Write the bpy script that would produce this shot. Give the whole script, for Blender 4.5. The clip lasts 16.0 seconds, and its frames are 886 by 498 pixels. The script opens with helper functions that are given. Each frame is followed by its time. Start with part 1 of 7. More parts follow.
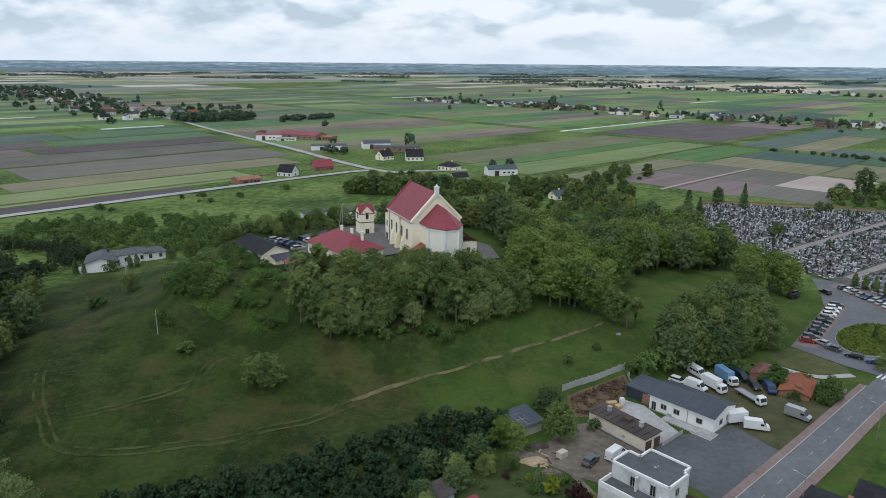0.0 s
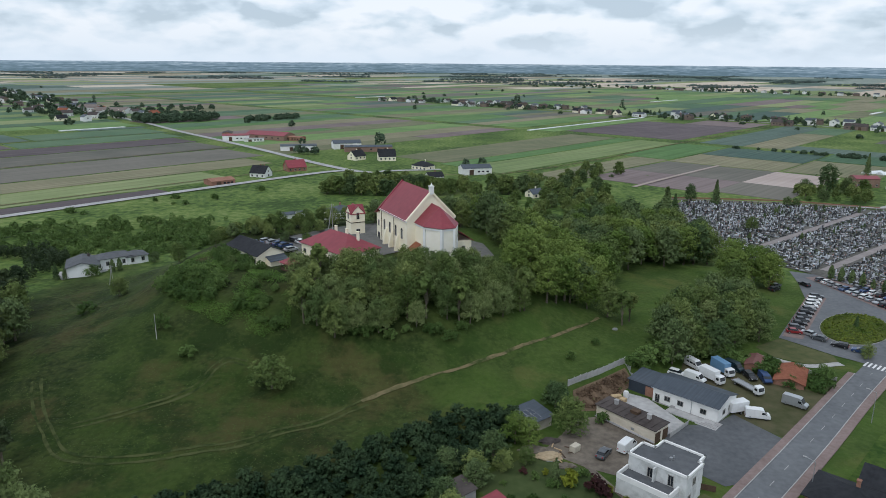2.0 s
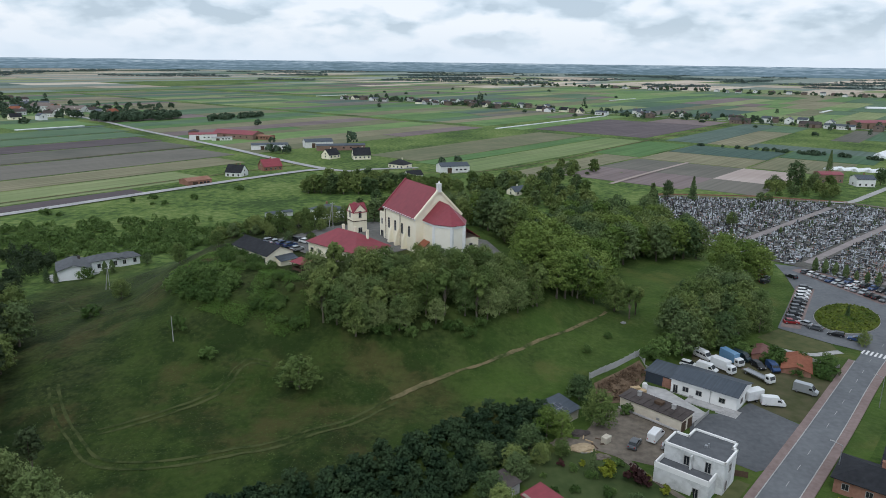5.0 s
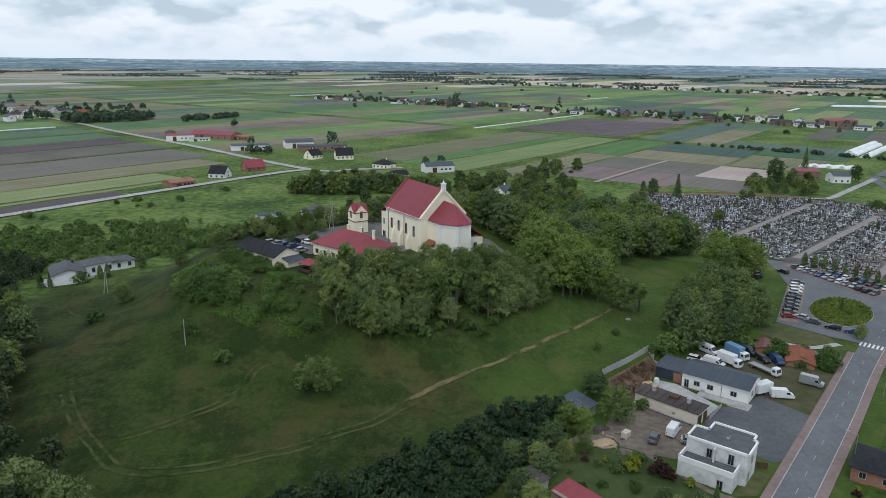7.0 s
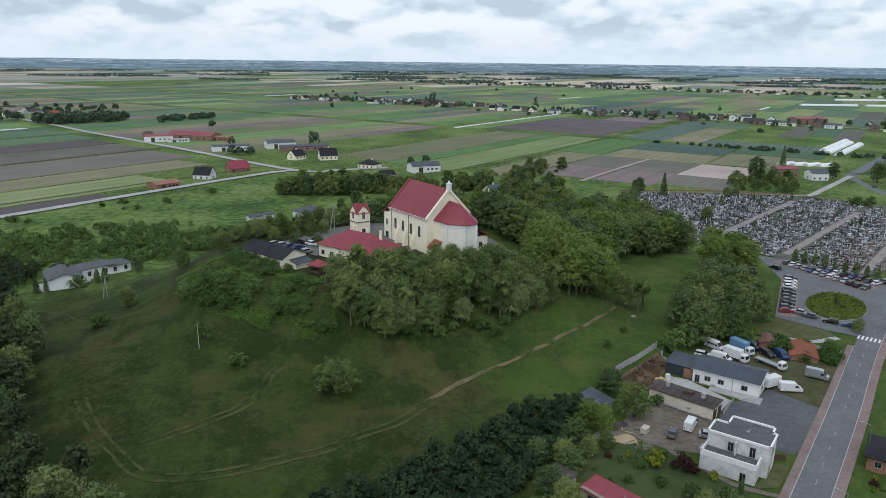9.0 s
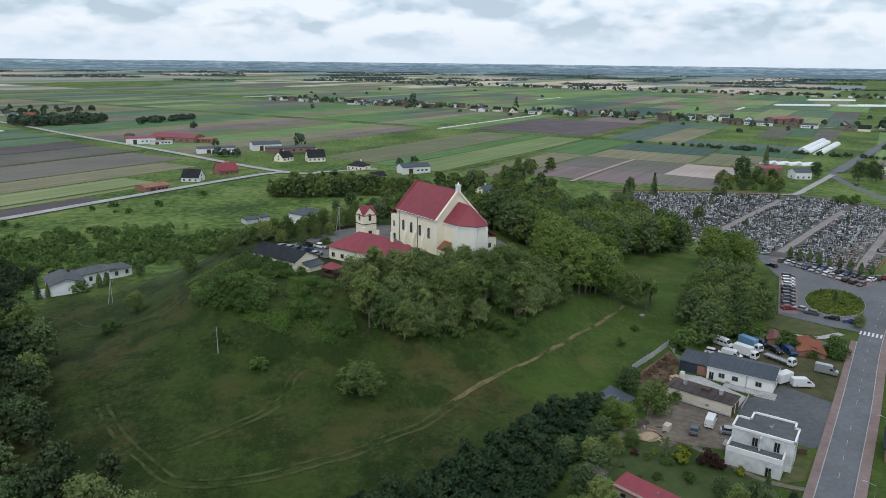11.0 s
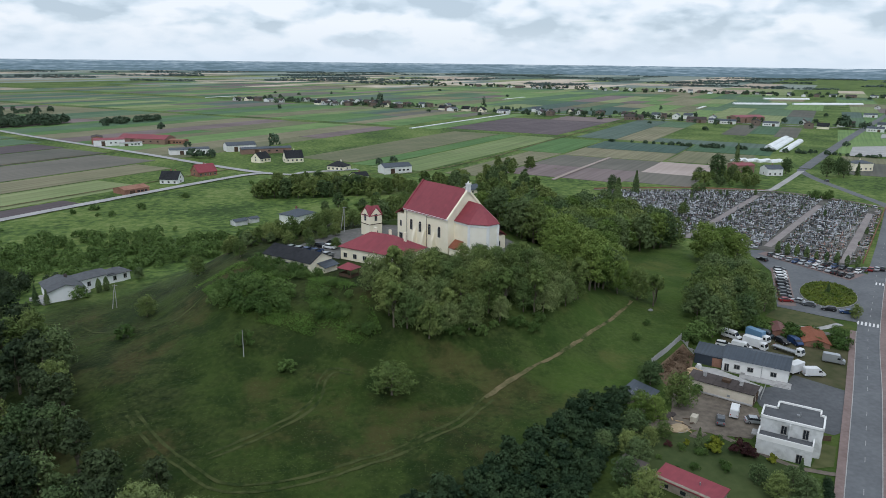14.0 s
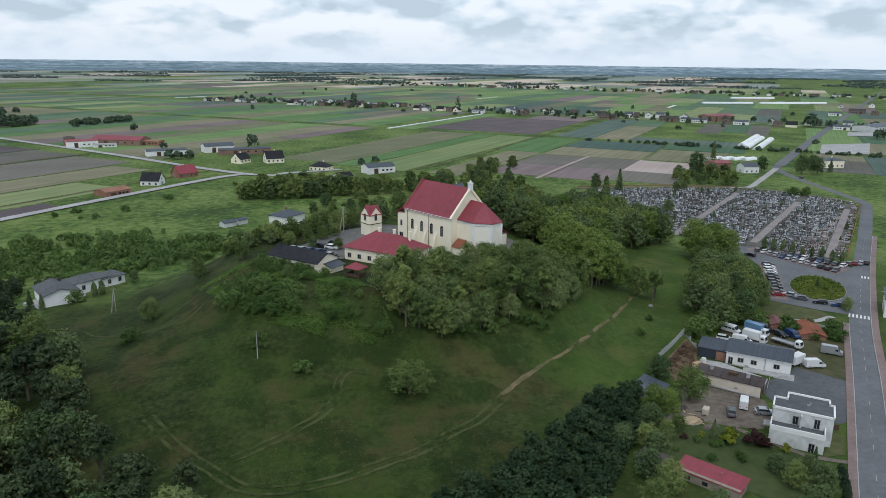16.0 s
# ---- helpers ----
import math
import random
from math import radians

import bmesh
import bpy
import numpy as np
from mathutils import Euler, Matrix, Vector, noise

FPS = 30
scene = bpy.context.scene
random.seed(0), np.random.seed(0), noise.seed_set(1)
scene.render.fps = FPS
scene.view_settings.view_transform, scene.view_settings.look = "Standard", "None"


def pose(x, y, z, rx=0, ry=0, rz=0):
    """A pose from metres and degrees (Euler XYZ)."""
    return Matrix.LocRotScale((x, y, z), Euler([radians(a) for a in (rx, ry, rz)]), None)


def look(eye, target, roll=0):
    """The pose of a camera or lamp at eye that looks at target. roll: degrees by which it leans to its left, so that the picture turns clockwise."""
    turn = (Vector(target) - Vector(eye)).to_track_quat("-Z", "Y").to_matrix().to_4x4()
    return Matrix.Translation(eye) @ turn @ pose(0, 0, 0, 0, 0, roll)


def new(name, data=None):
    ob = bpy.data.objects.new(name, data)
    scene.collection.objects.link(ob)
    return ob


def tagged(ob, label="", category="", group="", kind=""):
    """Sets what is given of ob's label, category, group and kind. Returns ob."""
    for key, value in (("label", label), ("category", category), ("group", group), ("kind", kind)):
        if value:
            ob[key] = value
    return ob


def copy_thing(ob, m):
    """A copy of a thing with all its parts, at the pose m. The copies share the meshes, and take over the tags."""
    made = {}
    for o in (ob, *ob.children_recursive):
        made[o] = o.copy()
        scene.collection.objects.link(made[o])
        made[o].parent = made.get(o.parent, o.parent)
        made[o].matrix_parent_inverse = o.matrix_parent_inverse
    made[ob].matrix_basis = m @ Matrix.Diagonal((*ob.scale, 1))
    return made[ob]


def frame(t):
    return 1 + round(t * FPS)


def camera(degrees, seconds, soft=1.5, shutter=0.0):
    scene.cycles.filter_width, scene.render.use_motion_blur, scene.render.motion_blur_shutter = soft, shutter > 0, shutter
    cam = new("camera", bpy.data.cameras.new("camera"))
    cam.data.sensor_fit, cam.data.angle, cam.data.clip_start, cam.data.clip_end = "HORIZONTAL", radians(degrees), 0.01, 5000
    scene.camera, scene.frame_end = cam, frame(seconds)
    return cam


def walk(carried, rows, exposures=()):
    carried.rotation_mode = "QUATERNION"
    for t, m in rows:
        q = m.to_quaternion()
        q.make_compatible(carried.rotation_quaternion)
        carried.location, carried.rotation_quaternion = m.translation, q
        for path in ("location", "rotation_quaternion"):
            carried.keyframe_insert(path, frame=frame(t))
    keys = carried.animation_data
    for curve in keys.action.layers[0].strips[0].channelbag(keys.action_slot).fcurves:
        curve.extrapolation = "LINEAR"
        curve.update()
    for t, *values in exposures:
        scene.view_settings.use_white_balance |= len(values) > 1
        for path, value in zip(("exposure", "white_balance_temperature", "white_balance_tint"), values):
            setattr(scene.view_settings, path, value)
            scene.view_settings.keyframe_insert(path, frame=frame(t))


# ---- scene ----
cam = camera(64.7, 16.0, soft=0.65)
PATH = [
    (0, (0.998, -0.578, 73.737), (0.986, 1.353, 73.219), 0.5),
    (0.5, (-1.571, -0.739, 73.725), (-1.555, 1.192, 73.207), 0.5),
    (1, (-4.051, -0.843, 73.7), (-4.005, 1.088, 73.182), 0.5),
    (1.5, (-6.4, -0.915, 73.652), (-6.327, 1.015, 73.134), 0.6),
    (2, (-8.694, -0.986, 73.585), (-8.595, 0.943, 73.067), 0.5),
    (2.5, (-11.054, -1.035, 73.54), (-10.932, 0.892, 73.021), 0.6),
    (3, (-13.417, -1.098, 73.498), (-13.274, 0.828, 72.978), 0.6),
    (3.5, (-15.887, -1.097, 73.443), (-15.724, 0.828, 72.923), 0.5),
    (4, (-18.36, -1.019, 73.382), (-18.178, 0.903, 72.862), 0.6),
    (6.5, (-30.393, -0.104, 73.346), (-30.111, 1.806, 72.825), 0.7),
    (7, (-32.78, 0.12, 73.363), (-32.478, 2.027, 72.842), 0.7),
    (7.5, (-35.124, 0.388, 73.382), (-34.803, 2.292, 72.861), 0.7),
    (8, (-37.474, 0.698, 73.387), (-37.134, 2.598, 72.865), 0.7),
    (8.5, (-39.788, 1.024, 73.422), (-39.429, 2.922, 72.9), 0.7),
    (9, (-42.096, 1.338, 73.459), (-41.718, 3.231, 72.938), 0.7),
    (11.5, (-53.895, 3.403, 73.699), (-53.433, 5.278, 73.18), 0.7),
    (12, (-56.195, 3.912, 73.69), (-55.714, 5.783, 73.17), 0.7),
    (12.5, (-58.464, 4.507, 73.646), (-57.967, 6.373, 73.127), 0.7),
    (13, (-60.753, 5.075, 73.586), (-60.239, 6.937, 73.067), 0.7),
    (13.5, (-63.041, 5.525, 73.519), (-62.508, 7.382, 73.001), 0.7),
    (14, (-65.404, 5.978, 73.426), (-64.853, 7.83, 72.908), 0.7),
    (14.5, (-67.755, 6.467, 73.336), (-67.184, 8.312, 72.818), 0.7),
    (15, (-70.026, 7.015, 73.285), (-69.434, 8.854, 72.767), 0.7),
    (15.5, (-72.282, 7.606, 73.24), (-71.671, 9.438, 72.723), 0.7),
    (16, (-74.579, 8.202, 73.195), (-73.947, 10.028, 72.678), 0.7),
]
walk(cam, [(t, look(eye, target, roll)) for t, eye, target, roll in PATH], [(0, 0.14, 6060, 12), (16, 0.14, 6060, 12)])

# ---- sky, sun, light ----
world = bpy.data.worlds.new("overcast_sky")
scene.world = world
world.use_nodes = True
wn, wl = world.node_tree.nodes, world.node_tree.links
wn.clear()
w_out = wn.new("ShaderNodeOutputWorld")
w_bg = wn.new("ShaderNodeBackground")
w_sky = wn.new("ShaderNodeTexSky")
w_sky.sky_type, w_sky.sun_disc = "NISHITA", False
w_sky.sun_elevation, w_sky.sun_rotation = radians(48), radians(200)
w_tc = wn.new("ShaderNodeTexCoord")
# heaped clouds: the density less the density a little higher up gives bright tops and grey bases


def cloud_noise(lift, scale, detail, rough):
    w_map = wn.new("ShaderNodeMapping")
    w_map.inputs["Scale"].default_value = (1.0, 1.0, 2.6)
    w_map.inputs["Location"].default_value = (3.1, 0.4, 0.25 + lift)
    w_no = wn.new("ShaderNodeTexNoise")
    w_no.inputs["Scale"].default_value, w_no.inputs["Detail"].default_value = scale, detail
    w_no.inputs["Roughness"].default_value = rough
    wl.new(w_tc.outputs["Generated"], w_map.inputs["Vector"])
    wl.new(w_map.outputs["Vector"], w_no.inputs["Vector"])
    return w_no.outputs["Fac"]


def billow(lift, scale):
    """Rounded cloud heaps: distance to scattered cores, ragged by a finer noise."""
    w_map, w_off, w_add, w_vo = wn.new("ShaderNodeMapping"), wn.new("ShaderNodeTexNoise"), wn.new("ShaderNodeVectorMath"), wn.new("ShaderNodeTexVoronoi")
    w_map.inputs["Scale"].default_value = (1.0, 1.0, 2.4)
    w_map.inputs["Location"].default_value = (0.0, 0.0, lift)
    w_off.inputs["Scale"].default_value, w_off.inputs["Detail"].default_value = scale * 1.2, 6.0
    w_add.operation = "MULTIPLY_ADD"
    w_add.inputs[1].default_value = (0.13, 0.13, 0.13)
    w_vo.feature = "SMOOTH_F1"
    w_vo.inputs["Scale"].default_value, w_vo.inputs["Detail"].default_value, w_vo.inputs["Smoothness"].default_value = scale, 2.0, 0.6
    wl.new(w_tc.outputs["Generated"], w_map.inputs["Vector"])
    wl.new(w_map.outputs["Vector"], w_off.inputs["Vector"])
    wl.new(w_off.outputs["Color"], w_add.inputs[0])
    wl.new(w_map.outputs["Vector"], w_add.inputs[2])
    wl.new(w_add.outputs["Vector"], w_vo.inputs["Vector"])
    return w_vo.outputs["Distance"]


def w_math(op, a, b):
    m = wn.new("ShaderNodeMath")
    m.operation = op
    for k, v in enumerate((a, b)):
        if isinstance(v, float):
            m.inputs[k].default_value = v
        else:
            wl.new(v, m.inputs[k])
    return m.outputs[0]


w_relief = w_math("SUBTRACT", billow(0.055, 9.0), billow(0.0, 9.0))
w_broad = w_math("MULTIPLY", w_math("SUBTRACT", cloud_noise(0.3, 6.0, 7.0, 0.55), 0.5), 1.15)
w_fac = w_math("ADD", w_math("ADD", w_math("MULTIPLY", w_relief, 1.05), w_broad), 0.53)
w_ramp = wn.new("ShaderNodeValToRGB")
w_ramp.color_ramp.elements[0].position = 0.20
w_ramp.color_ramp.elements[0].color = (0.50, 0.585, 0.64, 1)
w_ramp.color_ramp.elements[1].position = 0.78
w_ramp.color_ramp.elements[1].color = (0.86, 0.885, 0.89, 1)
w_mid = w_ramp.color_ramp.elements.new(0.42)
w_mid.color = (0.64, 0.725, 0.775, 1)
w_mid2 = w_ramp.color_ramp.elements.new(0.58)
w_mid2.color = (0.755, 0.81, 0.84, 1)
wl.new(w_fac, w_ramp.inputs["Fac"])
w_scale = wn.new("ShaderNodeVectorMath")
w_scale.operation = "SCALE"
w_scale.inputs["Scale"].default_value = 0.09
w_mix = wn.new("ShaderNodeMix")
w_mix.data_type = "RGBA"
w_mix.inputs["Factor"].default_value = 0.88
wl.new(w_sky.outputs["Color"], w_scale.inputs[0])
wl.new(w_scale.outputs["Vector"], w_mix.inputs["A"])
wl.new(w_ramp.outputs["Color"], w_mix.inputs["B"])
# pale haze close to the horizon
w_sep, w_hz, w_low = wn.new("ShaderNodeSeparateXYZ"), wn.new("ShaderNodeMapRange"), wn.new("ShaderNodeMix")
w_low.data_type = "RGBA"
w_hz.inputs["From Min"].default_value, w_hz.inputs["From Max"].default_value = 0.0, 0.048
w_hz.inputs["To Min"].default_value, w_hz.inputs["To Max"].default_value = 0.85, 0.0
w_low.inputs["B"].default_value = (0.68, 0.755, 0.80, 1)
wl.new(w_tc.outputs["Generated"], w_sep.inputs[0])
wl.new(w_sep.outputs["Z"], w_hz.inputs["Value"])
wl.new(w_hz.outputs["Result"], w_low.inputs["Factor"])
wl.new(w_mix.outputs["Result"], w_low.inputs["A"])
wl.new(w_low.outputs["Result"], w_bg.inputs["Color"])
w_bg.inputs["Strength"].default_value = 1.0
wl.new(w_bg.outputs["Background"], w_out.inputs["Surface"])

sun = new("sun", bpy.data.lights.new("sun", "SUN"))
sun.data.energy, sun.data.angle, sun.data.color = 0.9, radians(18), (1.0, 0.97, 0.92)
sun.matrix_world = look((-60, -120, 200), (0, 0, 0))
scene.view_settings.exposure = 0.0


# ---- materials ----
def mat(name, dark, light, scale=1.0, rough=0.85, bump=0.3, big=0.12, metal=0.0, spread=0.0, island=False, detail=6.0, bump_dist=0.05, span=(0.32, 0.68)):
    """A two-scale noisy surface in world metres; spread: brightness differs from object to object."""
    m = bpy.data.materials.new(name)
    m.use_nodes = True
    n, l = m.node_tree.nodes, m.node_tree.links
    b = n["Principled BSDF"]
    b.inputs["Roughness"].default_value, b.inputs["Metallic"].default_value = rough, metal
    if rough >= 0.75:
        b.inputs["Specular IOR Level"].default_value = 0.15
    g = n.new("ShaderNodeNewGeometry")
    fine, broad = n.new("ShaderNodeTexNoise"), n.new("ShaderNodeTexNoise")
    fine.inputs["Scale"].default_value, fine.inputs["Detail"].default_value = scale, detail
    broad.inputs["Scale"].default_value, broad.inputs["Detail"].default_value = scale * big, 4.0
    l.new(g.outputs["Position"], fine.inputs["Vector"])
    l.new(g.outputs["Position"], broad.inputs["Vector"])
    add = n.new("ShaderNodeMath")
    add.operation = "MULTIPLY_ADD"
    add.inputs[1].default_value = 0.5
    half = n.new("ShaderNodeMath")
    half.operation = "MULTIPLY"
    half.inputs[1].default_value = 0.5
    l.new(broad.outputs["Fac"], half.inputs[0])
    l.new(fine.outputs["Fac"], add.inputs[0])
    l.new(half.outputs[0], add.inputs[2])
    fac = add.outputs[0]
    if spread:
        r = n.new("ShaderNodeObjectInfo").outputs["Random"] if not island else g.outputs["Random Per Island"]
        ma = n.new("ShaderNodeMath")
        ma.operation = "MULTIPLY_ADD"
        ma.inputs[1].default_value = spread
        sub = n.new("ShaderNodeMath")
        sub.operation = "SUBTRACT"
        sub.inputs[1].default_value = spread / 2
        l.new(r, ma.inputs[0])
        l.new(fac, ma.inputs[2])
        l.new(ma.outputs[0], sub.inputs[0])
        fac = sub.outputs[0]
    ramp = n.new("ShaderNodeValToRGB")
    ramp.color_ramp.elements[0].position, ramp.color_ramp.elements[1].position = span
    ramp.color_ramp.elements[0].color, ramp.color_ramp.elements[1].color = (*dark, 1), (*light, 1)
    l.new(fac, ramp.inputs["Fac"])
    l.new(ramp.outputs["Color"], b.inputs["Base Color"])
    if bump:
        bp = n.new("ShaderNodeBump")
        bp.inputs["Strength"].default_value, bp.inputs["Distance"].default_value = bump, bump_dist
        l.new(fine.outputs["Fac"], bp.inputs["Height"])
        l.new(bp.outputs["Normal"], b.inputs["Normal"])
    return m


def rows(m, angle, width, strength=0.5):
    """Adds crop or seam rows to a material: stripes of that width in metres, run along that angle."""
    n, l = m.node_tree.nodes, m.node_tree.links
    b = n["Principled BSDF"]
    old = b.inputs["Base Color"].links[0].from_socket
    g = n.new("ShaderNodeNewGeometry")
    mp = n.new("ShaderNodeMapping")
    mp.inputs["Rotation"].default_value = (0, 0, -radians(angle))
    wave = n.new("ShaderNodeTexNoise")
    wave.inputs["Scale"].default_value, wave.inputs["Detail"].default_value = 1.0 / width, 2.0
    mp2 = n.new("ShaderNodeMapping")
    mp2.inputs["Scale"].default_value = (0.02, 1.0, 0.0)
    l.new(g.outputs["Position"], mp.inputs["Vector"])
    l.new(mp.outputs["Vector"], mp2.inputs["Vector"])
    l.new(mp2.outputs["Vector"], wave.inputs["Vector"])
    rp = n.new("ShaderNodeMapRange")
    rp.inputs["From Min"].default_value, rp.inputs["From Max"].default_value = 0.3, 0.7
    rp.inputs["To Min"].default_value, rp.inputs["To Max"].default_value = 1 - strength, 1 + strength
    l.new(wave.outputs["Fac"], rp.inputs["Value"])
    sc = n.new("ShaderNodeVectorMath")
    sc.operation = "SCALE"
    l.new(old, sc.inputs[0])
    l.new(rp.outputs["Result"], sc.inputs["Scale"])
    l.new(sc.outputs["Vector"], b.inputs["Base Color"])
    return m


def tinted(m, colour, scale, lo, hi, amount, detail=5.0):
    """Lays patches of another colour over a material, where a broad noise is high."""
    n, l = m.node_tree.nodes, m.node_tree.links
    b = n["Principled BSDF"]
    old = b.inputs["Base Color"].links[0].from_socket
    g, no, rg, mx = n.new("ShaderNodeNewGeometry"), n.new("ShaderNodeTexNoise"), n.new("ShaderNodeMapRange"), n.new("ShaderNodeMix")
    mx.data_type = "RGBA"
    no.inputs["Scale"].default_value, no.inputs["Detail"].default_value = scale, detail
    no.inputs["Roughness"].default_value = 0.62
    rg.inputs["From Min"].default_value, rg.inputs["From Max"].default_value, rg.inputs["To Max"].default_value = lo, hi, amount
    l.new(g.outputs["Position"], no.inputs["Vector"])
    l.new(no.outputs["Fac"], rg.inputs["Value"])
    l.new(rg.outputs["Result"], mx.inputs["Factor"])
    l.new(old, mx.inputs["A"])
    mx.inputs["B"].default_value = (*colour, 1)
    l.new(mx.outputs["Result"], b.inputs["Base Color"])
    return m


GRASS = mat("meadow_grass", (0.0125, 0.0215, 0.0055), (0.042, 0.056, 0.0155), 0.9, 0.95, 0.9, 0.14, bump_dist=0.3, detail=12, span=(0.40, 0.60))
tinted(GRASS, (0.038, 0.070, 0.010), 0.022, 0.48, 0.60, 0.5)
tinted(GRASS, (0.070, 0.058, 0.022), 0.05, 0.53, 0.63, 0.6, 10)
tinted(GRASS, (0.010, 0.024, 0.004), 0.11, 0.52, 0.60, 0.65, 9)
tinted(GRASS, (0.11, 0.12, 0.05), 2.2, 0.62, 0.70, 0.3, 4)
# the meadow brightens eastward: fresher grass, and western cloud shade put into the colour
n, l = GRASS.node_tree.nodes, GRASS.node_tree.links
g_b = n["Principled BSDF"]
g_old = g_b.inputs["Base Color"].links[0].from_socket
g_pos, g_xyz, g_no, g_add, g_rg, g_sc = n.new("ShaderNodeNewGeometry"), n.new("ShaderNodeSeparateXYZ"), n.new("ShaderNodeTexNoise"), n.new("ShaderNodeMath"), n.new("ShaderNodeMapRange"), n.new("ShaderNodeMix")
g_no.inputs["Scale"].default_value, g_no.inputs["Detail"].default_value = 0.06, 7.0
g_add.operation, g_add.inputs[1].default_value = "MULTIPLY_ADD", 70.0
g_rg.inputs["From Min"].default_value, g_rg.inputs["From Max"].default_value, g_rg.inputs["To Max"].default_value = 5.0, 55.0, 0.7
g_sc.data_type, g_sc.blend_type = "RGBA", "ADD"
g_sc.inputs["B"].default_value = (0.036, 0.064, 0.011, 1)
l.new(g_pos.outputs["Position"], g_xyz.inputs[0])
l.new(g_pos.outputs["Position"], g_no.inputs["Vector"])
l.new(g_no.outputs["Fac"], g_add.inputs[0])
l.new(g_xyz.outputs["X"], g_add.inputs[2])
l.new(g_add.outputs[0], g_rg.inputs["Value"])
l.new(g_rg.outputs["Result"], g_sc.inputs["Factor"])
l.new(g_old, g_sc.inputs["A"])
l.new(g_sc.outputs["Result"], g_b.inputs["Base Color"])


def second_cover(m, attribute, stops):
    """Lets another grass take over where a mesh attribute says so; stops: its colours from dark to light."""
    n, l = m.node_tree.nodes, m.node_tree.links
    b = n["Principled BSDF"]
    old = b.inputs["Base Color"].links[0].from_socket
    g, fine, broad, su, ra, at, mx = (n.new("ShaderNode" + k) for k in ("NewGeometry", "TexNoise", "TexNoise", "Math", "ValToRGB", "Attribute", "Mix"))
    fine.inputs["Scale"].default_value, fine.inputs["Detail"].default_value = 0.35, 11.0
    broad.inputs["Scale"].default_value, broad.inputs["Detail"].default_value = 0.02, 7.0
    su.operation = "ADD"
    at.attribute_name, mx.data_type = attribute, "RGBA"
    for k, c in enumerate(stops):
        e = ra.color_ramp.elements[k] if k < 2 else ra.color_ramp.elements.new(1.0)
        e.position, e.color = (0.40, 0.48, 0.54, 0.60)[k], (*c, 1)
    half = n.new("ShaderNodeMath")
    half.operation, half.inputs[1].default_value = "MULTIPLY", 0.5
    for q in (fine, broad):
        l.new(g.outputs["Position"], q.inputs["Vector"])
    l.new(fine.outputs["Fac"], su.inputs[0])
    l.new(broad.outputs["Fac"], su.inputs[1])
    l.new(su.outputs[0], half.inputs[0])
    l.new(half.outputs[0], ra.inputs["Fac"])
    l.new(at.outputs["Fac"], mx.inputs["Factor"])
    l.new(old, mx.inputs["A"])
    l.new(ra.outputs["Color"], mx.inputs["B"])
    l.new(mx.outputs["Result"], b.inputs["Base Color"])


second_cover(GRASS, "plain", ((0.036, 0.066, 0.016), (0.072, 0.120, 0.028), (0.108, 0.160, 0.038), (0.155, 0.198, 0.064)))
MOWN = mat("fresh_meadow", (0.026, 0.058, 0.009), (0.068, 0.108, 0.020), 0.9, 0.95, 0.9, 0.12, bump_dist=0.25, detail=12, span=(0.40, 0.60))
tinted(MOWN, (0.066, 0.064, 0.024), 0.06, 0.56, 0.70, 0.6, 8)
tinted(MOWN, (0.020, 0.042, 0.008), 0.12, 0.54, 0.64, 0.6, 8)
DIRT = mat("bare_dirt", (0.088, 0.074, 0.060), (0.215, 0.185, 0.150), 0.8, 0.95, 0.6)
TRACK = mat("trodden_track", (0.038, 0.058, 0.015), (0.165, 0.134, 0.072), 0.55, 0.95, 0.5, 0.4, span=(0.38, 0.55))
ASPHALT = mat("asphalt", (0.105, 0.111, 0.119), (0.165, 0.172, 0.180), 0.9, 0.85, 0.15)
YARD = mat("dark_asphalt", (0.072, 0.077, 0.083), (0.125, 0.13, 0.138), 0.9, 0.85, 0.15)
PAVERS = mat("red_pavers", (0.17, 0.125, 0.115), (0.26, 0.20, 0.185), 1.2, 0.9, 0.3)
CONCRETE = mat("concrete", (0.26, 0.26, 0.255), (0.45, 0.44, 0.43), 0.9, 0.9, 0.3)
KERB = mat("kerb_concrete", (0.30, 0.30, 0.29), (0.42, 0.42, 0.41), 1.5, 0.9, 0.2)
PAINT = mat("road_paint", (0.55, 0.55, 0.54), (0.78, 0.78, 0.77), 2.0, 0.7, 0.1)
CREAM = mat("cream_render", (0.83, 0.76, 0.57), (0.91, 0.86, 0.70), 0.5, 0.9, 0.1)
WHITE = mat("white_render", (0.68, 0.68, 0.66), (0.84, 0.84, 0.82), 0.6, 0.85, 0.1)
GREYWALL = mat("grey_plaster", (0.50, 0.51, 0.50), (0.68, 0.69, 0.68), 0.8, 0.9, 0.2)
tinted(GREYWALL, (0.36, 0.37, 0.355), 0.45, 0.50, 0.66, 0.7, 8)
REDROOF = rows(mat("red_sheet_roof", (0.185, 0.024, 0.036), (0.265, 0.042, 0.056), 0.7, 0.5, 0.1, metal=0.1), 24, 0.6, 0.08)
DARKROOF = mat("anthracite_roof", (0.014, 0.015, 0.018), (0.036, 0.038, 0.043), 1.0, 0.8, 0.2)
SLATE = rows(mat("slate_blue_sheet_roof", (0.038, 0.050, 0.066), (0.062, 0.077, 0.097), 0.8, 0.5, 0.1, metal=0.2), 40, 0.5, 0.2)
TILE = mat("orange_tile_roof", (0.17, 0.058, 0.034), (0.29, 0.115, 0.07), 1.5, 0.85, 0.5)
BRICK = mat("red_brick", (0.22, 0.11, 0.075), (0.34, 0.19, 0.14), 2.0, 0.9, 0.4)
FELT = mat("roofing_felt", (0.05, 0.042, 0.04), (0.10, 0.085, 0.08), 0.8, 0.9, 0.4)
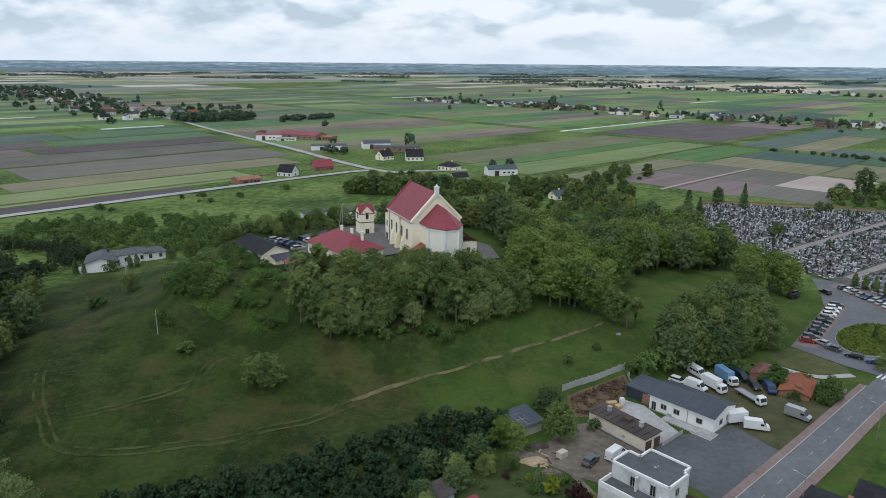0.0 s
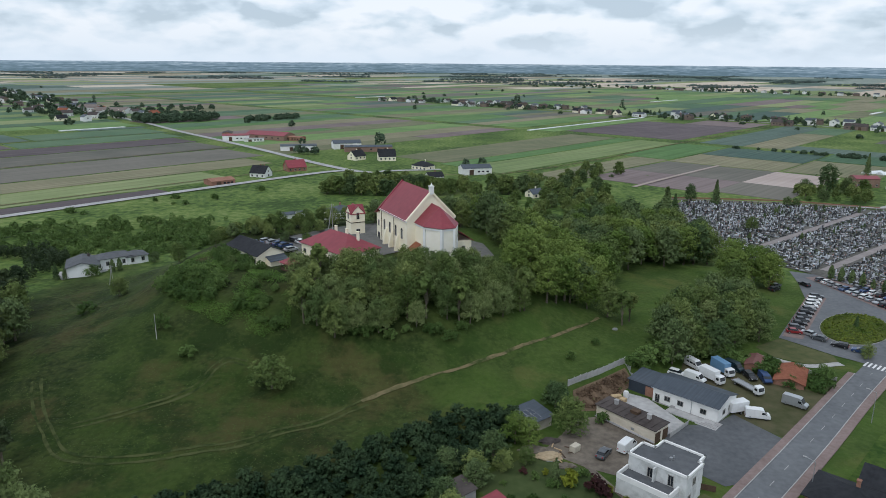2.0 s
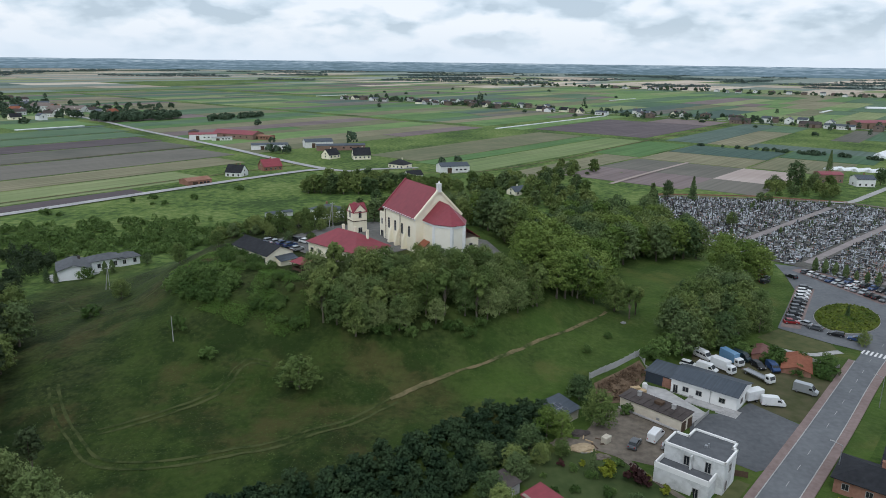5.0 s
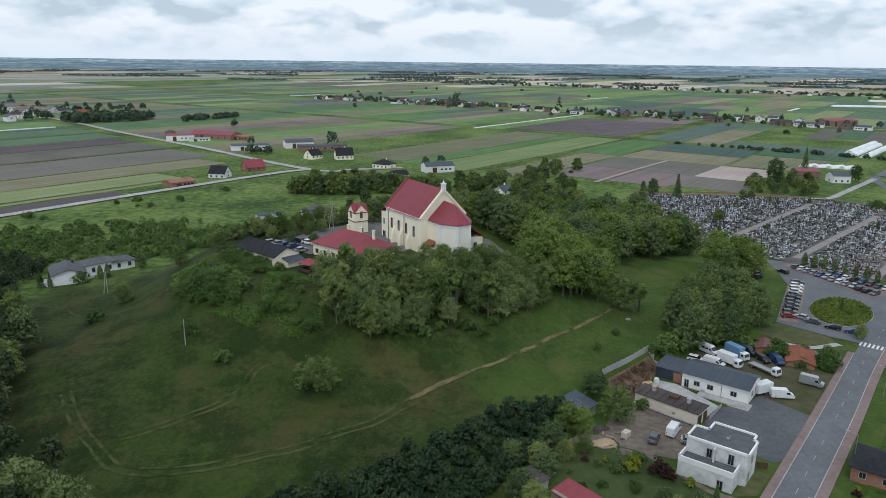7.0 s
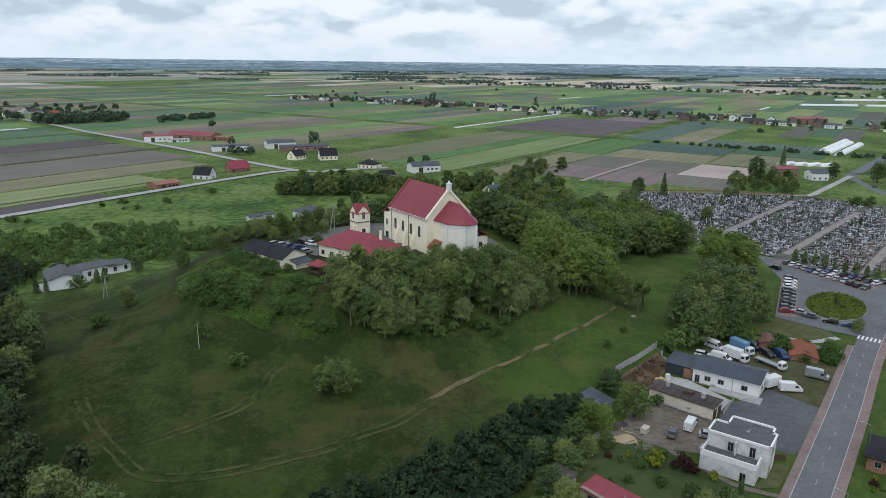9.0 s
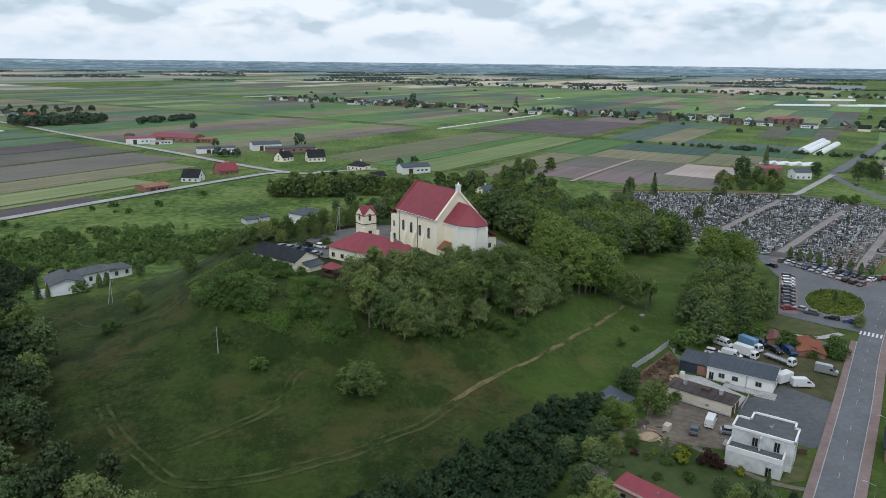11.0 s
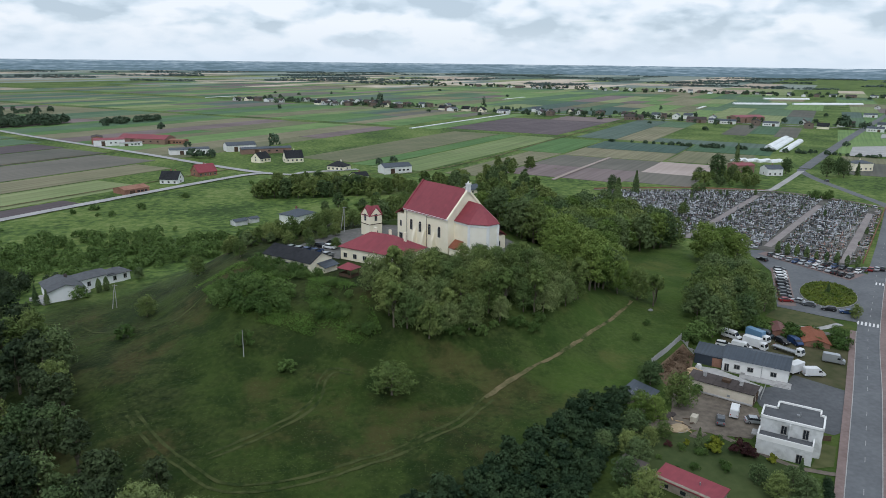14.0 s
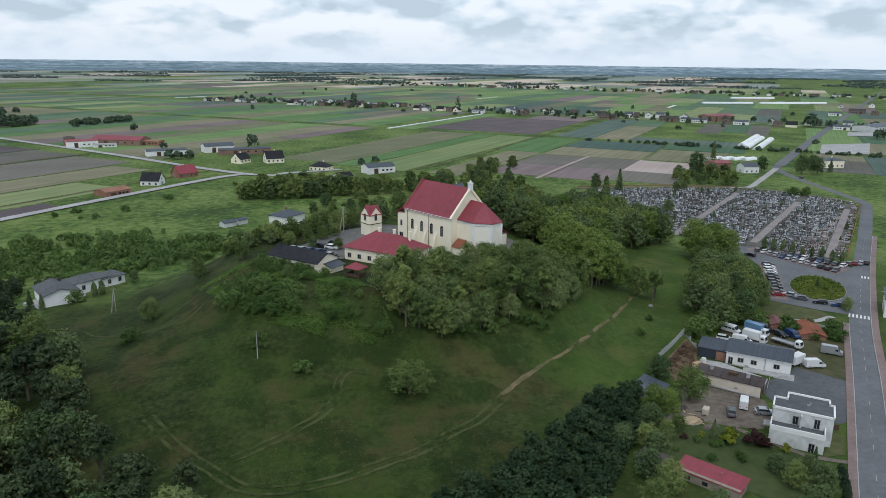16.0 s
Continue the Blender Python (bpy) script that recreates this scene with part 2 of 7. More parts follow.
GLASS = mat("dark_window_glass", (0.012, 0.015, 0.018), (0.03, 0.035, 0.04), 0.5, 0.08, 0.0)
FRAME = mat("window_frame", (0.25, 0.24, 0.22), (0.4, 0.39, 0.37), 3.0, 0.6, 0.0)
DARKWOOD = mat("dark_wood", (0.06, 0.04, 0.028), (0.12, 0.08, 0.055), 2.0, 0.8, 0.3)
BARK = mat("bark", (0.07, 0.055, 0.04), (0.19, 0.165, 0.13), 3.0, 0.95, 0.8)
METAL = mat("galvanised_metal", (0.3, 0.31, 0.32), (0.45, 0.46, 0.47), 4.0, 0.45, 0.0, metal=0.7)
RUBBER = mat("tyre_rubber", (0.012, 0.012, 0.012), (0.03, 0.03, 0.03), 5.0, 0.8, 0.1)


def leaf_mat(name, dark, light, spread=0.35):
    m = mat(name, dark, light, 0.35, 0.75, 0.0, 0.3, spread=spread)
    n, l = m.node_tree.nodes, m.node_tree.links
    b = n["Principled BSDF"]
    old = b.inputs["Base Color"].links[0].from_socket
    g = n.new("ShaderNodeNewGeometry")
    rp = n.new("ShaderNodeMapRange")
    rp.inputs["To Min"].default_value, rp.inputs["To Max"].default_value = 0.80, 1.22
    l.new(g.outputs["Random Per Island"], rp.inputs["Value"])
    sc = n.new("ShaderNodeVectorMath")
    sc.operation = "SCALE"
    l.new(old, sc.inputs[0])
    l.new(rp.outputs["Result"], sc.inputs["Scale"])
    l.new(sc.outputs["Vector"], b.inputs["Base Color"])
    return m


LEAF_MID = leaf_mat("leaves_mid_green", (0.079, 0.120, 0.032), (0.168, 0.210, 0.064))
LEAF_FRESH = leaf_mat("leaves_fresh_green", (0.078, 0.130, 0.024), (0.164, 0.222, 0.052))
LEAF_DARK = leaf_mat("leaves_dark_green", (0.055, 0.092, 0.034), (0.115, 0.158, 0.060))
LEAF_BLOOM = leaf_mat("leaves_with_pale_bloom", (0.080, 0.126, 0.038), (0.195, 0.240, 0.090))
LEAF_SHRUB = leaf_mat("shrub_leaves", (0.046, 0.088, 0.020), (0.100, 0.158, 0.042))
LEAF_PINE = leaf_mat("pine_needles", (0.023, 0.040, 0.018), (0.053, 0.076, 0.032))
LEAF_HEDGE = leaf_mat("plantation_leaves", (0.016, 0.036, 0.016), (0.043, 0.073, 0.031))
LEAF_RED = leaf_mat("dark_red_leaves", (0.03, 0.012, 0.012), (0.06, 0.024, 0.022))
LEAF_YELLOW = leaf_mat("yellow_green_leaves", (0.12, 0.15, 0.015), (0.24, 0.26, 0.03))


# ---- building helpers ----
def part(name, bm, material, parent=None, label=""):
    me = bpy.data.meshes.new(name)
    bm.to_mesh(me)
    bm.free()
    me.materials.append(material)
    ob = new(name, me)
    if parent:
        ob.parent = parent
    if label:
        ob["label"] = label
    return ob


def meshed(name, verts, faces, material, parent=None, smooth=False):
    me = bpy.data.meshes.new(name)
    me.from_pydata([tuple(v) for v in verts], [], [tuple(f) for f in faces])
    me.materials.append(material)
    if smooth:
        me.shade_smooth()
    ob = new(name, me)
    if parent:
        ob.parent = parent
    return ob


def thing(name, x, y, z, turn=0, label="", category="", group=""):
    ob = new(name)
    ob.empty_display_size = 0.3
    ob.matrix_world = pose(x, y, z, 0, 0, turn)
    return tagged(ob, label, category, group)


def box(bm, cx, cy, z0, lx, ly, lz, turn=0, bevel=0.0):
    r = bmesh.ops.create_cube(bm, size=1.0, matrix=Matrix.Translation((cx, cy, z0 + lz / 2)) @ Matrix.Rotation(radians(turn), 4, "Z") @ Matrix.Diagonal((lx, ly, lz, 1)))
    if bevel:
        edges = list({e for v in r["verts"] for e in v.link_edges})
        bmesh.ops.bevel(bm, geom=edges, offset=bevel, segments=1, affect="EDGES")
    return bm


def boxed(*a, **k):
    return box(bmesh.new(), *a, **k)


def prism(bm, pts, z0, z1):
    """A solid over a plan outline (counter-clockwise)."""
    lo = [bm.verts.new((x, y, z0)) for x, y in pts]
    hi = [bm.verts.new((x, y, z1)) for x, y in pts]
    bm.faces.new(lo[::-1])
    bm.faces.new(hi)
    for i in range(len(pts)):
        j = (i + 1) % len(pts)
        bm.faces.new((lo[i], lo[j], hi[j], hi[i]))
    return bm


def slab(bm, quad, th):
    """A roof plane or panel with thickness below its face."""
    q = [Vector(p) for p in quad]
    nrm = (q[1] - q[0]).cross(q[2] - q[0]).normalized()
    if nrm.z < 0:
        q.reverse()
        nrm = -nrm
    top = [bm.verts.new(p) for p in q]
    bot = [bm.verts.new(p - nrm * th) for p in q]
    bm.faces.new(top)
    bm.faces.new(bot[::-1])
    k = len(q)
    for i in range(k):
        j = (i + 1) % k
        bm.faces.new((bot[i], bot[j], top[j], top[i]))
    return bm


def cyl(bm, x, y, z0, r0, r1, h, seg=8):
    bmesh.ops.create_cone(bm, cap_ends=True, segments=seg, radius1=r0, radius2=r1, depth=h, matrix=Matrix.Translation((x, y, z0 + h / 2)))
    return bm


def gable_walls(bm, L, W, h, rise):
    """Walls of a gabled house: ridge along x, gable triangles at both ends."""
    p = [(-W / 2, 0), (W / 2, 0), (W / 2, h), (0, h + rise), (-W / 2, h)]
    a = [bm.verts.new((-L / 2, y, z)) for y, z in p]
    b = [bm.verts.new((L / 2, y, z)) for y, z in p]
    bm.faces.new(a)
    bm.faces.new(b[::-1])
    for i in range(5):
        j = (i + 1) % 5
        bm.faces.new((a[j], a[i], b[i], b[j]))
    bmesh.ops.recalc_face_normals(bm, faces=bm.faces)
    return bm


def gable_roof(bm, L, W, h, rise, over=0.4, end=0.3, th=0.15):
    k = rise / (W / 2)
    ye, ze = W / 2 + over, h - over * k
    for s in (-1, 1):
        slab(bm, [(-L / 2 - end, 0, h + rise + th), (L / 2 + end, 0, h + rise + th), (L / 2 + end, s * ye, ze + th), (-L / 2 - end, s * ye, ze + th)], th)
    return bm


def hip_roof(bm, L, W, h, rise, over=0.4, th=0.15, hip=None):
    hip = W / 2 if hip is None else hip
    xe, ye = L / 2 + over, W / 2 + over
    a, b = (-L / 2 + hip, 0, h + rise), (L / 2 - hip, 0, h + rise)
    c = [(-xe, -ye, h), (xe, -ye, h), (xe, ye, h), (-xe, ye, h)]
    slab(bm, [c[0], c[1], b, a], th)
    slab(bm, [c[2], c[3], a, b], th)
    slab(bm, [c[1], c[2], b], th)
    slab(bm, [c[3], c[0], a], th)
    return bm


def window(parent, x, y, z, w, h, turn, name="window"):
    """A framed, recessed-looking window on a wall that faces local direction turn; (x, y, z) is the sill's middle."""
    t = radians(turn)
    nx, ny = math.cos(t), math.sin(t)
    bm = bmesh.new()
    for dx, dz, ww, hh in ((-w / 2, 0, 0.10, h), (w / 2, 0, 0.10, h), (0, 0, w, 0.10), (0, h - 0.1, w, 0.10), (0, 0, 0.06, h)):
        box(bm, x + nx * 0.02 - ny * dx, y + ny * 0.02 + nx * dx, z + dz, 0.14, ww, hh, turn)
    f = part(name, bm, FRAME, parent)
    part("pane", boxed(x, y, z + 0.03, 0.08, w - 0.02, h - 0.05, turn), GLASS, f, "dark glass pane")
    return f


# ---- the lie of the land ----
def step(a, b, v):
    t = np.clip((v - a) / (b - a), 0, 1)
    return t * t * (3 - 2 * t)


def ground_z(x, y):
    """Height of the ground: a flat plain, the town a little higher, the church hill with its western shoulder."""
    x, y = np.asarray(x, float), np.asarray(y, float)
    plain = 1.2 * (1 - step(300, 430, np.hypot(x - 60, y - 150)))
    dy = y - 208
    d = np.hypot(x + 22, np.where(dy > 0, dy * 1.2, dy))
    hill = np.interp(d, [0, 36, 44, 55, 67, 78, 92, 110, 135], [18.8, 18.8, 18.0, 12.5, 6.2, 3.6, 2.9, 1.6, 0.0])
    shoulder = 6.0 * np.exp(-((x + 74) / 32) ** 2 - ((y - 162) / 34) ** 2) * step(30, 60, d)
    side = (x - 27) * 0.588 - (y - 140) * 0.809
    cut = 1 - step(-1.0, 5.0, side)
    knoll = 0.14 * (np.sin(0.33 * x + 1.7 * np.sin(0.21 * y)) + np.sin(0.29 * y + 1.3 * np.sin(0.27 * x)))
    return plain + (hill + shoulder + knoll * step(0.5, 2.5, hill) * (1 - step(17.0, 18.5, hill))) * cut


def gz(x, y):
    return float(ground_z(x, y))


def spaced(a, b, fine, lo, hi, grow=1.22):
    c = list(np.arange(a, b + 0.1, fine))
    s = fine
    while c[-1] < hi:
        s = min(s * grow, 260)
        c.append(c[-1] + s)
    s = fine
    while c[0] > lo:
        s = min(s * grow, 260)
        c.insert(0, c[0] - s)
    return c


gx, gy = spaced(-190, 180, 2.5, -4900, 4900), spaced(60, 320, 2.5, -700, 4900)
X, Y = np.meshgrid(gx, gy)
Z = ground_z(X, Y)
nx_ = len(gx)
ground = meshed("ground", np.stack([X, Y, Z], -1).reshape(-1, 3), [(j * nx_ + i, j * nx_ + i + 1, (j + 1) * nx_ + i + 1, (j + 1) * nx_ + i) for j in range(len(gy) - 1) for i in range(nx_ - 1)], GRASS, smooth=True)
cover = ground.data.attributes.new("plain", "FLOAT", "POINT")
for v in ground.data.vertices:
    c = v.co
    wob = 16 * noise.noise((c.x * 0.02, c.y * 0.02, 5)) + 9 * noise.noise((c.x * 0.1, c.y * 0.1, 5))
    d = math.hypot((c.x + 30) / (2.8 if c.x > -30 else 1.35), c.y - 170) + wob
    cover.data[v.index].value = float(step(66, 92, d) * step(140, 175, c.y))
tagged(ground, "rough green meadow on a hill in a wide flat plain", "ground", kind="structure")


def sheet(name, pts, material, lift=0.06, label="", category="field", res=0.0):
    """A flat area of ground cover laid on the land; res: it is cut into cells of that size to follow the hill."""
    bm = bmesh.new()
    bm.faces.new([bm.verts.new((x, y, 0)) for x, y in pts])
    if res:
        lo = [min(p[i] for p in pts) for i in (0, 1)]
        hi = [max(p[i] for p in pts) for i in (0, 1)]
        for i in (0, 1):
            for v in np.arange(lo[i] + res, hi[i], res):
                no = (1, 0, 0) if i == 0 else (0, 1, 0)
                bmesh.ops.bisect_plane(bm, geom=bm.verts[:] + bm.edges[:] + bm.faces[:], plane_co=(v, v, 0), plane_no=no)
    for v in bm.verts:
        v.co.z = gz(v.co.x, v.co.y) + lift
    bmesh.ops.recalc_face_normals(bm, faces=bm.faces)
    if bm.faces[:][0].normal.z < 0:
        bmesh.ops.reverse_faces(bm, faces=bm.faces[:])
    return tagged(part(name, bm, material), label, category, kind="structure")


def ribbon(name, pts, width, material, lift=0.08, label="", category="road", fine=2.5, edge=0.0):
    """A road or track of even width along a smooth line through the points."""
    p = [Vector((*q, 0)) for q in pts]
    line = []
    for i in range(len(p) - 1):
        a, b, c, d = p[max(i - 1, 0)], p[i], p[i + 1], p[min(i + 2, len(p) - 1)]
        k = max(2, int((c - b).length / fine))
        for s in range(k):
            t = s / k
            line.append(0.5 * ((2 * b) + (c - a) * t + (2 * a - 5 * b + 4 * c - d) * t * t + (3 * b - a - 3 * c + d) * t ** 3))
    line.append(p[-1])
    verts, faces = [], []
    for i, q in enumerate(line):
        dirn = (line[min(i + 1, len(line) - 1)] - line[max(i - 1, 0)]).normalized()
        side = Vector((-dirn.y, dirn.x, 0)) * width / 2
        for k in (-1, -0.33, 0.33, 1):
            wob = 1 + edge * (noise.noise((q.x * 0.4, q.y * 0.4, k * 3)) + 0.7 * noise.noise((q.x * 0.11, q.y * 0.11, k * 3)))
            v = q + side * k * wob
            verts.append((v.x, v.y, gz(v.x, v.y) + lift))
    for i in range(len(line) - 1):
        for k in range(3):
            faces.append((4 * i + k, 4 * i + k + 4, 4 * i + k + 5, 4 * i + k + 1))
    bm = bmesh.new()
    vs = [bm.verts.new(v) for v in verts]
    for f in faces:
        bm.faces.new([vs[k] for k in f])
    bmesh.ops.recalc_face_normals(bm, faces=bm.faces)
    if bm.faces[:][0].normal.z < 0:
        bmesh.ops.reverse_faces(bm, faces=bm.faces[:])
    return tagged(part(name, bm, material), label, category, kind="structure")


# ---- church on the hill ----
def church():
    c = thing("church", -6.3, 203.4, 19.6, -66, "cream baroque church with a steep red sheet roof on the hilltop", "church")
    L, W, h, rise = 20.5, 15.0, 10.7, 7.6
    part("wall", gable_walls(bmesh.new(), L, W, h, rise), CREAM, c)
    part("roof", gable_roof(bmesh.new(), L - 0.6, W, h, rise, 0.5, 0.0, 0.2), REDROOF, c, "steep red sheet-metal roof")
    # stepped gable copings
    for e in (-1, 1):
        bm = bmesh.new()
        for s in (-1, 1):
            slab(bm, [(e * L / 2 - 0.32, 0, h + rise + 0.5), (e * L / 2 + 0.3, 0, h + rise + 0.5), (e * L / 2 + 0.3, s * (W / 2 + 0.45), h + 0.0), (e * L / 2 - 0.32, s * (W / 2 + 0.45), h + 0.0)], 0.6)
        part("gable_coping", bm, CREAM if e > 0 else REDROOF, c, "cream gable coping" if e > 0 else "red sheet gable coping")
    bm = boxed(L / 2, 0, h + rise - 0.6, 1.1, 1.1, 2.2)
    box(bm, L / 2, 0, h + rise + 1.6, 1.35, 1.35, 0.2)
    cyl(bm, L / 2, 0, h + rise + 1.8, 0.45, 0.05, 0.8, 6)
    part("gable_pinnacle", bm, WHITE, c)
    # cornice
    bm = bmesh.new()
    for s in (-1, 1):
        box(bm, 0, s * (W / 2 + 0.15), h - 0.55, L, 0.5, 0.45)
    part("cornice", bm, WHITE, c, "white cornice under the eaves")
    # apse
    ax = L / 2
    ch = part("chancel", boxed(ax + 3.0, 0, 0, 6.0, 10.04, 10.12), CREAM, c)
    pl = [(ax, -5.0), (ax + 6.2, -5.0), (ax + 10.6, -1.9), (ax + 10.6, 1.9), (ax + 6.2, 5.0), (ax, 5.0)]
    a = part("apse", prism(bmesh.new(), pl, 0, 10.1), mat("pale_cream_render", (0.80, 0.76, 0.64), (0.88, 0.85, 0.76), 0.5, 0.9, 0.1), c)
    ro = [(ax + 0.3, -5.5), (ax + 6.4, -5.5), (ax + 11.1, -2.1), (ax + 11.1, 2.1), (ax + 6.4, 5.5), (ax + 0.3, 5.5)]
    bm = bmesh.new()
    pk0, pk1 = (ax + 0.3, 0, 15.2), (ax + 5.6, 0, 15.0)
    z = 10.1
    slab(bm, [(*ro[0], z), (*ro[1], z), pk1, pk0], 0.18)
    slab(bm, [(*ro[4], z), (*ro[5], z), pk0, pk1], 0.18)
    for i in (1, 2, 3):
        slab(bm, [(*ro[i], z), (*ro[i + 1], z), pk1], 0.18)
    part("roof", bm, REDROOF, a)
    bm = bmesh.new()
    for x, y in pl[1:5]:
        box(bm, x, y, 0, 0.7, 0.7, 9.6, 30 if y < 0 else -30)
    part("pilaster", bm, WHITE, a, "white corner pilasters")
    bm = prism(bmesh.new(), [(x + (0.18 if x > ax + 1 else 0), y * 1.04) for x, y in pl], 9.3, 9.85)
    part("cornice", bm, WHITE, a)
    # arched windows on both long sides, with buttresses between
    for s in (-1, 1):
        for x in (-6.6, -2.4, 2.0, 6.4):
            f = window(c, x, s * (W / 2 + 0.02), 4.6, 1.1, 2.6, 90 * s)
            arch = bmesh.new()
            cyl(arch, 0, 0, -0.05, 0.56, 0.56, 0.12, 16)
            bmesh.ops.rotate(arch, verts=arch.verts, matrix=Matrix.Rotation(radians(90), 3, "X"))
            bmesh.ops.translate(arch, verts=arch.verts, vec=(x, s * (W / 2 + 0.03), 7.2))
            part("arch_pane", arch, GLASS, f)
        for x in (-4.6, -0.3, 4.2):
            bm = bmesh.new()
            p = [(0, 0), (1.5, 0), (1.1, 3.4), (0.25, 5.6), (0, 5.6)]
            lo = [bm.verts.new((x - 0.45, s * (W / 2 + d), zz)) for d, zz in p]
            hi = [bm.verts.new((x + 0.45, s * (W / 2 + d), zz)) for d, zz in p]
            bm.faces.new(lo)
            bm.faces.new(hi[::-1])
            for i in range(5):
                j = (i + 1) % 5
                bm.faces.new((lo[j], lo[i], hi[i], hi[j]))
            bmesh.ops.recalc_face_normals(bm, faces=bm.faces)
            part("buttress", bm, CREAM, c)
        for x in (-8.7, 0.9):
            part("downpipe", cyl(bmesh.new(), x, s * (W / 2 + 0.15), 0, 0.09, 0.09, h - 0.5, 6), DARKWOOD, c, "dark downpipe")
    window(a, ax + 8.5, -3.6, 1.0, 1.2, 2.6, -54, "door")
    # west porch range, lower
    w = part("west_range", boxed(-L / 2 - 2.0, 0, 0, 4.0, 14.0, 8.6), CREAM, c)
    bm = bmesh.new()
    slab(bm, [(-L / 2, -7.5, 11.2), (-L / 2, 7.5, 11.2), (-L / 2 - 4.5, 7.5, 8.5), (-L / 2 - 4.5, -7.5, 8.5)], 0.18)
    part("roof", bm, REDROOF, w)
    window(w, -L / 2 - 2.2, -7.02, 4.6, 0.8, 1.8, -90)
    window(w, -L / 2 - 2.2, -7.02, 0.1, 1.6, 2.4, -90, "door")
    # sacristy on the north-east side and a low lean-to on the south-west
    s = part("sacristy", boxed(ax + 2.0, 7.6, 0, 7.0, 5.2, 4.6), CREAM, c)
    bm = bmesh.new()
    slab(bm, [(ax - 1.9, 4.9, 8.4), (ax + 5.9, 4.9, 8.4), (ax + 5.9, 10.7, 4.5), (ax - 1.9, 10.7, 4.5)], 0.16)
    part("roof", bm, REDROOF, s)
    window(s, ax + 5.52, 7.6, 1.6, 1.0, 1.5, 0)
    p = part("porch", boxed(ax + 2.2, -6.2, 0, 3.0, 2.6, 2.6), CREAM, c)
    bm = bmesh.new()
    slab(bm, [(ax + 0.4, -5.0, 4.6), (ax + 4.0, -5.0, 4.6), (ax + 4.0, -7.8, 2.6), (ax + 0.4, -7.8, 2.6)], 0.14)
    part("roof", bm, TILE, p)
    return c


church()


def belfry():
    b = thing("belfry", -25.6, 219.3, 19.6, 24, "square cream belfry with a crossed red gable roof", "tower")
    S, h, rise = 4.7, 7.1, 2.5
    bm = boxed(0, 0, 0, S, S, h)
    for t in (0, 90):
        m = Matrix.Rotation(radians(t), 3, "Z")
        for e in (-1, 1):
            v = [bm.verts.new(m @ Vector(q)) for q in ((e * S / 2, -S / 2, h), (e * S / 2, S / 2, h), (e * S / 2, 0, h + rise))]
            v2 = [bm.verts.new(m @ Vector(q)) for q in ((e * (S / 2 - 0.3), -S / 2, h), (e * (S / 2 - 0.3), S / 2, h), (e * (S / 2 - 0.3), 0, h + rise))]
            bm.faces.new(v)
            bm.faces.new(v2[::-1])
            for i in range(3):
                j = (i + 1) % 3
                bm.faces.new((v[i], v2[i], v2[j], v[j]))
    bmesh.ops.recalc_face_normals(bm, faces=bm.faces)
    part("wall", bm, CREAM, b)
    bm = bmesh.new()
    for t in (0, 90):
        m = Matrix.Rotation(radians(t), 3, "Z")
        for s in (-1, 1):
            slab(bm, [m @ Vector(q) for q in ((-S / 2 - 0.2, 0, h + rise + 0.12), (S / 2 + 0.2, 0, h + rise + 0.12), (S / 2 + 0.2, s * S / 2 * 1.08, h - 0.1), (-S / 2 - 0.2, s * S / 2 * 1.08, h - 0.1))], 0.12)
    part("roof", bm, REDROOF, b)
    part("string_course", boxed(0, 0, 4.2, S + 0.2, S + 0.2, 0.22), DARKWOOD, b)
    for t in (0, 90, 180, 270):
        r = radians(t)
        window(b, math.cos(r) * (S / 2 + 0.01), math.sin(r) * (S / 2 + 0.01), 5.3, 0.9, 2.2, t)
    window(b, 0, -S / 2 - 0.01, 0.1, 1.2, 2.1, -90, "door")


belfry()


def house(name, x, y, turn, L, W, h, rise, wall, roof, label, hip=False, chimneys=1, over=0.4, z=None, windows=True, sink=0.4, group="", th=0.15, win=(1.1, 1.3)):
    base = (gz(x, y) if z is None else z)
    b = thing(name, x, y, base, turn, label, "house", group)
    if hip:
        part("wall", boxed(0, 0, -sink, L, W, h + sink), wall, b)
        part("roof", hip_roof(bmesh.new(), L, W, h, rise, over, th), roof, b)
    else:
        bm = gable_walls(bmesh.new(), L, W, h, rise)
        box(bm, 0, 0, -sink, L, W, sink)
        part("wall", bm, wall, b)
        part("roof", gable_roof(bmesh.new(), L, W, h, rise, over, 0.3, th), roof, b)
    for k in range(chimneys):
        cx = (k - (chimneys - 1) / 2) * L * 0.25 + L * 0.08
        bm = boxed(cx, 0.12 * W, h, 0.6, 0.6, rise + 0.9)
        box(bm, cx, 0.12 * W, h + rise + 0.8, 0.75, 0.75, 0.12)
        part("chimney", bm, wall if wall is CREAM else BRICK, b)
    if windows:
        n = max(2, int(L / 3.2))
        for s in (-1, 1):
            for i in range(n):
                window(b, -L / 2 + (i + 0.5) * L / n, s * (W / 2 + 0.02), 1.0, win[0], win[1], 90 * s)
        for e in (-1, 1):
            window(b, e * (L / 2 + 0.02), 0, 1.0, win[0], win[1], 0 if e > 0 else 180)
            if not hip and rise > 2:
                window(b, e * (L / 2 + 0.02), 0, h + 0.2, 0.9, 1.1, 0 if e > 0 else 180)
    return b


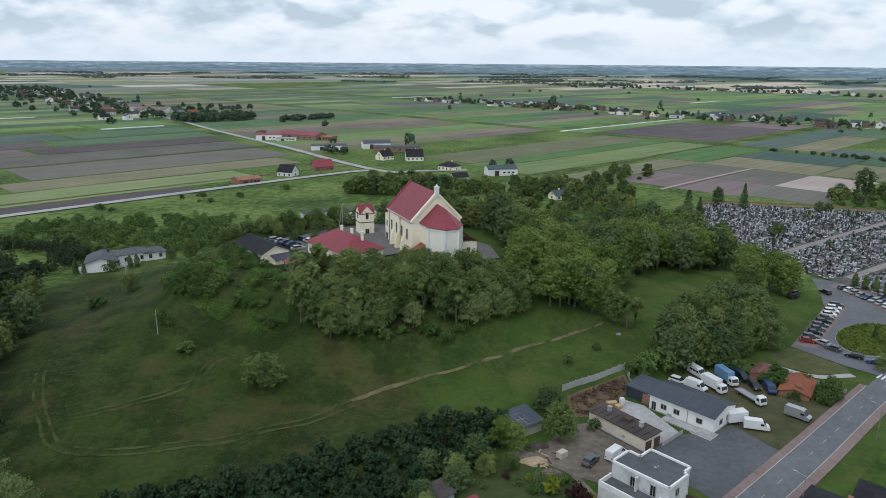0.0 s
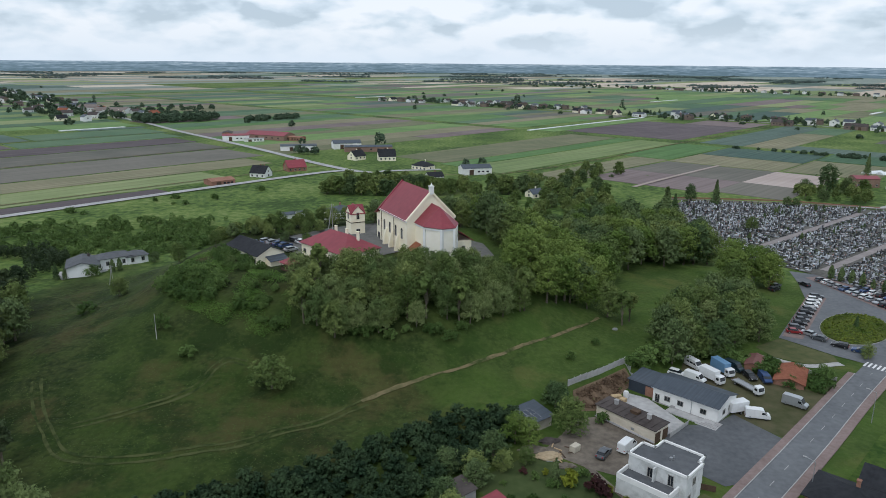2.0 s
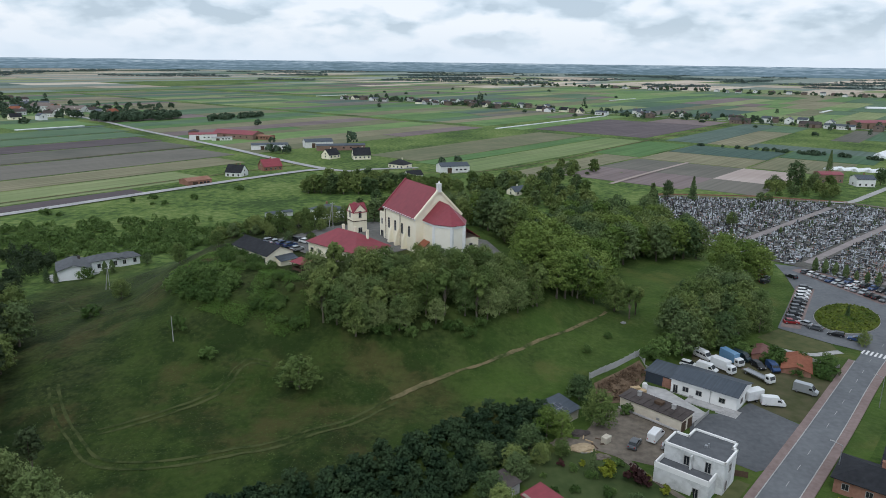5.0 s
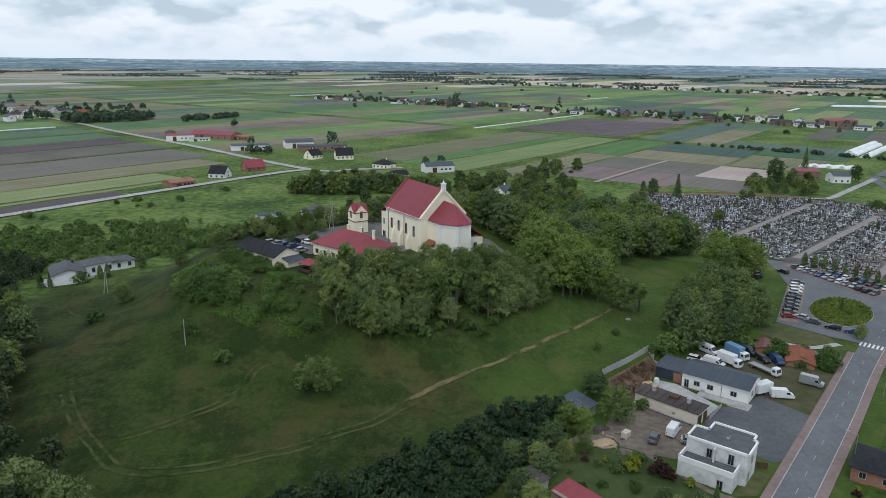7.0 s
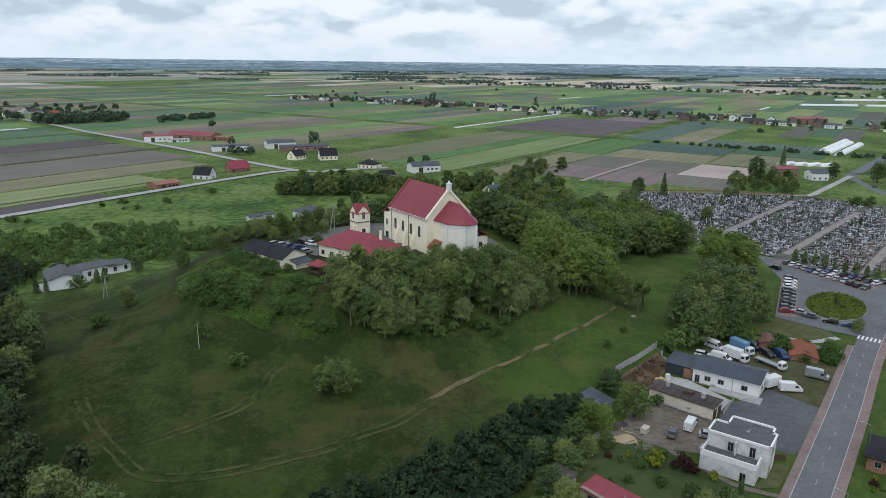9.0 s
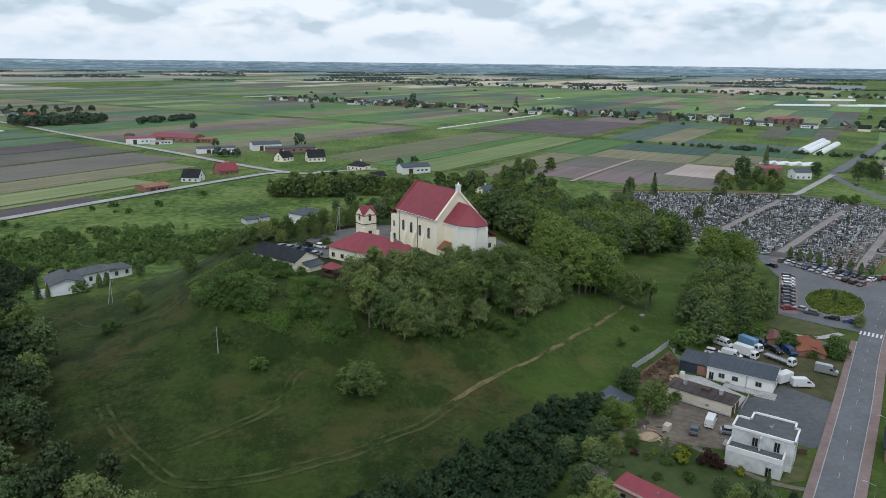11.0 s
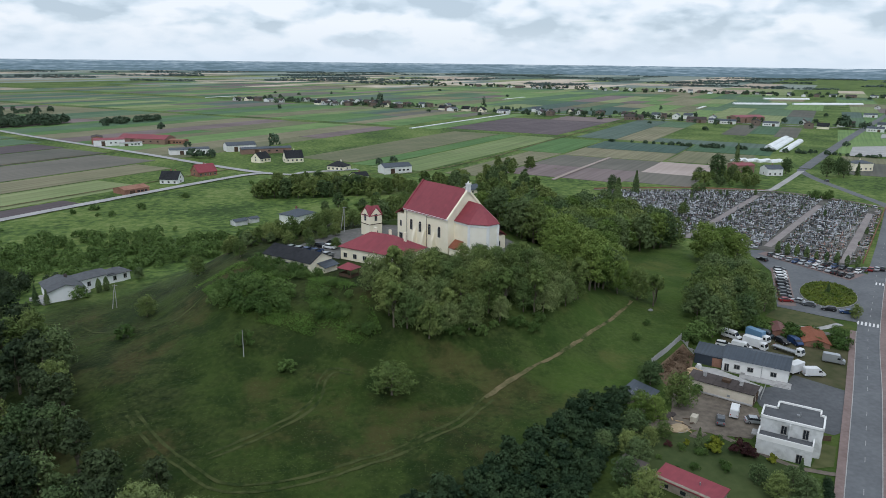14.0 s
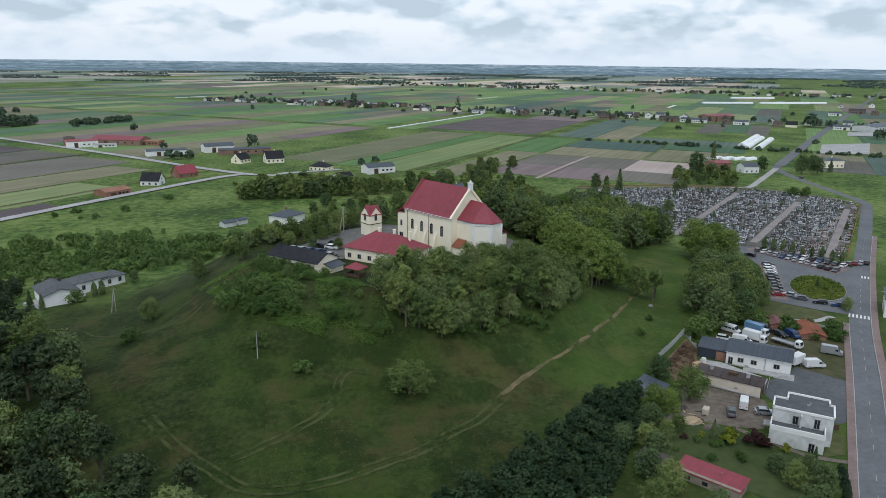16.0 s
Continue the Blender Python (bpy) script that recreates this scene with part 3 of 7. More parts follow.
house("rectory", -28.0, 190.5, -48, 20, 12, 3.9, 3.8, CREAM, REDROOF, "long cream rectory with a hipped red sheet roof", True, 3, 0.6, 19.7)
ob = house("outbuilding", -51.2, 189.6, -50, 17, 8.0, 3.4, 1.9, CREAM, DARKROOF, "cream outbuilding with a black felt gable roof", False, 0, 0.5, 19.7)
ln = part("lean_to", boxed(9.6, 1.0, -0.4, 2.4, 5.0, 2.4), CREAM, ob)
bm = bmesh.new()
slab(bm, [(8.4, -1.8, 2.9), (8.4, 3.8, 2.9), (11.4, 3.8, 2.0), (11.4, -1.8, 2.0)], 0.12)
part("roof", bm, SLATE, ln, "grey sheet lean-to roof")


def gazebo():
    g = thing("gazebo", -39.6, 176.8, gz(-39.6, 176.8), -48, "small wooden garden gazebo with a red hipped roof", "gazebo")
    part("roof", hip_roof(bmesh.new(), 4.2, 3.6, 2.3, 1.3, 0.3, 0.12), REDROOF, g)
    for sx in (-1, 1):
        for sy in (-1, 1):
            part("post", boxed(sx * 1.9, sy * 1.6, -0.5, 0.14, 0.14, 2.8), DARKWOOD, g)
    for sx, sy, lx, ly in ((0, -1.6, 3.8, 0.08), (-1.9, 0, 0.08, 3.2), (1.9, 0, 0.08, 3.2)):
        part("railing", boxed(sx, sy, 0.1, lx, ly, 0.8), DARKWOOD, g)


gazebo()


# ---- trees ----
rng = np.random.default_rng(7)


def leaf_cards(centres, normals, size, jitter=0.5):
    """Small folded leaf sprays: one uneven three-pointed blade for each centre."""
    k = len(centres)
    n = normals + rng.normal(0, jitter, (k, 3))
    n /= np.linalg.norm(n, axis=1, keepdims=True)
    t = np.cross(n, rng.normal(0, 1, (k, 3)))
    t /= np.linalg.norm(t, axis=1, keepdims=True)
    b = np.cross(n, t)
    s = size * rng.uniform(0.55, 1.3, (k, 1))
    fold = n * s * 0.25
    v = np.stack([centres - t * s * 1.15, centres + t * s * 0.9 - b * s * 0.75 - fold, centres + t * s * 0.7 + b * s * 0.8], 1).reshape(-1, 3)
    i = np.arange(k)[:, None] * 3
    f = np.hstack([i, i + 1, i + 2])
    return v, f


def crown(lobes, count, size, flat=0.85, hollow=0.35):
    """A crown: each lobe carries many small clumps, and leaf sprays cover the clumps. lobes: (x, y, z, radius)."""
    w = np.array([l[3] ** 2 for l in lobes])
    w = (w / w.sum() * count).astype(int)
    cs, ns = [], []
    for (x, y, z, r), k in zip(lobes, w):
        m = max(4, int(11 * min(1.6, r)))
        u = rng.normal(0, 1, (m, 3))
        u /= np.linalg.norm(u, axis=1, keepdims=True)
        u[:, 2] = np.where(u[:, 2] < -0.4, -u[:, 2] * 0.5, u[:, 2])
        clump = u * r * rng.uniform(0.62, 1.02, (m, 1))
        cr = r * rng.uniform(0.22, 0.42, (m, 1))
        pick = rng.integers(m, size=k)
        d = rng.normal(0, 1, (k, 3)) + u[pick] * 0.5 + np.array([0, 0, 0.35])
        d /= np.linalg.norm(d, axis=1, keepdims=True)
        off = clump[pick] + d * cr[pick] * (1 - hollow * rng.random((k, 1)) ** 1.6)
        cs.append(np.array([x, y, z]) + off * np.array([1, 1, flat]))
        ns.append(d + u[pick] * 0.6 + np.array([0, 0, 0.35]))
    v, f = leaf_cards(np.concatenate(cs), np.concatenate(ns), size)
    # larger, deeper sprays that close the crown
    k = max(12, count // 7)
    pick = rng.integers(len(lobes), size=k)
    L = np.array(lobes)[pick]
    d = rng.normal(0, 1, (k, 3))
    d /= np.linalg.norm(d, axis=1, keepdims=True)
    v2, f2 = leaf_cards(L[:, :3] + d * L[:, 3:4] * rng.uniform(0.3, 0.72, (k, 1)) * np.array([1, 1, flat]), d, size * 2.1)
    return np.concatenate([v, v2]), np.concatenate([f, f2 + len(v)])


def trunk_bm(height, radius, limbs, lean=0.3):
    """A tapered, slightly bent trunk with limbs to the given points."""
    bm = bmesh.new()

    def tube(p, q, r0, r1, seg=6):
        p, q = Vector(p), Vector(q)
        m = (q - p).to_track_quat("Z", "Y").to_matrix()
        a = [bm.verts.new(p + m @ Vector((math.cos(2 * math.pi * i / seg) * r0, math.sin(2 * math.pi * i / seg) * r0, 0))) for i in range(seg)]
        b = [bm.verts.new(q + m @ Vector((math.cos(2 * math.pi * i / seg) * r1, math.sin(2 * math.pi * i / seg) * r1, 0))) for i in range(seg)]
        for i in range(seg):
            j = (i + 1) % seg
            bm.faces.new((a[i], a[j], b[j], b[i]))

    pts = [(0, 0, -0.6), (lean * 0.3, lean * 0.1, height * 0.33), (lean * 0.2, -lean * 0.3, height * 0.66), (lean, 0, height)]
    for i in range(3):
        tube(pts[i], pts[i + 1], radius * (1 - 0.27 * i), radius * (1 - 0.27 * (i + 1)))
    for k, q in enumerate(limbs):
        tube(pts[1 + k % 2], q, radius * 0.42, radius * 0.1, 5)
    return bm


def make_tree(name, height, spread_r, count, size, leaf, label, lobes=11, bole=0.25, category="tree", seed=0, flat=0.85, trunk=True):
    """A broad tree: trunk with limbs, and an uneven crown of many leaf sprays over several lobes."""
    r = np.random.default_rng(seed)
    ob = thing(name, 0, -900, -500, 0, label, category)
    ls = []
    for i in range(lobes):
        a = i * 2.4 + r.uniform(-0.4, 0.4)
        t = (i + 0.5) / lobes
        zz = height * (bole + 0.14 + (0.78 - bole) * t)
        ring = spread_r * (0.74 * math.sin(math.pi * (0.27 + 0.64 * t))) * r.uniform(0.7, 1.12)
        ls.append((math.cos(a) * ring, math.sin(a) * ring, zz, spread_r * r.uniform(0.34, 0.52)))
    ls.append((0, 0, height * (bole + 0.45), spread_r * 0.55))
    if trunk:
        part("trunk", trunk_bm(height * 0.75, 0.045 * height ** 0.8, [(l[0] * 0.85, l[1] * 0.85, l[2]) for l in ls[:7]], 0.06 * height), BARK, ob)
    v, f = crown(ls, count, size, flat)
    meshed("crown", v, f, leaf, ob)
    return ob


def make_conifer(name, height, spread_r, count, size, leaf, label, bole=0.12, seed=0, column=False, category="tree"):
    r = np.random.default_rng(seed)
    ob = thing(name, 0, -900, -500, 0, label, category)
    part("trunk", trunk_bm(height * 0.93, 0.018 * height, [], 0.01 * height), BARK, ob)
    t = r.random(count) ** (0.75 if column else 0.62)
    z = height * (bole + (1 - bole) * t)
    env = spread_r * (np.sin(np.pi * np.clip(0.12 + 0.86 * t, 0, 1)) ** 0.7 if column else (1 - t) ** 0.85 * (0.8 + 0.2 * np.sin(t * 55)))
    a = r.random(count) * 6.283
    rad = env * np.sqrt(r.uniform(0.25, 1, count))
    c = np.stack([np.cos(a) * rad, np.sin(a) * rad, z - 0.18 * rad], 1)
    n = np.stack([np.cos(a), np.sin(a), np.full(count, 0.5)], 1)
    v, f = leaf_cards(c, n, size)
    meshed("crown", v, f, leaf, ob)
    return ob


PROTO = {
    "bloom": [make_tree("acacia_tree", 10.5, 4.4, 5200, 0.165, LEAF_BLOOM, "broad acacia in pale greenish bloom on the hillside", 24, 0.02, seed=i) for i in (1, 2)],
    "mid": [make_tree("broadleaf_tree", 11.5, 4.5, 3700, 0.195, LEAF_MID, "full mid-green broadleaf tree on the slope", 24, 0.03, seed=i) for i in (3, 4)],
    "fresh": [make_tree("maple_tree", 12.0, 4.7, 4400, 0.19, LEAF_FRESH, "tall fresh-green leafy tree", 22, 0.08, seed=5)],
    "dark": [make_tree("dark_broadleaf_tree", 12.0, 4.8, 2500, 0.265, LEAF_DARK, "dense dark green broadleaf tree", 22, 0.03, seed=i) for i in (6, 7)],
    "far": [make_tree(nm, 11.0, 4.6, 700, 0.55, lf, lb, 16, 0.02, seed=i) for i, lf, nm, lb in ((41, LEAF_MID, "meadow_tree", "leafy green tree beyond the church"), (42, LEAF_DARK, "alder_tree", "dark green tree in a belt on the flat land"), (43, LEAF_MID, "hedgerow_tree", "mid-green tree in a hedgerow of the plain"))],
    "tall": [make_tree("slender_tree", 13.5, 3.2, 1500, 0.42, LEAF_MID, "slender tree with a bare pale trunk", 9, 0.42, seed=8)],
    "bush": [make_tree("bush", 3.0, 2.3, 900, 0.17, LEAF_SHRUB, "low green bush on the slope", 8, 0.02, "bush", 9, trunk=False), make_tree("bush", 2.2, 2.6, 900, 0.17, LEAF_SHRUB, "low spreading green bush", 8, 0.0, "bush", 10, trunk=False)],
    "hedge": [make_tree("plantation_shrub", 4.2, 2.3, 1100, 0.22, LEAF_HEDGE, "dark dense shrub in a plantation row", 9, 0.02, "shrub", s, trunk=False) for s in (11, 12)],
    "pine": [make_tree("pine_tree", 13.0, 2.9, 1500, 0.27, LEAF_PINE, "dark grey-green pine in a dense stand", 17, 0.3, seed=i, flat=0.6) for i in (13, 16)],
    "spruce": [make_conifer("spruce_tree", 12.0, 3.2, 1500, 0.42, LEAF_DARK, "dark pointed spruce standing among other trees", 0.06, 14)],
    "thuja": [make_conifer("thuja", 5.0, 1.1, 600, 0.25, LEAF_DARK, "dark clipped columnar thuja", 0.02, 15, True)],
}


def plant(kind, x, y, s=1.0, k=0, group="", sink=0.0, tall=1.0):
    src = PROTO[kind][k % len(PROTO[kind])]
    m = pose(x, y, gz(x, y) - sink, 0, 0, float(rng.uniform(0, 360)))
    ob = copy_thing(src, m @ Matrix.Diagonal((s, s, s * tall, 1)))
    if group:
        ob["group"] = group
    return ob


def thicket(kinds, inside, step_m, lo, hi, x0, x1, y0, y1, group, tall=1.0, sink=0.0):
    """Trees on a jittered grid within inside(x, y)."""
    n = 0
    for yy in np.arange(y0, y1, step_m):
        for xx in np.arange(x0, x1, step_m):
            x, y = xx + rng.uniform(-0.4, 0.4) * step_m, yy + rng.uniform(-0.4, 0.4) * step_m
            if inside(x, y):
                plant(kinds[int(rng.integers(len(kinds)))], x, y, float(rng.uniform(lo, hi)), int(rng.integers(4)), group, sink, tall)
                n += 1
    return n


def inside_poly(poly):
    def f(x, y):
        c = False
        for (ax, ay), (bx, by) in zip(poly, poly[1:] + poly[:1]):
            if (ay > y) != (by > y) and x < (bx - ax) * (y - ay) / (by - ay) + ax:
                c = not c
        return c
    return f


# the wood on the hill's south and east flanks
thicket(["bloom", "mid", "bloom", "mid", "tall"], inside_poly([(-35, 166), (-37, 157), (-34, 151.5), (-26, 149), (-18, 147.5), (-6, 153.5), (7, 157), (17, 163), (24, 170), (6, 168), (-20, 165)]), 3.8, 0.5, 0.82, -42, 26, 146, 184, "hillside wood", 1.14)
thicket(["bloom", "bloom", "mid"], inside_poly([(-36, 164), (-20, 165), (6, 168), (24, 170), (24, 181), (8, 181), (-6, 177), (-16, 178), (-32, 172)]), 4.6, 0.48, 0.68, -42, 26, 160, 184, "hillside wood")
thicket(["mid", "fresh", "fresh", "dark"], inside_poly([(18, 170), (30, 174), (44, 186), (52, 200), (48, 225), (30, 235), (14, 230), (18, 210), (22, 198), (20, 186)]), 5.6, 0.95, 1.2, 10, 56, 160, 240, "hillside wood")
thicket(["mid", "dark", "dark", "fresh"], inside_poly([(52, 206), (62, 222), (84, 233), (106, 246), (106, 262), (102, 286), (84, 300), (66, 292), (50, 262), (48, 228)]), 7.2, 0.95, 1.3, 46, 110, 200, 296, "wood before the cemetery")
thicket(["dark", "mid", "far"], inside_poly([(-16, 236), (14, 218), (40, 228), (60, 262), (30, 290), (-10, 280), (-30, 262)]), 8.6, 0.7, 0.95, -40, 64, 212, 292, "wood behind the church")
thicket(["mid", "bloom", "dark"], inside_poly([(56, 155), (68, 158), (90, 172), (93, 188), (84, 194), (70, 180), (56, 168)]), 5.0, 0.7, 1.0, 50, 100, 150, 200, "wood beside the yard", 1.1)
# the dark plantation along the foot of the meadow
thicket(["hedge"], inside_poly([(13, 129.5), (9, 117), (-12, 99), (-50, 84), (-66, 92), (-50, 99.5), (-37, 104), (-22, 111.5), (-8, 119.5), (5, 126.5)]), 2.6, 0.65, 0.9, -70, 20, 80, 136, "plantation rows")
# the western stand
thicket(["pine", "pine", "pine", "dark", "pine", "pine", "mid"], inside_poly([(-76, 110), (-84, 116), (-92, 128), (-97, 140), (-101, 155), (-106, 168), (-126, 206), (-165, 200), (-160, 110), (-110, 84), (-80, 94)]), 6.6, 0.7, 1.0, -166, -74, 80, 208, "western stand")


# ---- plain: fields, roads, villages ----
R2 = math.sqrt(0.5)


def pq(p, q):
    """From the parcel grid (p runs north-east along the strips, q north-west) to x, y."""
    return (p - q) * R2, (p + q) * R2


def road_p(q):
    return float(np.interp(q, [300, 364, 737, 1395, 3500], [296, 303, 362, 425, 640]))


def field_mat(name, dark, light, st=0.18, wid=2.5):
    # blue is raised most: a slight haze tint inside every field colour
    dark, light = tuple(v * k for v, k in zip(dark, (1.28, 1.2, 1.35))), tuple(v * k for v, k in zip(light, (1.28, 1.2, 1.35)))
    return rows(mat(name, dark, light, 0.03, 0.95, 0.15, 0.25, spread=0.35, detail=10), 45, wid, st)


F_GREEN = field_mat("young_cereal", (0.064, 0.131, 0.041), (0.122, 0.197, 0.064))
F_DARK = field_mat("dark_leaf_crop", (0.048, 0.098, 0.050), (0.082, 0.136, 0.070))
F_OLIVE = field_mat("olive_stubble", (0.105, 0.119, 0.060), (0.171, 0.168, 0.096))
F_LIME = field_mat("yellow_green_meadow", (0.118, 0.166, 0.060), (0.176, 0.214, 0.092))
F_SOIL = field_mat("ploughed_soil", (0.098, 0.083, 0.072), (0.150, 0.128, 0.110), 0.15)
F_SPROUT = field_mat("sprouting_soil", (0.078, 0.083, 0.062), (0.122, 0.122, 0.092), 0.12)
F_SOILD = field_mat("dark_moist_soil", (0.062, 0.055, 0.052), (0.098, 0.086, 0.080), 0.15)
F_TEAL = field_mat("blue_green_crop", (0.048, 0.085, 0.062), (0.078, 0.115, 0.084))
# far field colour with the brightness of sunlight painted in
F_SUNLIT = field_mat("sunlit_far_field", (0.253, 0.224, 0.153), (0.414, 0.381, 0.271))
# crop colour greyed and paled to carry the haze of distance
F_HAZED = field_mat("hazed_grey_green_crop", (0.121, 0.162, 0.124), (0.190, 0.230, 0.177))
F_SAND = field_mat("dry_sandy_soil", (0.235, 0.205, 0.16), (0.32, 0.285, 0.23), 0.08)
F_FOIL = mat("white_crop_foil", (0.60, 0.62, 0.62), (0.80, 0.82, 0.82), 0.3, 0.4, 0.2)
MIX = [F_GREEN, F_DARK, F_OLIVE, F_GREEN, F_LIME, F_SPROUT, F_TEAL, F_OLIVE, F_DARK]
LABELS = {F_GREEN: "strip field of young green cereal", F_DARK: "strip field of dark green crop", F_SPROUT: "grey-brown field with a thin green sprout", F_OLIVE: "olive strip field with stubble", F_LIME: "bright yellow-green meadow strip",
          F_SOIL: "brown ploughed strip field", F_SOILD: "dark freshly tilled soil strip", F_TEAL: "blue-green vegetable crop strip", F_SUNLIT: "pale distant field with sunlight in its colour", F_HAZED: "far grey-green field paled by painted haze", F_SAND: "dry sandy bare field", F_FOIL: "white crop foil laid in long rows"}


def field(p0, p1, q0, q1, material, lift=0.12, skew=0.0):
    """A strip field: a thin slab of crop, its edges a little proud of the ground."""
    bm = bmesh.new()
    k = max(1, int((p1 - p0) / 60))
    lo, hi = [], []
    for i in range(k + 1):
        p = p0 + (p1 - p0) * i / k
        for q, side in ((q0, lo), (q1, hi)):
            x, y = pq(p + skew * (q - q0), q)
            side.append(bm.verts.new((x, y, gz(x, y) + lift)))
    for i in range(k):
        bm.faces.new((lo[i], lo[i + 1], hi[i + 1], hi[i]))
    rim = [e for e in bm.edges if e.is_boundary]
    ext = bmesh.ops.extrude_edge_only(bm, edges=rim)
    for v in ext["geom"]:
        if isinstance(v, bmesh.types.BMVert):
            v.co.z -= lift + 0.1
    bmesh.ops.recalc_face_normals(bm, faces=bm.faces)
    return tagged(part("field", bm, material), LABELS[material], "field", kind="structure")


frng = random.Random(11)
KEY = []          # parcels laid by hand, which the strips leave free


def keyed(p0, p1, q0, q1, material):
    KEY.append((p0, p1, q0, q1))
    field(p0, p1, q0, q1, material, 0.16)


# parcels that can be told apart
keyed(392, 446, 160, 240, F_SOIL)
keyed(446.2, 512, 160, 240, F_SPROUT)
keyed(400, 446, 119, 159.8, F_SPROUT)
keyed(446.2, 513, 119, 159.8, F_SAND)
keyed(368, 520, 243, 272, F_OLIVE)
keyed(522, 640, 243, 286, F_GREEN)
keyed(366, 640, 290, 330, F_LIME)
keyed(372, 640, 333, 352, F_GREEN)
keyed(380, 640, 354, 408, F_OLIVE)
keyed(668, 860, 300, 432, F_SOILD)
keyed(862, 935, 300, 380, F_SOIL)
keyed(650, 930, 436, 458, F_GREEN)
keyed(515, 575, 160, 240, F_OLIVE)
keyed(577, 640, 160, 240, F_TEAL)
keyed(520, 600, 100, 158, F_OLIVE)
keyed(604, 660, 90, 158, F_DARK)
keyed(660, 700, 90, 200, F_TEAL)
keyed(-180, 58, 380, 400, F_OLIVE)
keyed(60, 178, 380, 395, F_SOILD)
keyed(60, 230, 398, 440, F_LIME)
keyed(-200, 57, 404, 460, F_GREEN)
keyed(100, 290, 443, 480, F_OLIVE)
keyed(120, 310, 484, 545, F_SPROUT)
keyed(-200, 96, 464, 545, F_OLIVE)
keyed(-160, 318, 549, 606, F_SPROUT)
keyed(160, 322, 610, 655, F_SOILD)
keyed(-200, 156, 610, 660, F_SOIL)
keyed(190, 335, 660, 705, F_DARK)
keyed(-220, 186, 664, 712, F_SOILD)
keyed(220, 345, 709, 770, F_DARK)
keyed(-200, 216, 716, 790, F_TEAL)
keyed(285, 355, 775, 790, F_TEAL)
keyed(270, 360, 800, 870, F_GREEN)


def strips(p0, p1, q0, q1, lo, hi, mats, follow=False):
    """A block of strip fields of uneven widths and uneven ends."""
    q = q0
    last = None
    while q < q1:
        w = frng.uniform(lo, hi)
        cuts = sorted([p0] + ([p0 + (p1 - p0) * frng.uniform(0.3, 0.7)] if frng.random() < 0.55 else []) + [p1])
        for a, b in zip(cuts, cuts[1:]):
            m = frng.choice([k for k in mats if k is not last])
            last = m
            aa, bb = a + 0.8, b - 0.8
            if follow == "west":
                bb = min(bb, road_p(q) - 6)
            if follow == "east":
                aa = max(aa, road_p(q) + 6)
            x, y = pq((aa + bb) / 2, q + w / 2)
            if bb - aa < 15 or y < 330 or abs(x + 20) > 0.95 * y + 150:
                continue
            if 50 - 7 < q + w and q < 50 + 7 and aa > 380:
                continue
            if any(aa < k[1] and bb > k[0] and q < k[3] and q + w > k[2] for k in KEY):
                continue
            # fields in this east-west belt go paler, painting sunlight through a cloud gap
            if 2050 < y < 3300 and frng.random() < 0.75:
                m = frng.choice((F_SUNLIT, F_SUNLIT, F_LIME, F_HAZED))
            field(aa, bb, q + 0.25, q + w - 0.25, m)
        q += w


strips(-900, -200, 384, 1500, 35, 80, MIX)
strips(-200, 100, 384, 1500, 30, 60, MIX)
strips(100, 460, 384, 1500, 24, 55, MIX, "west")
strips(310, 640, 480, 1500, 20, 50, [F_GREEN, F_DARK, F_OLIVE, F_SOIL, F_OLIVE], "east")
strips(520, 640, -220, 90, 22, 50, MIX)
strips(660, 930, -350, 1500, 20, 50, MIX)
strips(985, 1320, -600, 1700, 26, 60, MIX)
strips(1325, 1640, -800, 1900, 30, 70, [F_GREEN, F_OLIVE, F_LIME, F_DARK, F_SOIL])
strips(1645, 1950, -900, 2000, 35, 85, [F_GREEN, F_OLIVE, F_LIME, F_DARK])
strips(1990, 2500, -1100, 2300, 60, 130, [F_SUNLIT, F_SUNLIT, F_LIME, F_SUNLIT, F_HAZED])
# from here outwards the mixes turn to haze-painted colours
strips(2510, 3200, -1300, 2600, 90, 180, [F_HAZED, F_TEAL, F_HAZED, F_SUNLIT, F_OLIVE])
strips(3210, 4700, -1800, 3200, 140, 260, [F_HAZED, F_TEAL, F_HAZED])
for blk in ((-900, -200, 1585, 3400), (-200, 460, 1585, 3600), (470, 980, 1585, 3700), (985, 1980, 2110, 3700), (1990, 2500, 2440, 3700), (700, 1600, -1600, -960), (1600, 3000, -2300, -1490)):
    strips(*blk, 70, 150, [F_HAZED, F_DARK, F_OLIVE, F_TEAL, F_HAZED, F_SUNLIT])
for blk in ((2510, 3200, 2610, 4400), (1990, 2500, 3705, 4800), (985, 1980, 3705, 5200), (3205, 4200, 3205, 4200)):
    strips(*blk, 120, 220, [F_HAZED, F_TEAL, F_HAZED, F_SUNLIT])
# long white foil rows
for p0, p1, q in ((640, 915, 461), (270, 338, 792), (210, 265, 1010), (960, 1040, 1120), (1300, 1420, 640), (1250, 1330, 250)):
    field(p0, p1, q, q + (3.5 if p1 - p0 > 100 else 5), F_FOIL, 0.7)

ribbon("road_2", [pq(-260, 372), pq(80, 374), pq(180, 376), pq(288, 377), pq(305, 368)], 6.5, CONCRETE, 0.45, "pale country road along the fields", fine=25)
ribbon("road_3", [pq(350, 330), pq(318, 352), pq(303, 368), pq(330, 520), pq(358, 712), pq(392, 930), pq(425, 1395), pq(470, 1900)], 6.0, CONCRETE, 0.45, "pale narrow road to the far village", fine=25)
ribbon("road_4", [(335, 422), (411, 483), (631, 656), (1123, 1038), (1900, 1640)], 8.0, ASPHALT, 0.45, "grey country road to the horizon", fine=30)
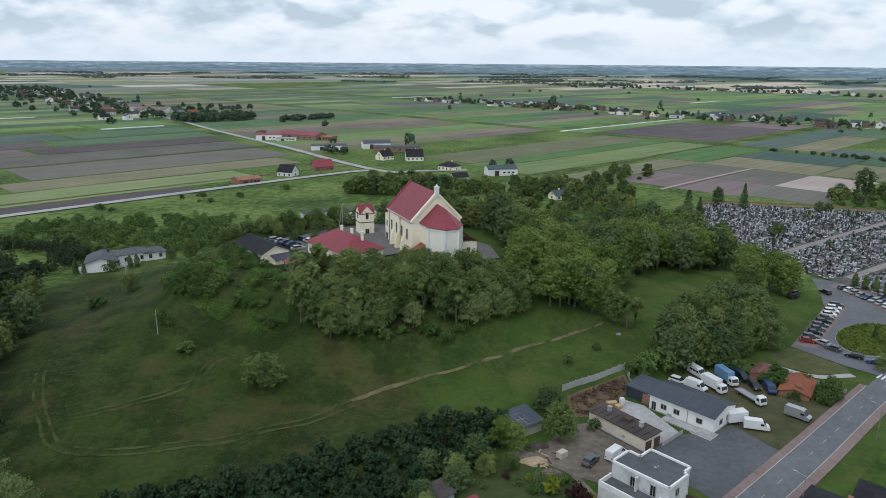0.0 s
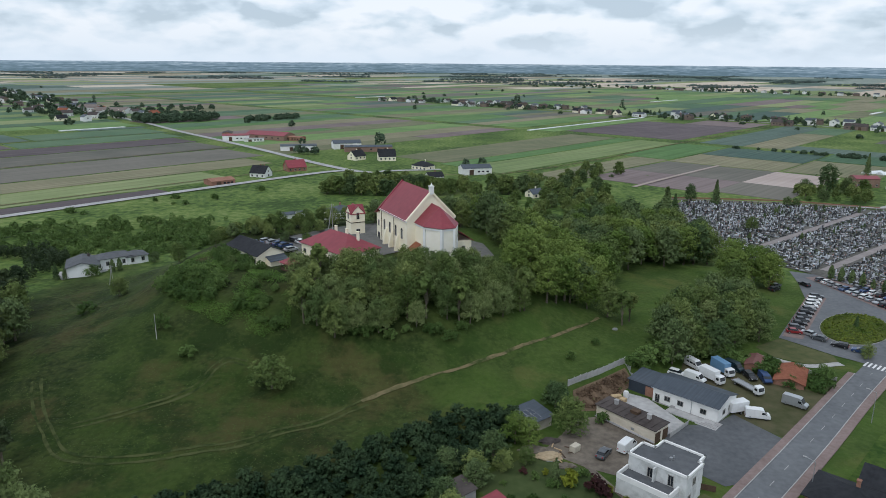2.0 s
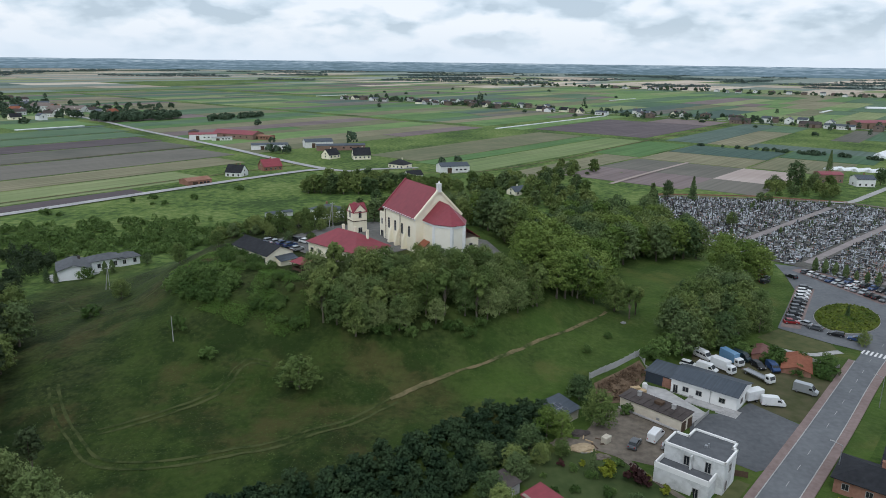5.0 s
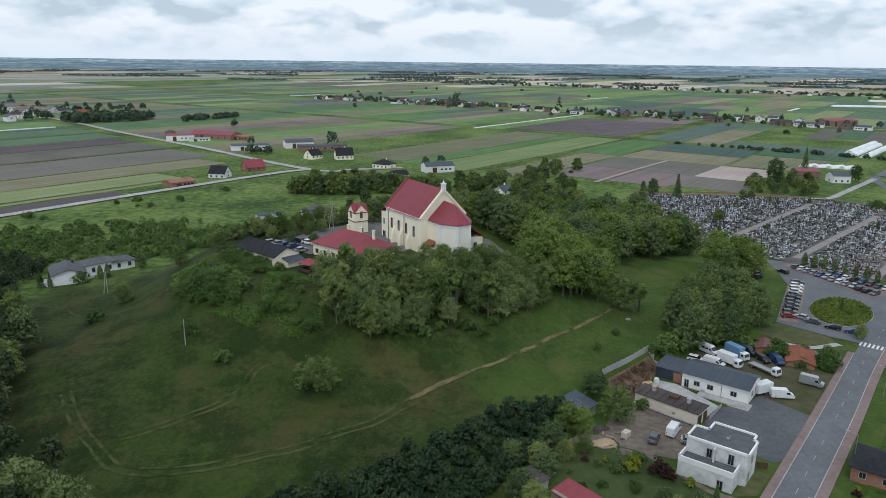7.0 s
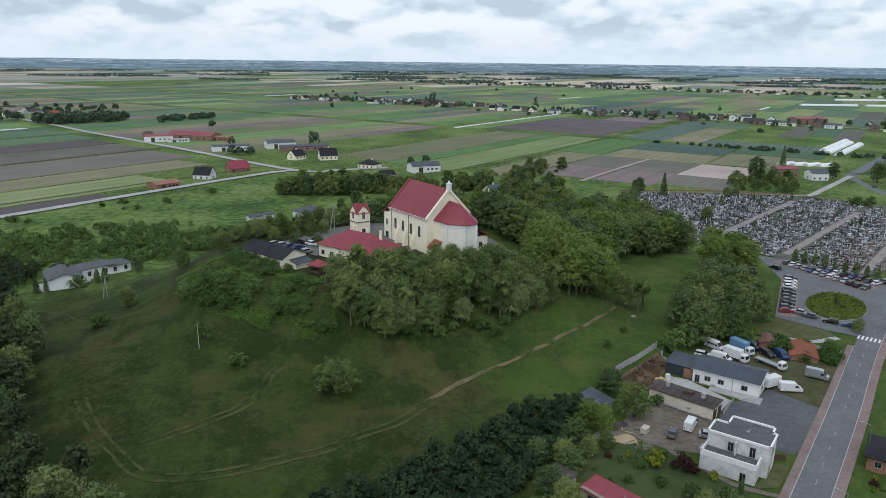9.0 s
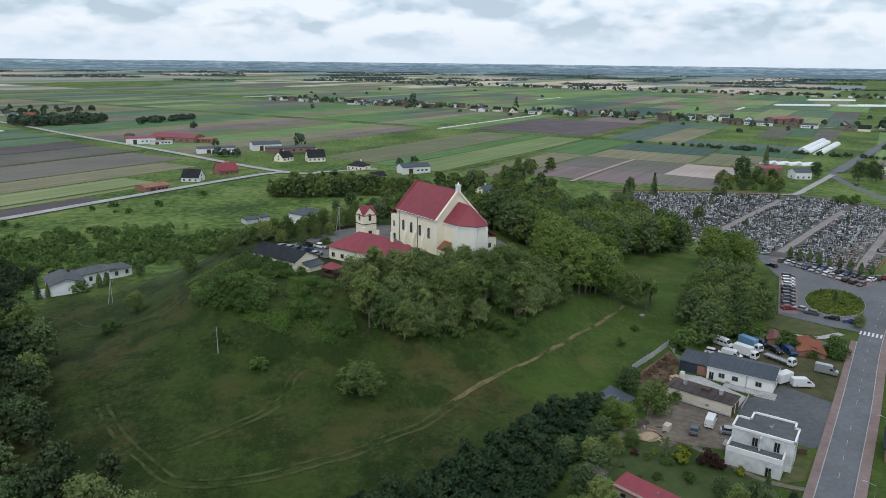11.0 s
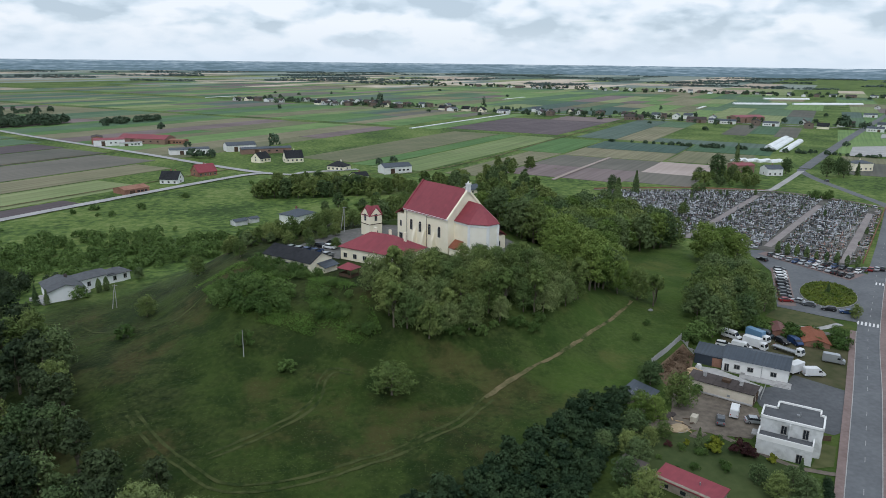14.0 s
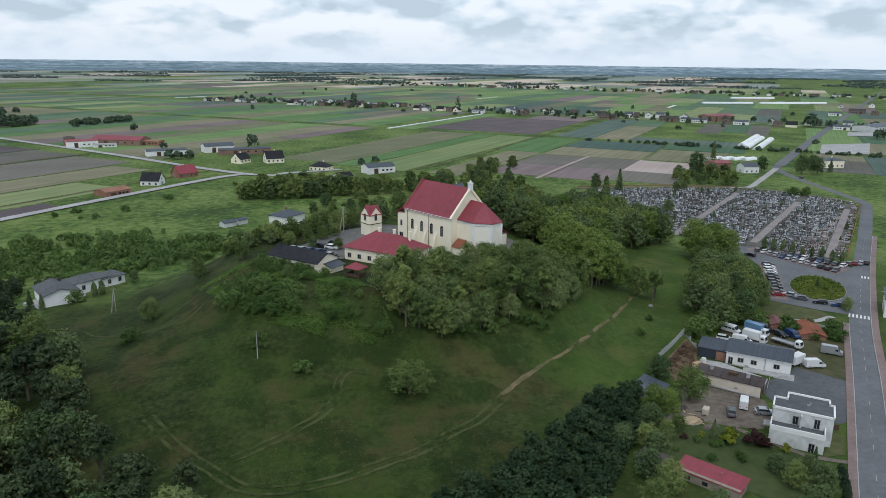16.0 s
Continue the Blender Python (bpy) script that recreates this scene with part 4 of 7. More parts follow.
ribbon("road_5", [(228, 349), (240, 347), (256, 358.5), (290, 385), (322, 411)], 4.0, CONCRETE, 0.3, "pale lane beside the cemetery", fine=8)
ribbon("road_6", [pq(958, -350), pq(957, 400), pq(968, 1000)], 5.0, CONCRETE, 0.4, "pale village street", fine=60)
ribbon("road_7", [pq(1968, -500), pq(1966, 1000)], 5.0, CONCRETE, 0.4, "pale village street", fine=80)
for q in (405, 551, 713, 880):
    ribbon("farm_track", [pq(-150, q), pq(road_p(q) - 4, q)], 1.6, TRACK, 0.42, "unpaved farm track between the fields", fine=40)
ribbon("farm_track", [pq(300, 375), pq(360, 288), pq(640, 288), pq(930, 290)], 1.6, TRACK, 0.42, "unpaved farm track between the fields", fine=40)
ribbon("farm_track", [pq(380, 200), pq(515, 201)], 3.0, F_SAND, 0.42, "pale sandy track across the field", fine=30)

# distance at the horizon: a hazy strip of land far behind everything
# its haze is painted: the strip glows in ready blue-grey colours
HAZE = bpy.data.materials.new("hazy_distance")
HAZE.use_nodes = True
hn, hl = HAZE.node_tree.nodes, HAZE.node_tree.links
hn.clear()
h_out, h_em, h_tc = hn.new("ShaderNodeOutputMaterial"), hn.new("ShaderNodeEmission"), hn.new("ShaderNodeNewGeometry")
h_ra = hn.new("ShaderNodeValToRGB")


def far_streaks(sx, sz, detail):
    m, no = hn.new("ShaderNodeMapping"), hn.new("ShaderNodeTexNoise")
    m.inputs["Scale"].default_value = (sx, sx, sz)
    no.inputs["Scale"].default_value, no.inputs["Detail"].default_value = 1.0, detail
    hl.new(h_tc.outputs["Position"], m.inputs["Vector"])
    hl.new(m.outputs["Vector"], no.inputs["Vector"])
    return no.outputs["Fac"]


def h_madd(a, k, c):
    m = hn.new("ShaderNodeMath")
    m.operation, m.inputs[1].default_value = "MULTIPLY_ADD", k
    hl.new(a, m.inputs[0])
    if isinstance(c, float):
        m.inputs[2].default_value = c
    else:
        hl.new(c, m.inputs[2])
    return m.outputs[0]


# woods, fields and glasshouses lie in thin level streaks; painted haze pales them with height, towards the horizon
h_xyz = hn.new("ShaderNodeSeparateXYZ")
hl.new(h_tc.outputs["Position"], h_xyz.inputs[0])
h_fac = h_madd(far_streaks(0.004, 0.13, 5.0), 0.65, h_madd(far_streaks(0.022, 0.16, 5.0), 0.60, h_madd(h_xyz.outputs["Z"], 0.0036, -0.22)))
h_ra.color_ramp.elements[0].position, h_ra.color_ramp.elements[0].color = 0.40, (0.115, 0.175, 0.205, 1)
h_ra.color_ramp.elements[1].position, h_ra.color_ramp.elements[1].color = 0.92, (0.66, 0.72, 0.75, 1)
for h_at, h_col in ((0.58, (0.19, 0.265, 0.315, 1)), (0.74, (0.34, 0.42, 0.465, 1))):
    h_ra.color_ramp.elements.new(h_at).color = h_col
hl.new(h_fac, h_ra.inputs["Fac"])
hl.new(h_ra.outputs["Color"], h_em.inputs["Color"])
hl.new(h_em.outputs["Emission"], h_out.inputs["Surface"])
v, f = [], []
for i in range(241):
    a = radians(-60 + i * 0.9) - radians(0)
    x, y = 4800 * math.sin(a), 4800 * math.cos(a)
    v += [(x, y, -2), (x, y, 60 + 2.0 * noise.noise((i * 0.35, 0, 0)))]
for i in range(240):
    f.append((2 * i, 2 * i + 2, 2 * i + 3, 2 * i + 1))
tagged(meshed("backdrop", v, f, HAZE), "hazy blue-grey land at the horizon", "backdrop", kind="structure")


# ---- buildings of the plain ----
def barn(name, x, y, turn, L, W, h, rise, wall, roof, label, z=None):
    b = thing(name, x, y, gz(x, y) if z is None else z, turn, label, "building")
    bm = gable_walls(bmesh.new(), L, W, h, rise)
    box(bm, 0, 0, -0.5, L, W, 0.5)
    part("wall", bm, wall, b)
    part("roof", gable_roof(bmesh.new(), L, W, h, rise, 0.3, 0.2, 0.15), roof, b)
    for s in (-1, 1):
        part("door", boxed(-L * 0.2, s * (W / 2 + 0.03), 0, 3.0, 0.1, h * 0.8), DARKWOOD, b)
        for k in range(3):
            part("window", boxed(L * (0.05 + 0.15 * k), s * (W / 2 + 0.03), h * 0.4, 1.6, 0.08, 1.0), GLASS, b)
    return b


VB0 = mat("dull_brick", (0.20, 0.13, 0.10), (0.30, 0.20, 0.16), 2.0, 0.9, 0.3)
h1 = house("farmhouse", -103.5, 453, -20, 11, 9, 3.4, 4.2, WHITE, DARKROOF, "white gabled house with an anthracite roof by the road", z=0.3, chimneys=2)
h2 = house("farmhouse", -86, 480, 30, 13, 10, 3.2, 4.4, BRICK, REDROOF, "brick house with a tall red roof by the road", z=0.3)
barn("unfinished_house", -122.5, 424, 40, 15, 11, 3.3, 1.2, BRICK, BRICK, "unfinished red-brick house shell without a roof", 0.3)
h3 = house("farmhouse", -48, 539, 45, 11, 9, 3.0, 4.0, CREAM, DARKROOF, "cream house with a steep dark roof", z=0.3)
h4 = house("farmhouse", -25, 535, 10, 13, 10, 3.4, 5.0, CREAM, DARKROOF, "cream house with a tall steep dark roof", z=0.3)
barn("barn", -101, 598, 10, 30, 10, 4, 1.2, WHITE, SLATE, "long white farm hall with a grey roof")
barn("barn", -62, 612, 15, 24, 12, 5, 2.2, WHITE, SLATE, "white farm hall with a grey gable roof")
barn("barn", -42, 592, 8, 40, 8, 4, 1.2, VB0, SLATE, "long low brick shed with a grey roof")
barn("barn", -170, 670, 12, 24, 11, 5.2, 1.2, WHITE, REDROOF, "white farm building with a red roof")
barn("barn", -141, 684, -28, 46, 17, 4.5, 3.0, VB0, REDROOF, "large brick barn with a red roof")
barn("barn", -183, 692, 100, 18, 9, 5.5, 1.0, BRICK, FELT, "unplastered brick farm building")
barn("barn", -152, 664, 10, 18, 6, 2.6, 0.6, WHITE, CONCRETE, "low white shed with a pale roof")
barn("barn", -116, 672, -28, 20, 9, 3.6, 0.8, BRICK, BRICK, "low open brick shed at the farm")
# village at the western end of the side road
PALEROOF = mat("weathered_grey_brown_roof", (0.14, 0.115, 0.10), (0.23, 0.195, 0.175), 0.6, 0.85, 0.2)
barn("barn", -418, 1010, -12, 48, 20, 5, 3.2, WHITE, PALEROOF, "long white village hall with a grey-brown roof")
barn("barn", -470, 1060, -20, 34, 18, 5, 4.0, GREYWALL, PALEROOF, "large village barn with a grey-brown roof")
barn("barn", -500, 1105, 20, 36, 16, 5, 3.4, GREYWALL, SLATE, "village barn with a grey roof")
for x, y, t, L, wl_, rf, lb in ((-395, 965, -10, 18, CREAM, PALEROOF, "cream village house with a wide grey-brown roof"), (-432, 985, 75, 17, WHITE, PALEROOF, "white village house with a grey-brown roof"), (-445, 1040, -30, 16, WHITE, TILE, "white village house with a tiled roof"),
                            (-408, 925, -8, 13, WHITE, FELT, "small white village house with a brown roof"), (-378, 930, -8, 12, WHITE, SLATE, "small white village house with a grey roof"), (-345, 960, 60, 12, VB0, TILE, "brick village house with an orange tiled roof"), (-455, 955, 15, 14, GREYWALL, FELT, "grey village house with a brown roof"), (-480, 1000, -15, 16, WHITE, TILE, "white village house with an orange roof")):
    house("village_house", x, y, t, L, 10, 4.6, 3.2, wl_, rf, lb, False, 1, 0.5, 0, True, group="village houses")
house("farmhouse", 2, 486, -40, 13, 10, 3.2, 3.0, CREAM, DARKROOF, "low house with a dark hipped roof behind trees", True, z=0.3)
barn("barn", 36, 462, 12, 20, 11, 4.5, 2.0, WHITE, SLATE, "white hall with a grey gable roof behind the church")
house("cottage", 8, 440, 20, 10, 8, 3.0, 2.4, WHITE, DARKROOF, "small white cottage with a dark roof", z=0.4)
house("cottage", 62, 380, 30, 9, 7, 2.8, 2.2, CREAM, SLATE, "small cream cottage among trees with a grey roof", z=0.8)
bh = house("blue_house", -40.5, 322, 42, 12, 10.5, 5.6, 2.0, WHITE, SLATE, "two-storey pale blue house with a slate hipped roof", True, 1, 0.6, 0.8)
house("shed", -66, 327, 30, 6, 4.5, 2.4, 0.8, GREYWALL, SLATE, "small pale shed with a grey roof", False, 0, 0.3, 0.8, False)
house("shed", -60, 331, 30, 4.5, 4, 2.4, 0.6, GREYWALL, SLATE, "small pale shed with a grey roof", False, 0, 0.3, 0.8, False)
house("farmhouse", 274, 416, -10, 14, 11, 5.5, 1.2, VB0, REDROOF, "two-storey red house beside the cemetery", z=0.7)
house("farmhouse", 286, 400, -10, 11, 10, 5.0, 2.0, WHITE, SLATE, "white house with a grey roof beside the cemetery", z=0.7)
house("farmhouse", 370, 408, -8, 15, 10, 5.6, 1.6, CREAM, SLATE, "pale two-storey house by the road", True, z=0.4)
barn("barn", 690, 640, 20, 70, 26, 6, 1.5, GREYWALL, SLATE, "large grey industrial hall")
barn("barn", 720, 600, 20, 50, 20, 6, 1.5, GREYWALL, SLATE, "grey industrial hall beside a paved lot")
barn("barn", 590, 800, 5, 46, 20, 7, 2.4, VB0, REDROOF, "long red farm hall in the fields")
sheet("paved_lot", [(430, 475), (469, 459), (549, 527), (491, 530)], CONCRETE, 0.6, "pale paved lot beside the road", "yard", 20)
sheet("paved_lot", [(590, 590), (650, 570), (690, 610), (630, 625)], CONCRETE, 0.5, "pale paved lot before the halls", "yard")


def polytunnel(x, y, turn, L, r, label="white foil polytunnel in the fields"):
    b = thing("polytunnel", x, y, gz(x, y), turn, label, "polytunnel", "polytunnels")
    v, f = [], []
    for e in (-1, 1):
        v += [(e * L / 2, math.cos(math.pi * i / 10) * r, -0.2 + math.sin(math.pi * i / 10) * r * 0.8) for i in range(11)]
    f = [(i, i + 1, i + 12, i + 11) for i in range(10)] + [tuple(range(10, -1, -1)), tuple(range(11, 22))]
    meshed("cover", v, f, F_FOIL, b)
    for e in (-1, 1):
        part("door", boxed(e * (L / 2 + 0.04), 0, 0, 0.06, 1.8, 2.0), GREYWALL, b)
    return b


t1 = polytunnel(439, 562, 40.3, 108, 3.4)
for x, y in ((437, 547), (447, 577)):
    copy_thing(t1, pose(x, y, 0.2, 0, 0, 40.3))
t2 = polytunnel(316, 470, 16, 15, 3.0, "short white polytunnel beside the farm")
for k in range(1, 4):
    copy_thing(t2, pose(316 + 8.2 * k, 470 - 3.6 * k, gz(318, 470), 0, 0, 16))
t3 = polytunnel(916, 1161, -12, 105, 4.5, "very long white greenhouse range")
for x, y in ((1034, 1136), (1082, 1140), (1130, 1330)):
    copy_thing(t3, pose(x, y, 0, 0, 0, -12))


def village_house(x, y, L, W, h, rise, wall, roof, label):
    b = thing("village_house", x, y, 0, 44, label, "house", "village houses")
    part("wall", gable_walls(bmesh.new(), L, W, h, rise), wall, b)
    part("roof", gable_roof(bmesh.new(), L, W, h, rise, 0.4, 0.3, 0.2), roof, b)
    part("chimney", boxed(L * 0.15, 0, h, 0.8, 0.8, rise + 1.2), BRICK, b)
    for s in (-1, 1):
        part("window", boxed(L * 0.22 * s, -W / 2 - 0.03, 0.9, 1.6, 0.1, 1.3), GLASS, b)
    part("window", boxed(-L / 2 - 0.03, 0, h * 0.6, 0.1, 1.5, 1.4), GLASS, b)
    return b


VBRICK = mat("weathered_brick", (0.15, 0.115, 0.095), (0.23, 0.18, 0.155), 2.0, 0.9, 0.3)
KIND = [village_house(137, 1275, 14, 9, 3.4, 3.2, GREYWALL, FELT, "grey village house with a brown roof"),
        village_house(150, 1262, 12, 9, 5.4, 2.6, WHITE, SLATE, "white two-storey village house with a grey roof"),
        village_house(176, 1232, 13, 9, 3.2, 4.0, CREAM, DARKROOF, "cream village house with a steep dark roof"),
        village_house(190, 1215, 12, 10, 5.6, 1.6, VBRICK, FELT, "brick cube-shaped village house with a low roof"),
        barn("barn", 165, 1240, -46, 24, 10, 4.5, 3.0, VBRICK, FELT, "brick village barn with a dark roof", 0),
        barn("barn", 205, 1200, 44, 18, 10, 4.0, 2.0, WHITE, SLATE, "white village shed with a grey roof", 0)]
for k in range(88):
    q = -330 + k * 15.3 + frng.uniform(-6, 6)
    x, y = pq(957 + frng.choice((-1, 1)) * frng.uniform(14, 34), q)
    if frng.random() < 0.82:
        copy_thing(frng.choice(KIND), pose(x, y, 0, 0, 0, 45 + frng.choice((0, 90)) + frng.uniform(-6, 6)))
for k in range(44):
    q = -500 + k * 36 + frng.uniform(-10, 10)
    x, y = pq(1967 + frng.uniform(-45, 45), q)
    copy_thing(frng.choice(KIND), pose(x, y, 0, 0, 0, 45 + frng.choice((0, 90))))
for k in range(40):
    q = 900 + k * 26 + frng.uniform(-8, 8)
    x, y = pq(road_p(q) + frng.choice((-1, 1)) * frng.uniform(16, 60), q)
    if frng.random() < 0.8:
        copy_thing(frng.choice(KIND), pose(x, y, 0, 0, 0, 45 + frng.choice((0, 90))))
for k in range(14):
    x, y = pq(frng.uniform(1200, 1500), frng.uniform(-250, 0))
    copy_thing(frng.choice(KIND), pose(x, y, 0, 0, 0, 45 + frng.choice((0, 90))))


# far trees and hedges of the plain, one sheet of crowns
def far_trees(name, spots, cards, label, leaf, fine=0.34):
    cs, ns, sz = [], [], []
    for x, y, r, hgt in spots:
        d = rng.normal(0, 1, (cards, 3))
        d /= np.linalg.norm(d, axis=1, keepdims=True)
        d[:, 2] = np.abs(d[:, 2]) * 1.6 - 0.6
        cs.append(np.array([x, y, gz(x, y) + hgt * 0.5]) + d * np.array([r, r, hgt * 0.5]) * rng.uniform(0.7, 1.05, (cards, 1)))
        ns.append(d)
        sz.append(np.full((cards, 1), r * fine))
    v, f = leaf_cards(np.concatenate(cs), np.concatenate(ns), np.concatenate(sz))
    return tagged(meshed(name, v, f, leaf), label, "trees", kind="stuff")


spots = []
for k in range(260):
    x, y = pq(957 + frng.gauss(0, 30), frng.uniform(-330, 1010))
    spots.append((x, y, frng.uniform(1.8, 4), frng.uniform(3.5, 9)))
for k in range(240):
    x, y = pq(1967 + frng.gauss(0, 60), frng.uniform(-700, 1300))
    spots.append((x, y, frng.uniform(2.5, 5.5), frng.uniform(4, 10)))
for k in range(190):
    q = frng.uniform(850, 2000)
    x, y = pq(road_p(q) + frng.gauss(0, 45), q)
    spots.append((x, y, frng.uniform(3, 6), frng.uniform(5, 12)))
for k in range(130):            # wooded strip by the side road
    x, y = pq(frng.uniform(375, 470), frng.uniform(800, 845) + frng.uniform(0, 25))
    spots.append((x, y, frng.uniform(3, 4.5), frng.uniform(8, 11)))
for k in range(60):             # gardens of the western village
    spots.append((frng.uniform(-520, -300), frng.uniform(930, 1120), frng.uniform(2.5, 5), frng.uniform(4, 9)))
for k in range(50):
    x, y = pq(frng.uniform(485, 560), frng.uniform(760, 790))
    spots.append((x, y, frng.uniform(3, 4), frng.uniform(4, 7)))
for k in range(90):             # hedge along a ditch
    x, y = pq(640 + frng.gauss(0, 2), frng.uniform(-150, 240))
    spots.append((x, y, frng.uniform(1.5, 3), frng.uniform(2, 4)))
for k in range(26):             # lone trees
    x, y = pq(frng.uniform(380, 1900), frng.uniform(-400, 1200))
    spots.append((x, y, frng.uniform(2.5, 4), frng.uniform(4, 8)))
for x, y, r, hgt in ((332, 1116, 4, 20), (180, 1226, 6, 22), (-33, 625, 5, 13), (-98, 575, 4, 7), (-92, 570, 4, 6), (-84, 570, 4, 6), (33, 500, 3, 5), (46, 512, 3, 5), (640, 690, 8, 18), (655, 700, 7, 15), (600, 560, 6, 10)):
    spots.append((x, y, r, hgt))
far_trees("far_trees", spots, 80, "scattered trees and hedges of the far plain", leaf_mat("far_leaves", (0.050, 0.082, 0.048), (0.098, 0.132, 0.080)))
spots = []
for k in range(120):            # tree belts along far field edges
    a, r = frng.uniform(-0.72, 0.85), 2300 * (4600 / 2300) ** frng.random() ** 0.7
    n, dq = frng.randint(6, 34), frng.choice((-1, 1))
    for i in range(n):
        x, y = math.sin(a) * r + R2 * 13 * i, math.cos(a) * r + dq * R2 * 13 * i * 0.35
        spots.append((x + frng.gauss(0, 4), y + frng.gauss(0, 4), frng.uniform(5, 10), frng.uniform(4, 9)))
# leaf colour lifted towards blue-grey, so distance haze is part of it
far_trees("far_woods", spots, 22, "woods and tree belts near the horizon, hazed in colour", leaf_mat("hazed_wood_leaves", (0.075, 0.108, 0.102), (0.115, 0.150, 0.140)))


# ---- street, yards and buildings of the town ----
CL = [(-6, 48), (12, 65.0), (30, 82.0), (44.2, 95.0), (70, 118.6), (101.8, 148.3), (150, 190), (200, 231.5), (253, 276.5), (268, 292), (281, 325), (300, 372), (322, 411), (335, 422)]


def offset_line(pts, d):
    """The line moved sideways by d metres (right of its run: plus)."""
    out = []
    for i, p in enumerate(pts):
        a, b = pts[max(i - 1, 0)], pts[min(i + 1, len(pts) - 1)]
        l = math.hypot(b[0] - a[0], b[1] - a[1])
        out.append((p[0] + (b[1] - a[1]) / l * d, p[1] - (b[0] - a[0]) / l * d))
    return out


def raised(name, pts, width, h, material, label, category, base=0.0):
    """A raised strip with vertical sides: pavement, kerb or low wall."""
    ob = ribbon(name, pts, width, material, h, label, category)
    bm = bmesh.new()
    bm.from_mesh(ob.data)
    ext = bmesh.ops.extrude_edge_only(bm, edges=[e for e in bm.edges if e.is_boundary])
    for g in ext["geom"]:
        if isinstance(g, bmesh.types.BMVert):
            g.co.z -= h - base + 0.15
    bm.to_mesh(ob.data)
    bm.free()
    return ob


ribbon("road_1", CL, 5.6, ASPHALT, 0.10, "grey asphalt street with a dashed centre line")
raised("pavement", offset_line(CL[:5], -3.72) + [(98.7, 150.3)], 1.5, 0.22, PAVERS, "pinkish paver pavement beside the street", "pavement")
raised("kerb", offset_line(CL[:5], -2.88) + [(99.2, 149.8)], 0.16, 0.25, CONCRETE, "pale concrete kerb", "kerb")
raised("pavement", offset_line(CL[:8], 3.85), 1.75, 0.22, PAVERS, "pinkish paver pavement beside the street", "pavement")
raised("kerb", offset_line(CL[:8], 2.88), 0.16, 0.25, CONCRETE, "pale concrete kerb", "kerb")
bm = bmesh.new()
for a, b in zip(CL[1:7], CL[2:8]):
    L = math.hypot(b[0] - a[0], b[1] - a[1])
    t = math.degrees(math.atan2(b[1] - a[1], b[0] - a[0]))
    for k in range(int(L / 7)):
        s = (k * 7 + 2) / L
        x, y = a[0] + (b[0] - a[0]) * s, a[1] + (b[1] - a[1]) * s
        box(bm, x, y, gz(x, y) + 0.10, 2.2, 0.10, 0.012, t)
tagged(part("lane_marking", bm, KERB), "white dashed centre line on the street", "road marking", kind="structure")
for cx, cy, t in ((107.2, 153.4, 41), (143, 184.2, 41)):
    bm = bmesh.new()
    for k in range(6):
        o = -2.5 + k * 1.0
        box(bm, cx + math.sin(radians(t)) * o, cy - math.cos(radians(t)) * o, gz(cx, cy) + 0.10, 3.2, 0.5, 0.012, t)
    tagged(part("crossing_marking", bm, PAINT), "white zebra crossing stripes on the street", "road marking", kind="structure")

sheet("asphalt_yard", [(41.5, 120), (43.5, 124), (48.6, 127.0), (54.2, 126.6), (60.5, 131.0), (66.4, 119.8), (53.6, 106.6), (47.2, 105.2), (41, 113)], YARD, 0.07, "dark asphalt yard before the workshop", "yard", 4)
sheet("courtyard", [(34.2, 132.6), (43.2, 122.8), (48.5, 127.0), (44.5, 138.5), (40.5, 141.5)], CONCRETE, 0.25, "pale concrete courtyard between sheds", "yard", 4)
sheet("gravel_yard", [(24, 112), (30, 108.5), (36, 112), (40, 119), (31, 131), (26, 130), (22, 124), (17, 118)], DIRT, 0.07, "rutted bare-earth yard with parked cars", "yard", 4)
sheet("dirt_slope", [(27.5, 138.8), (42.6, 150.0), (44.3, 147.0), (40.6, 142.8), (33.5, 133.5), (27.0, 133.5)], mat("brown_earth", (0.095, 0.066, 0.043), (0.19, 0.135, 0.09), 1.2, 0.95, 0.9, bump_dist=0.3), 0.1, "bare brown earth bank behind the sheds", "ground", 2.5)
sheet("worn_grass_yard", [(56, 150), (60, 158), (76, 156), (84, 140), (93, 146.5), (66.8, 120.5), (60, 130)], mat("worn_grass", (0.045, 0.055, 0.02), (0.115, 0.10, 0.06), 0.35, 0.95, 0.6), 0.06, "worn grassy yard with wheel ruts", "yard", 4)
sheet("garden_lawn", [(2, 108), (16, 118), (24, 111), (27, 106), (32, 96), (24, 86), (14, 88)], mat("garden_grass", (0.03, 0.052, 0.016), (0.075, 0.095, 0.035), 0.5, 0.95, 0.6), 0.06, "patchy green garden lawn", "garden", 4)
sheet("grass_verge", [(38, 96), (44, 101.5), (42.5, 103.2), (33, 96.5)], mat("verge_grass", (0.05, 0.065, 0.02), (0.11, 0.115, 0.05), 0.6, 0.95, 0.6), 0.07, "dry grass verge beside the villa", "ground", 3)
sheet("grass_field", [(55, 92), (84, 119), (118, 148), (150, 176), (230, 150), (120, 60)], MOWN, 0.2, "green grass beyond the street", "ground", 20)


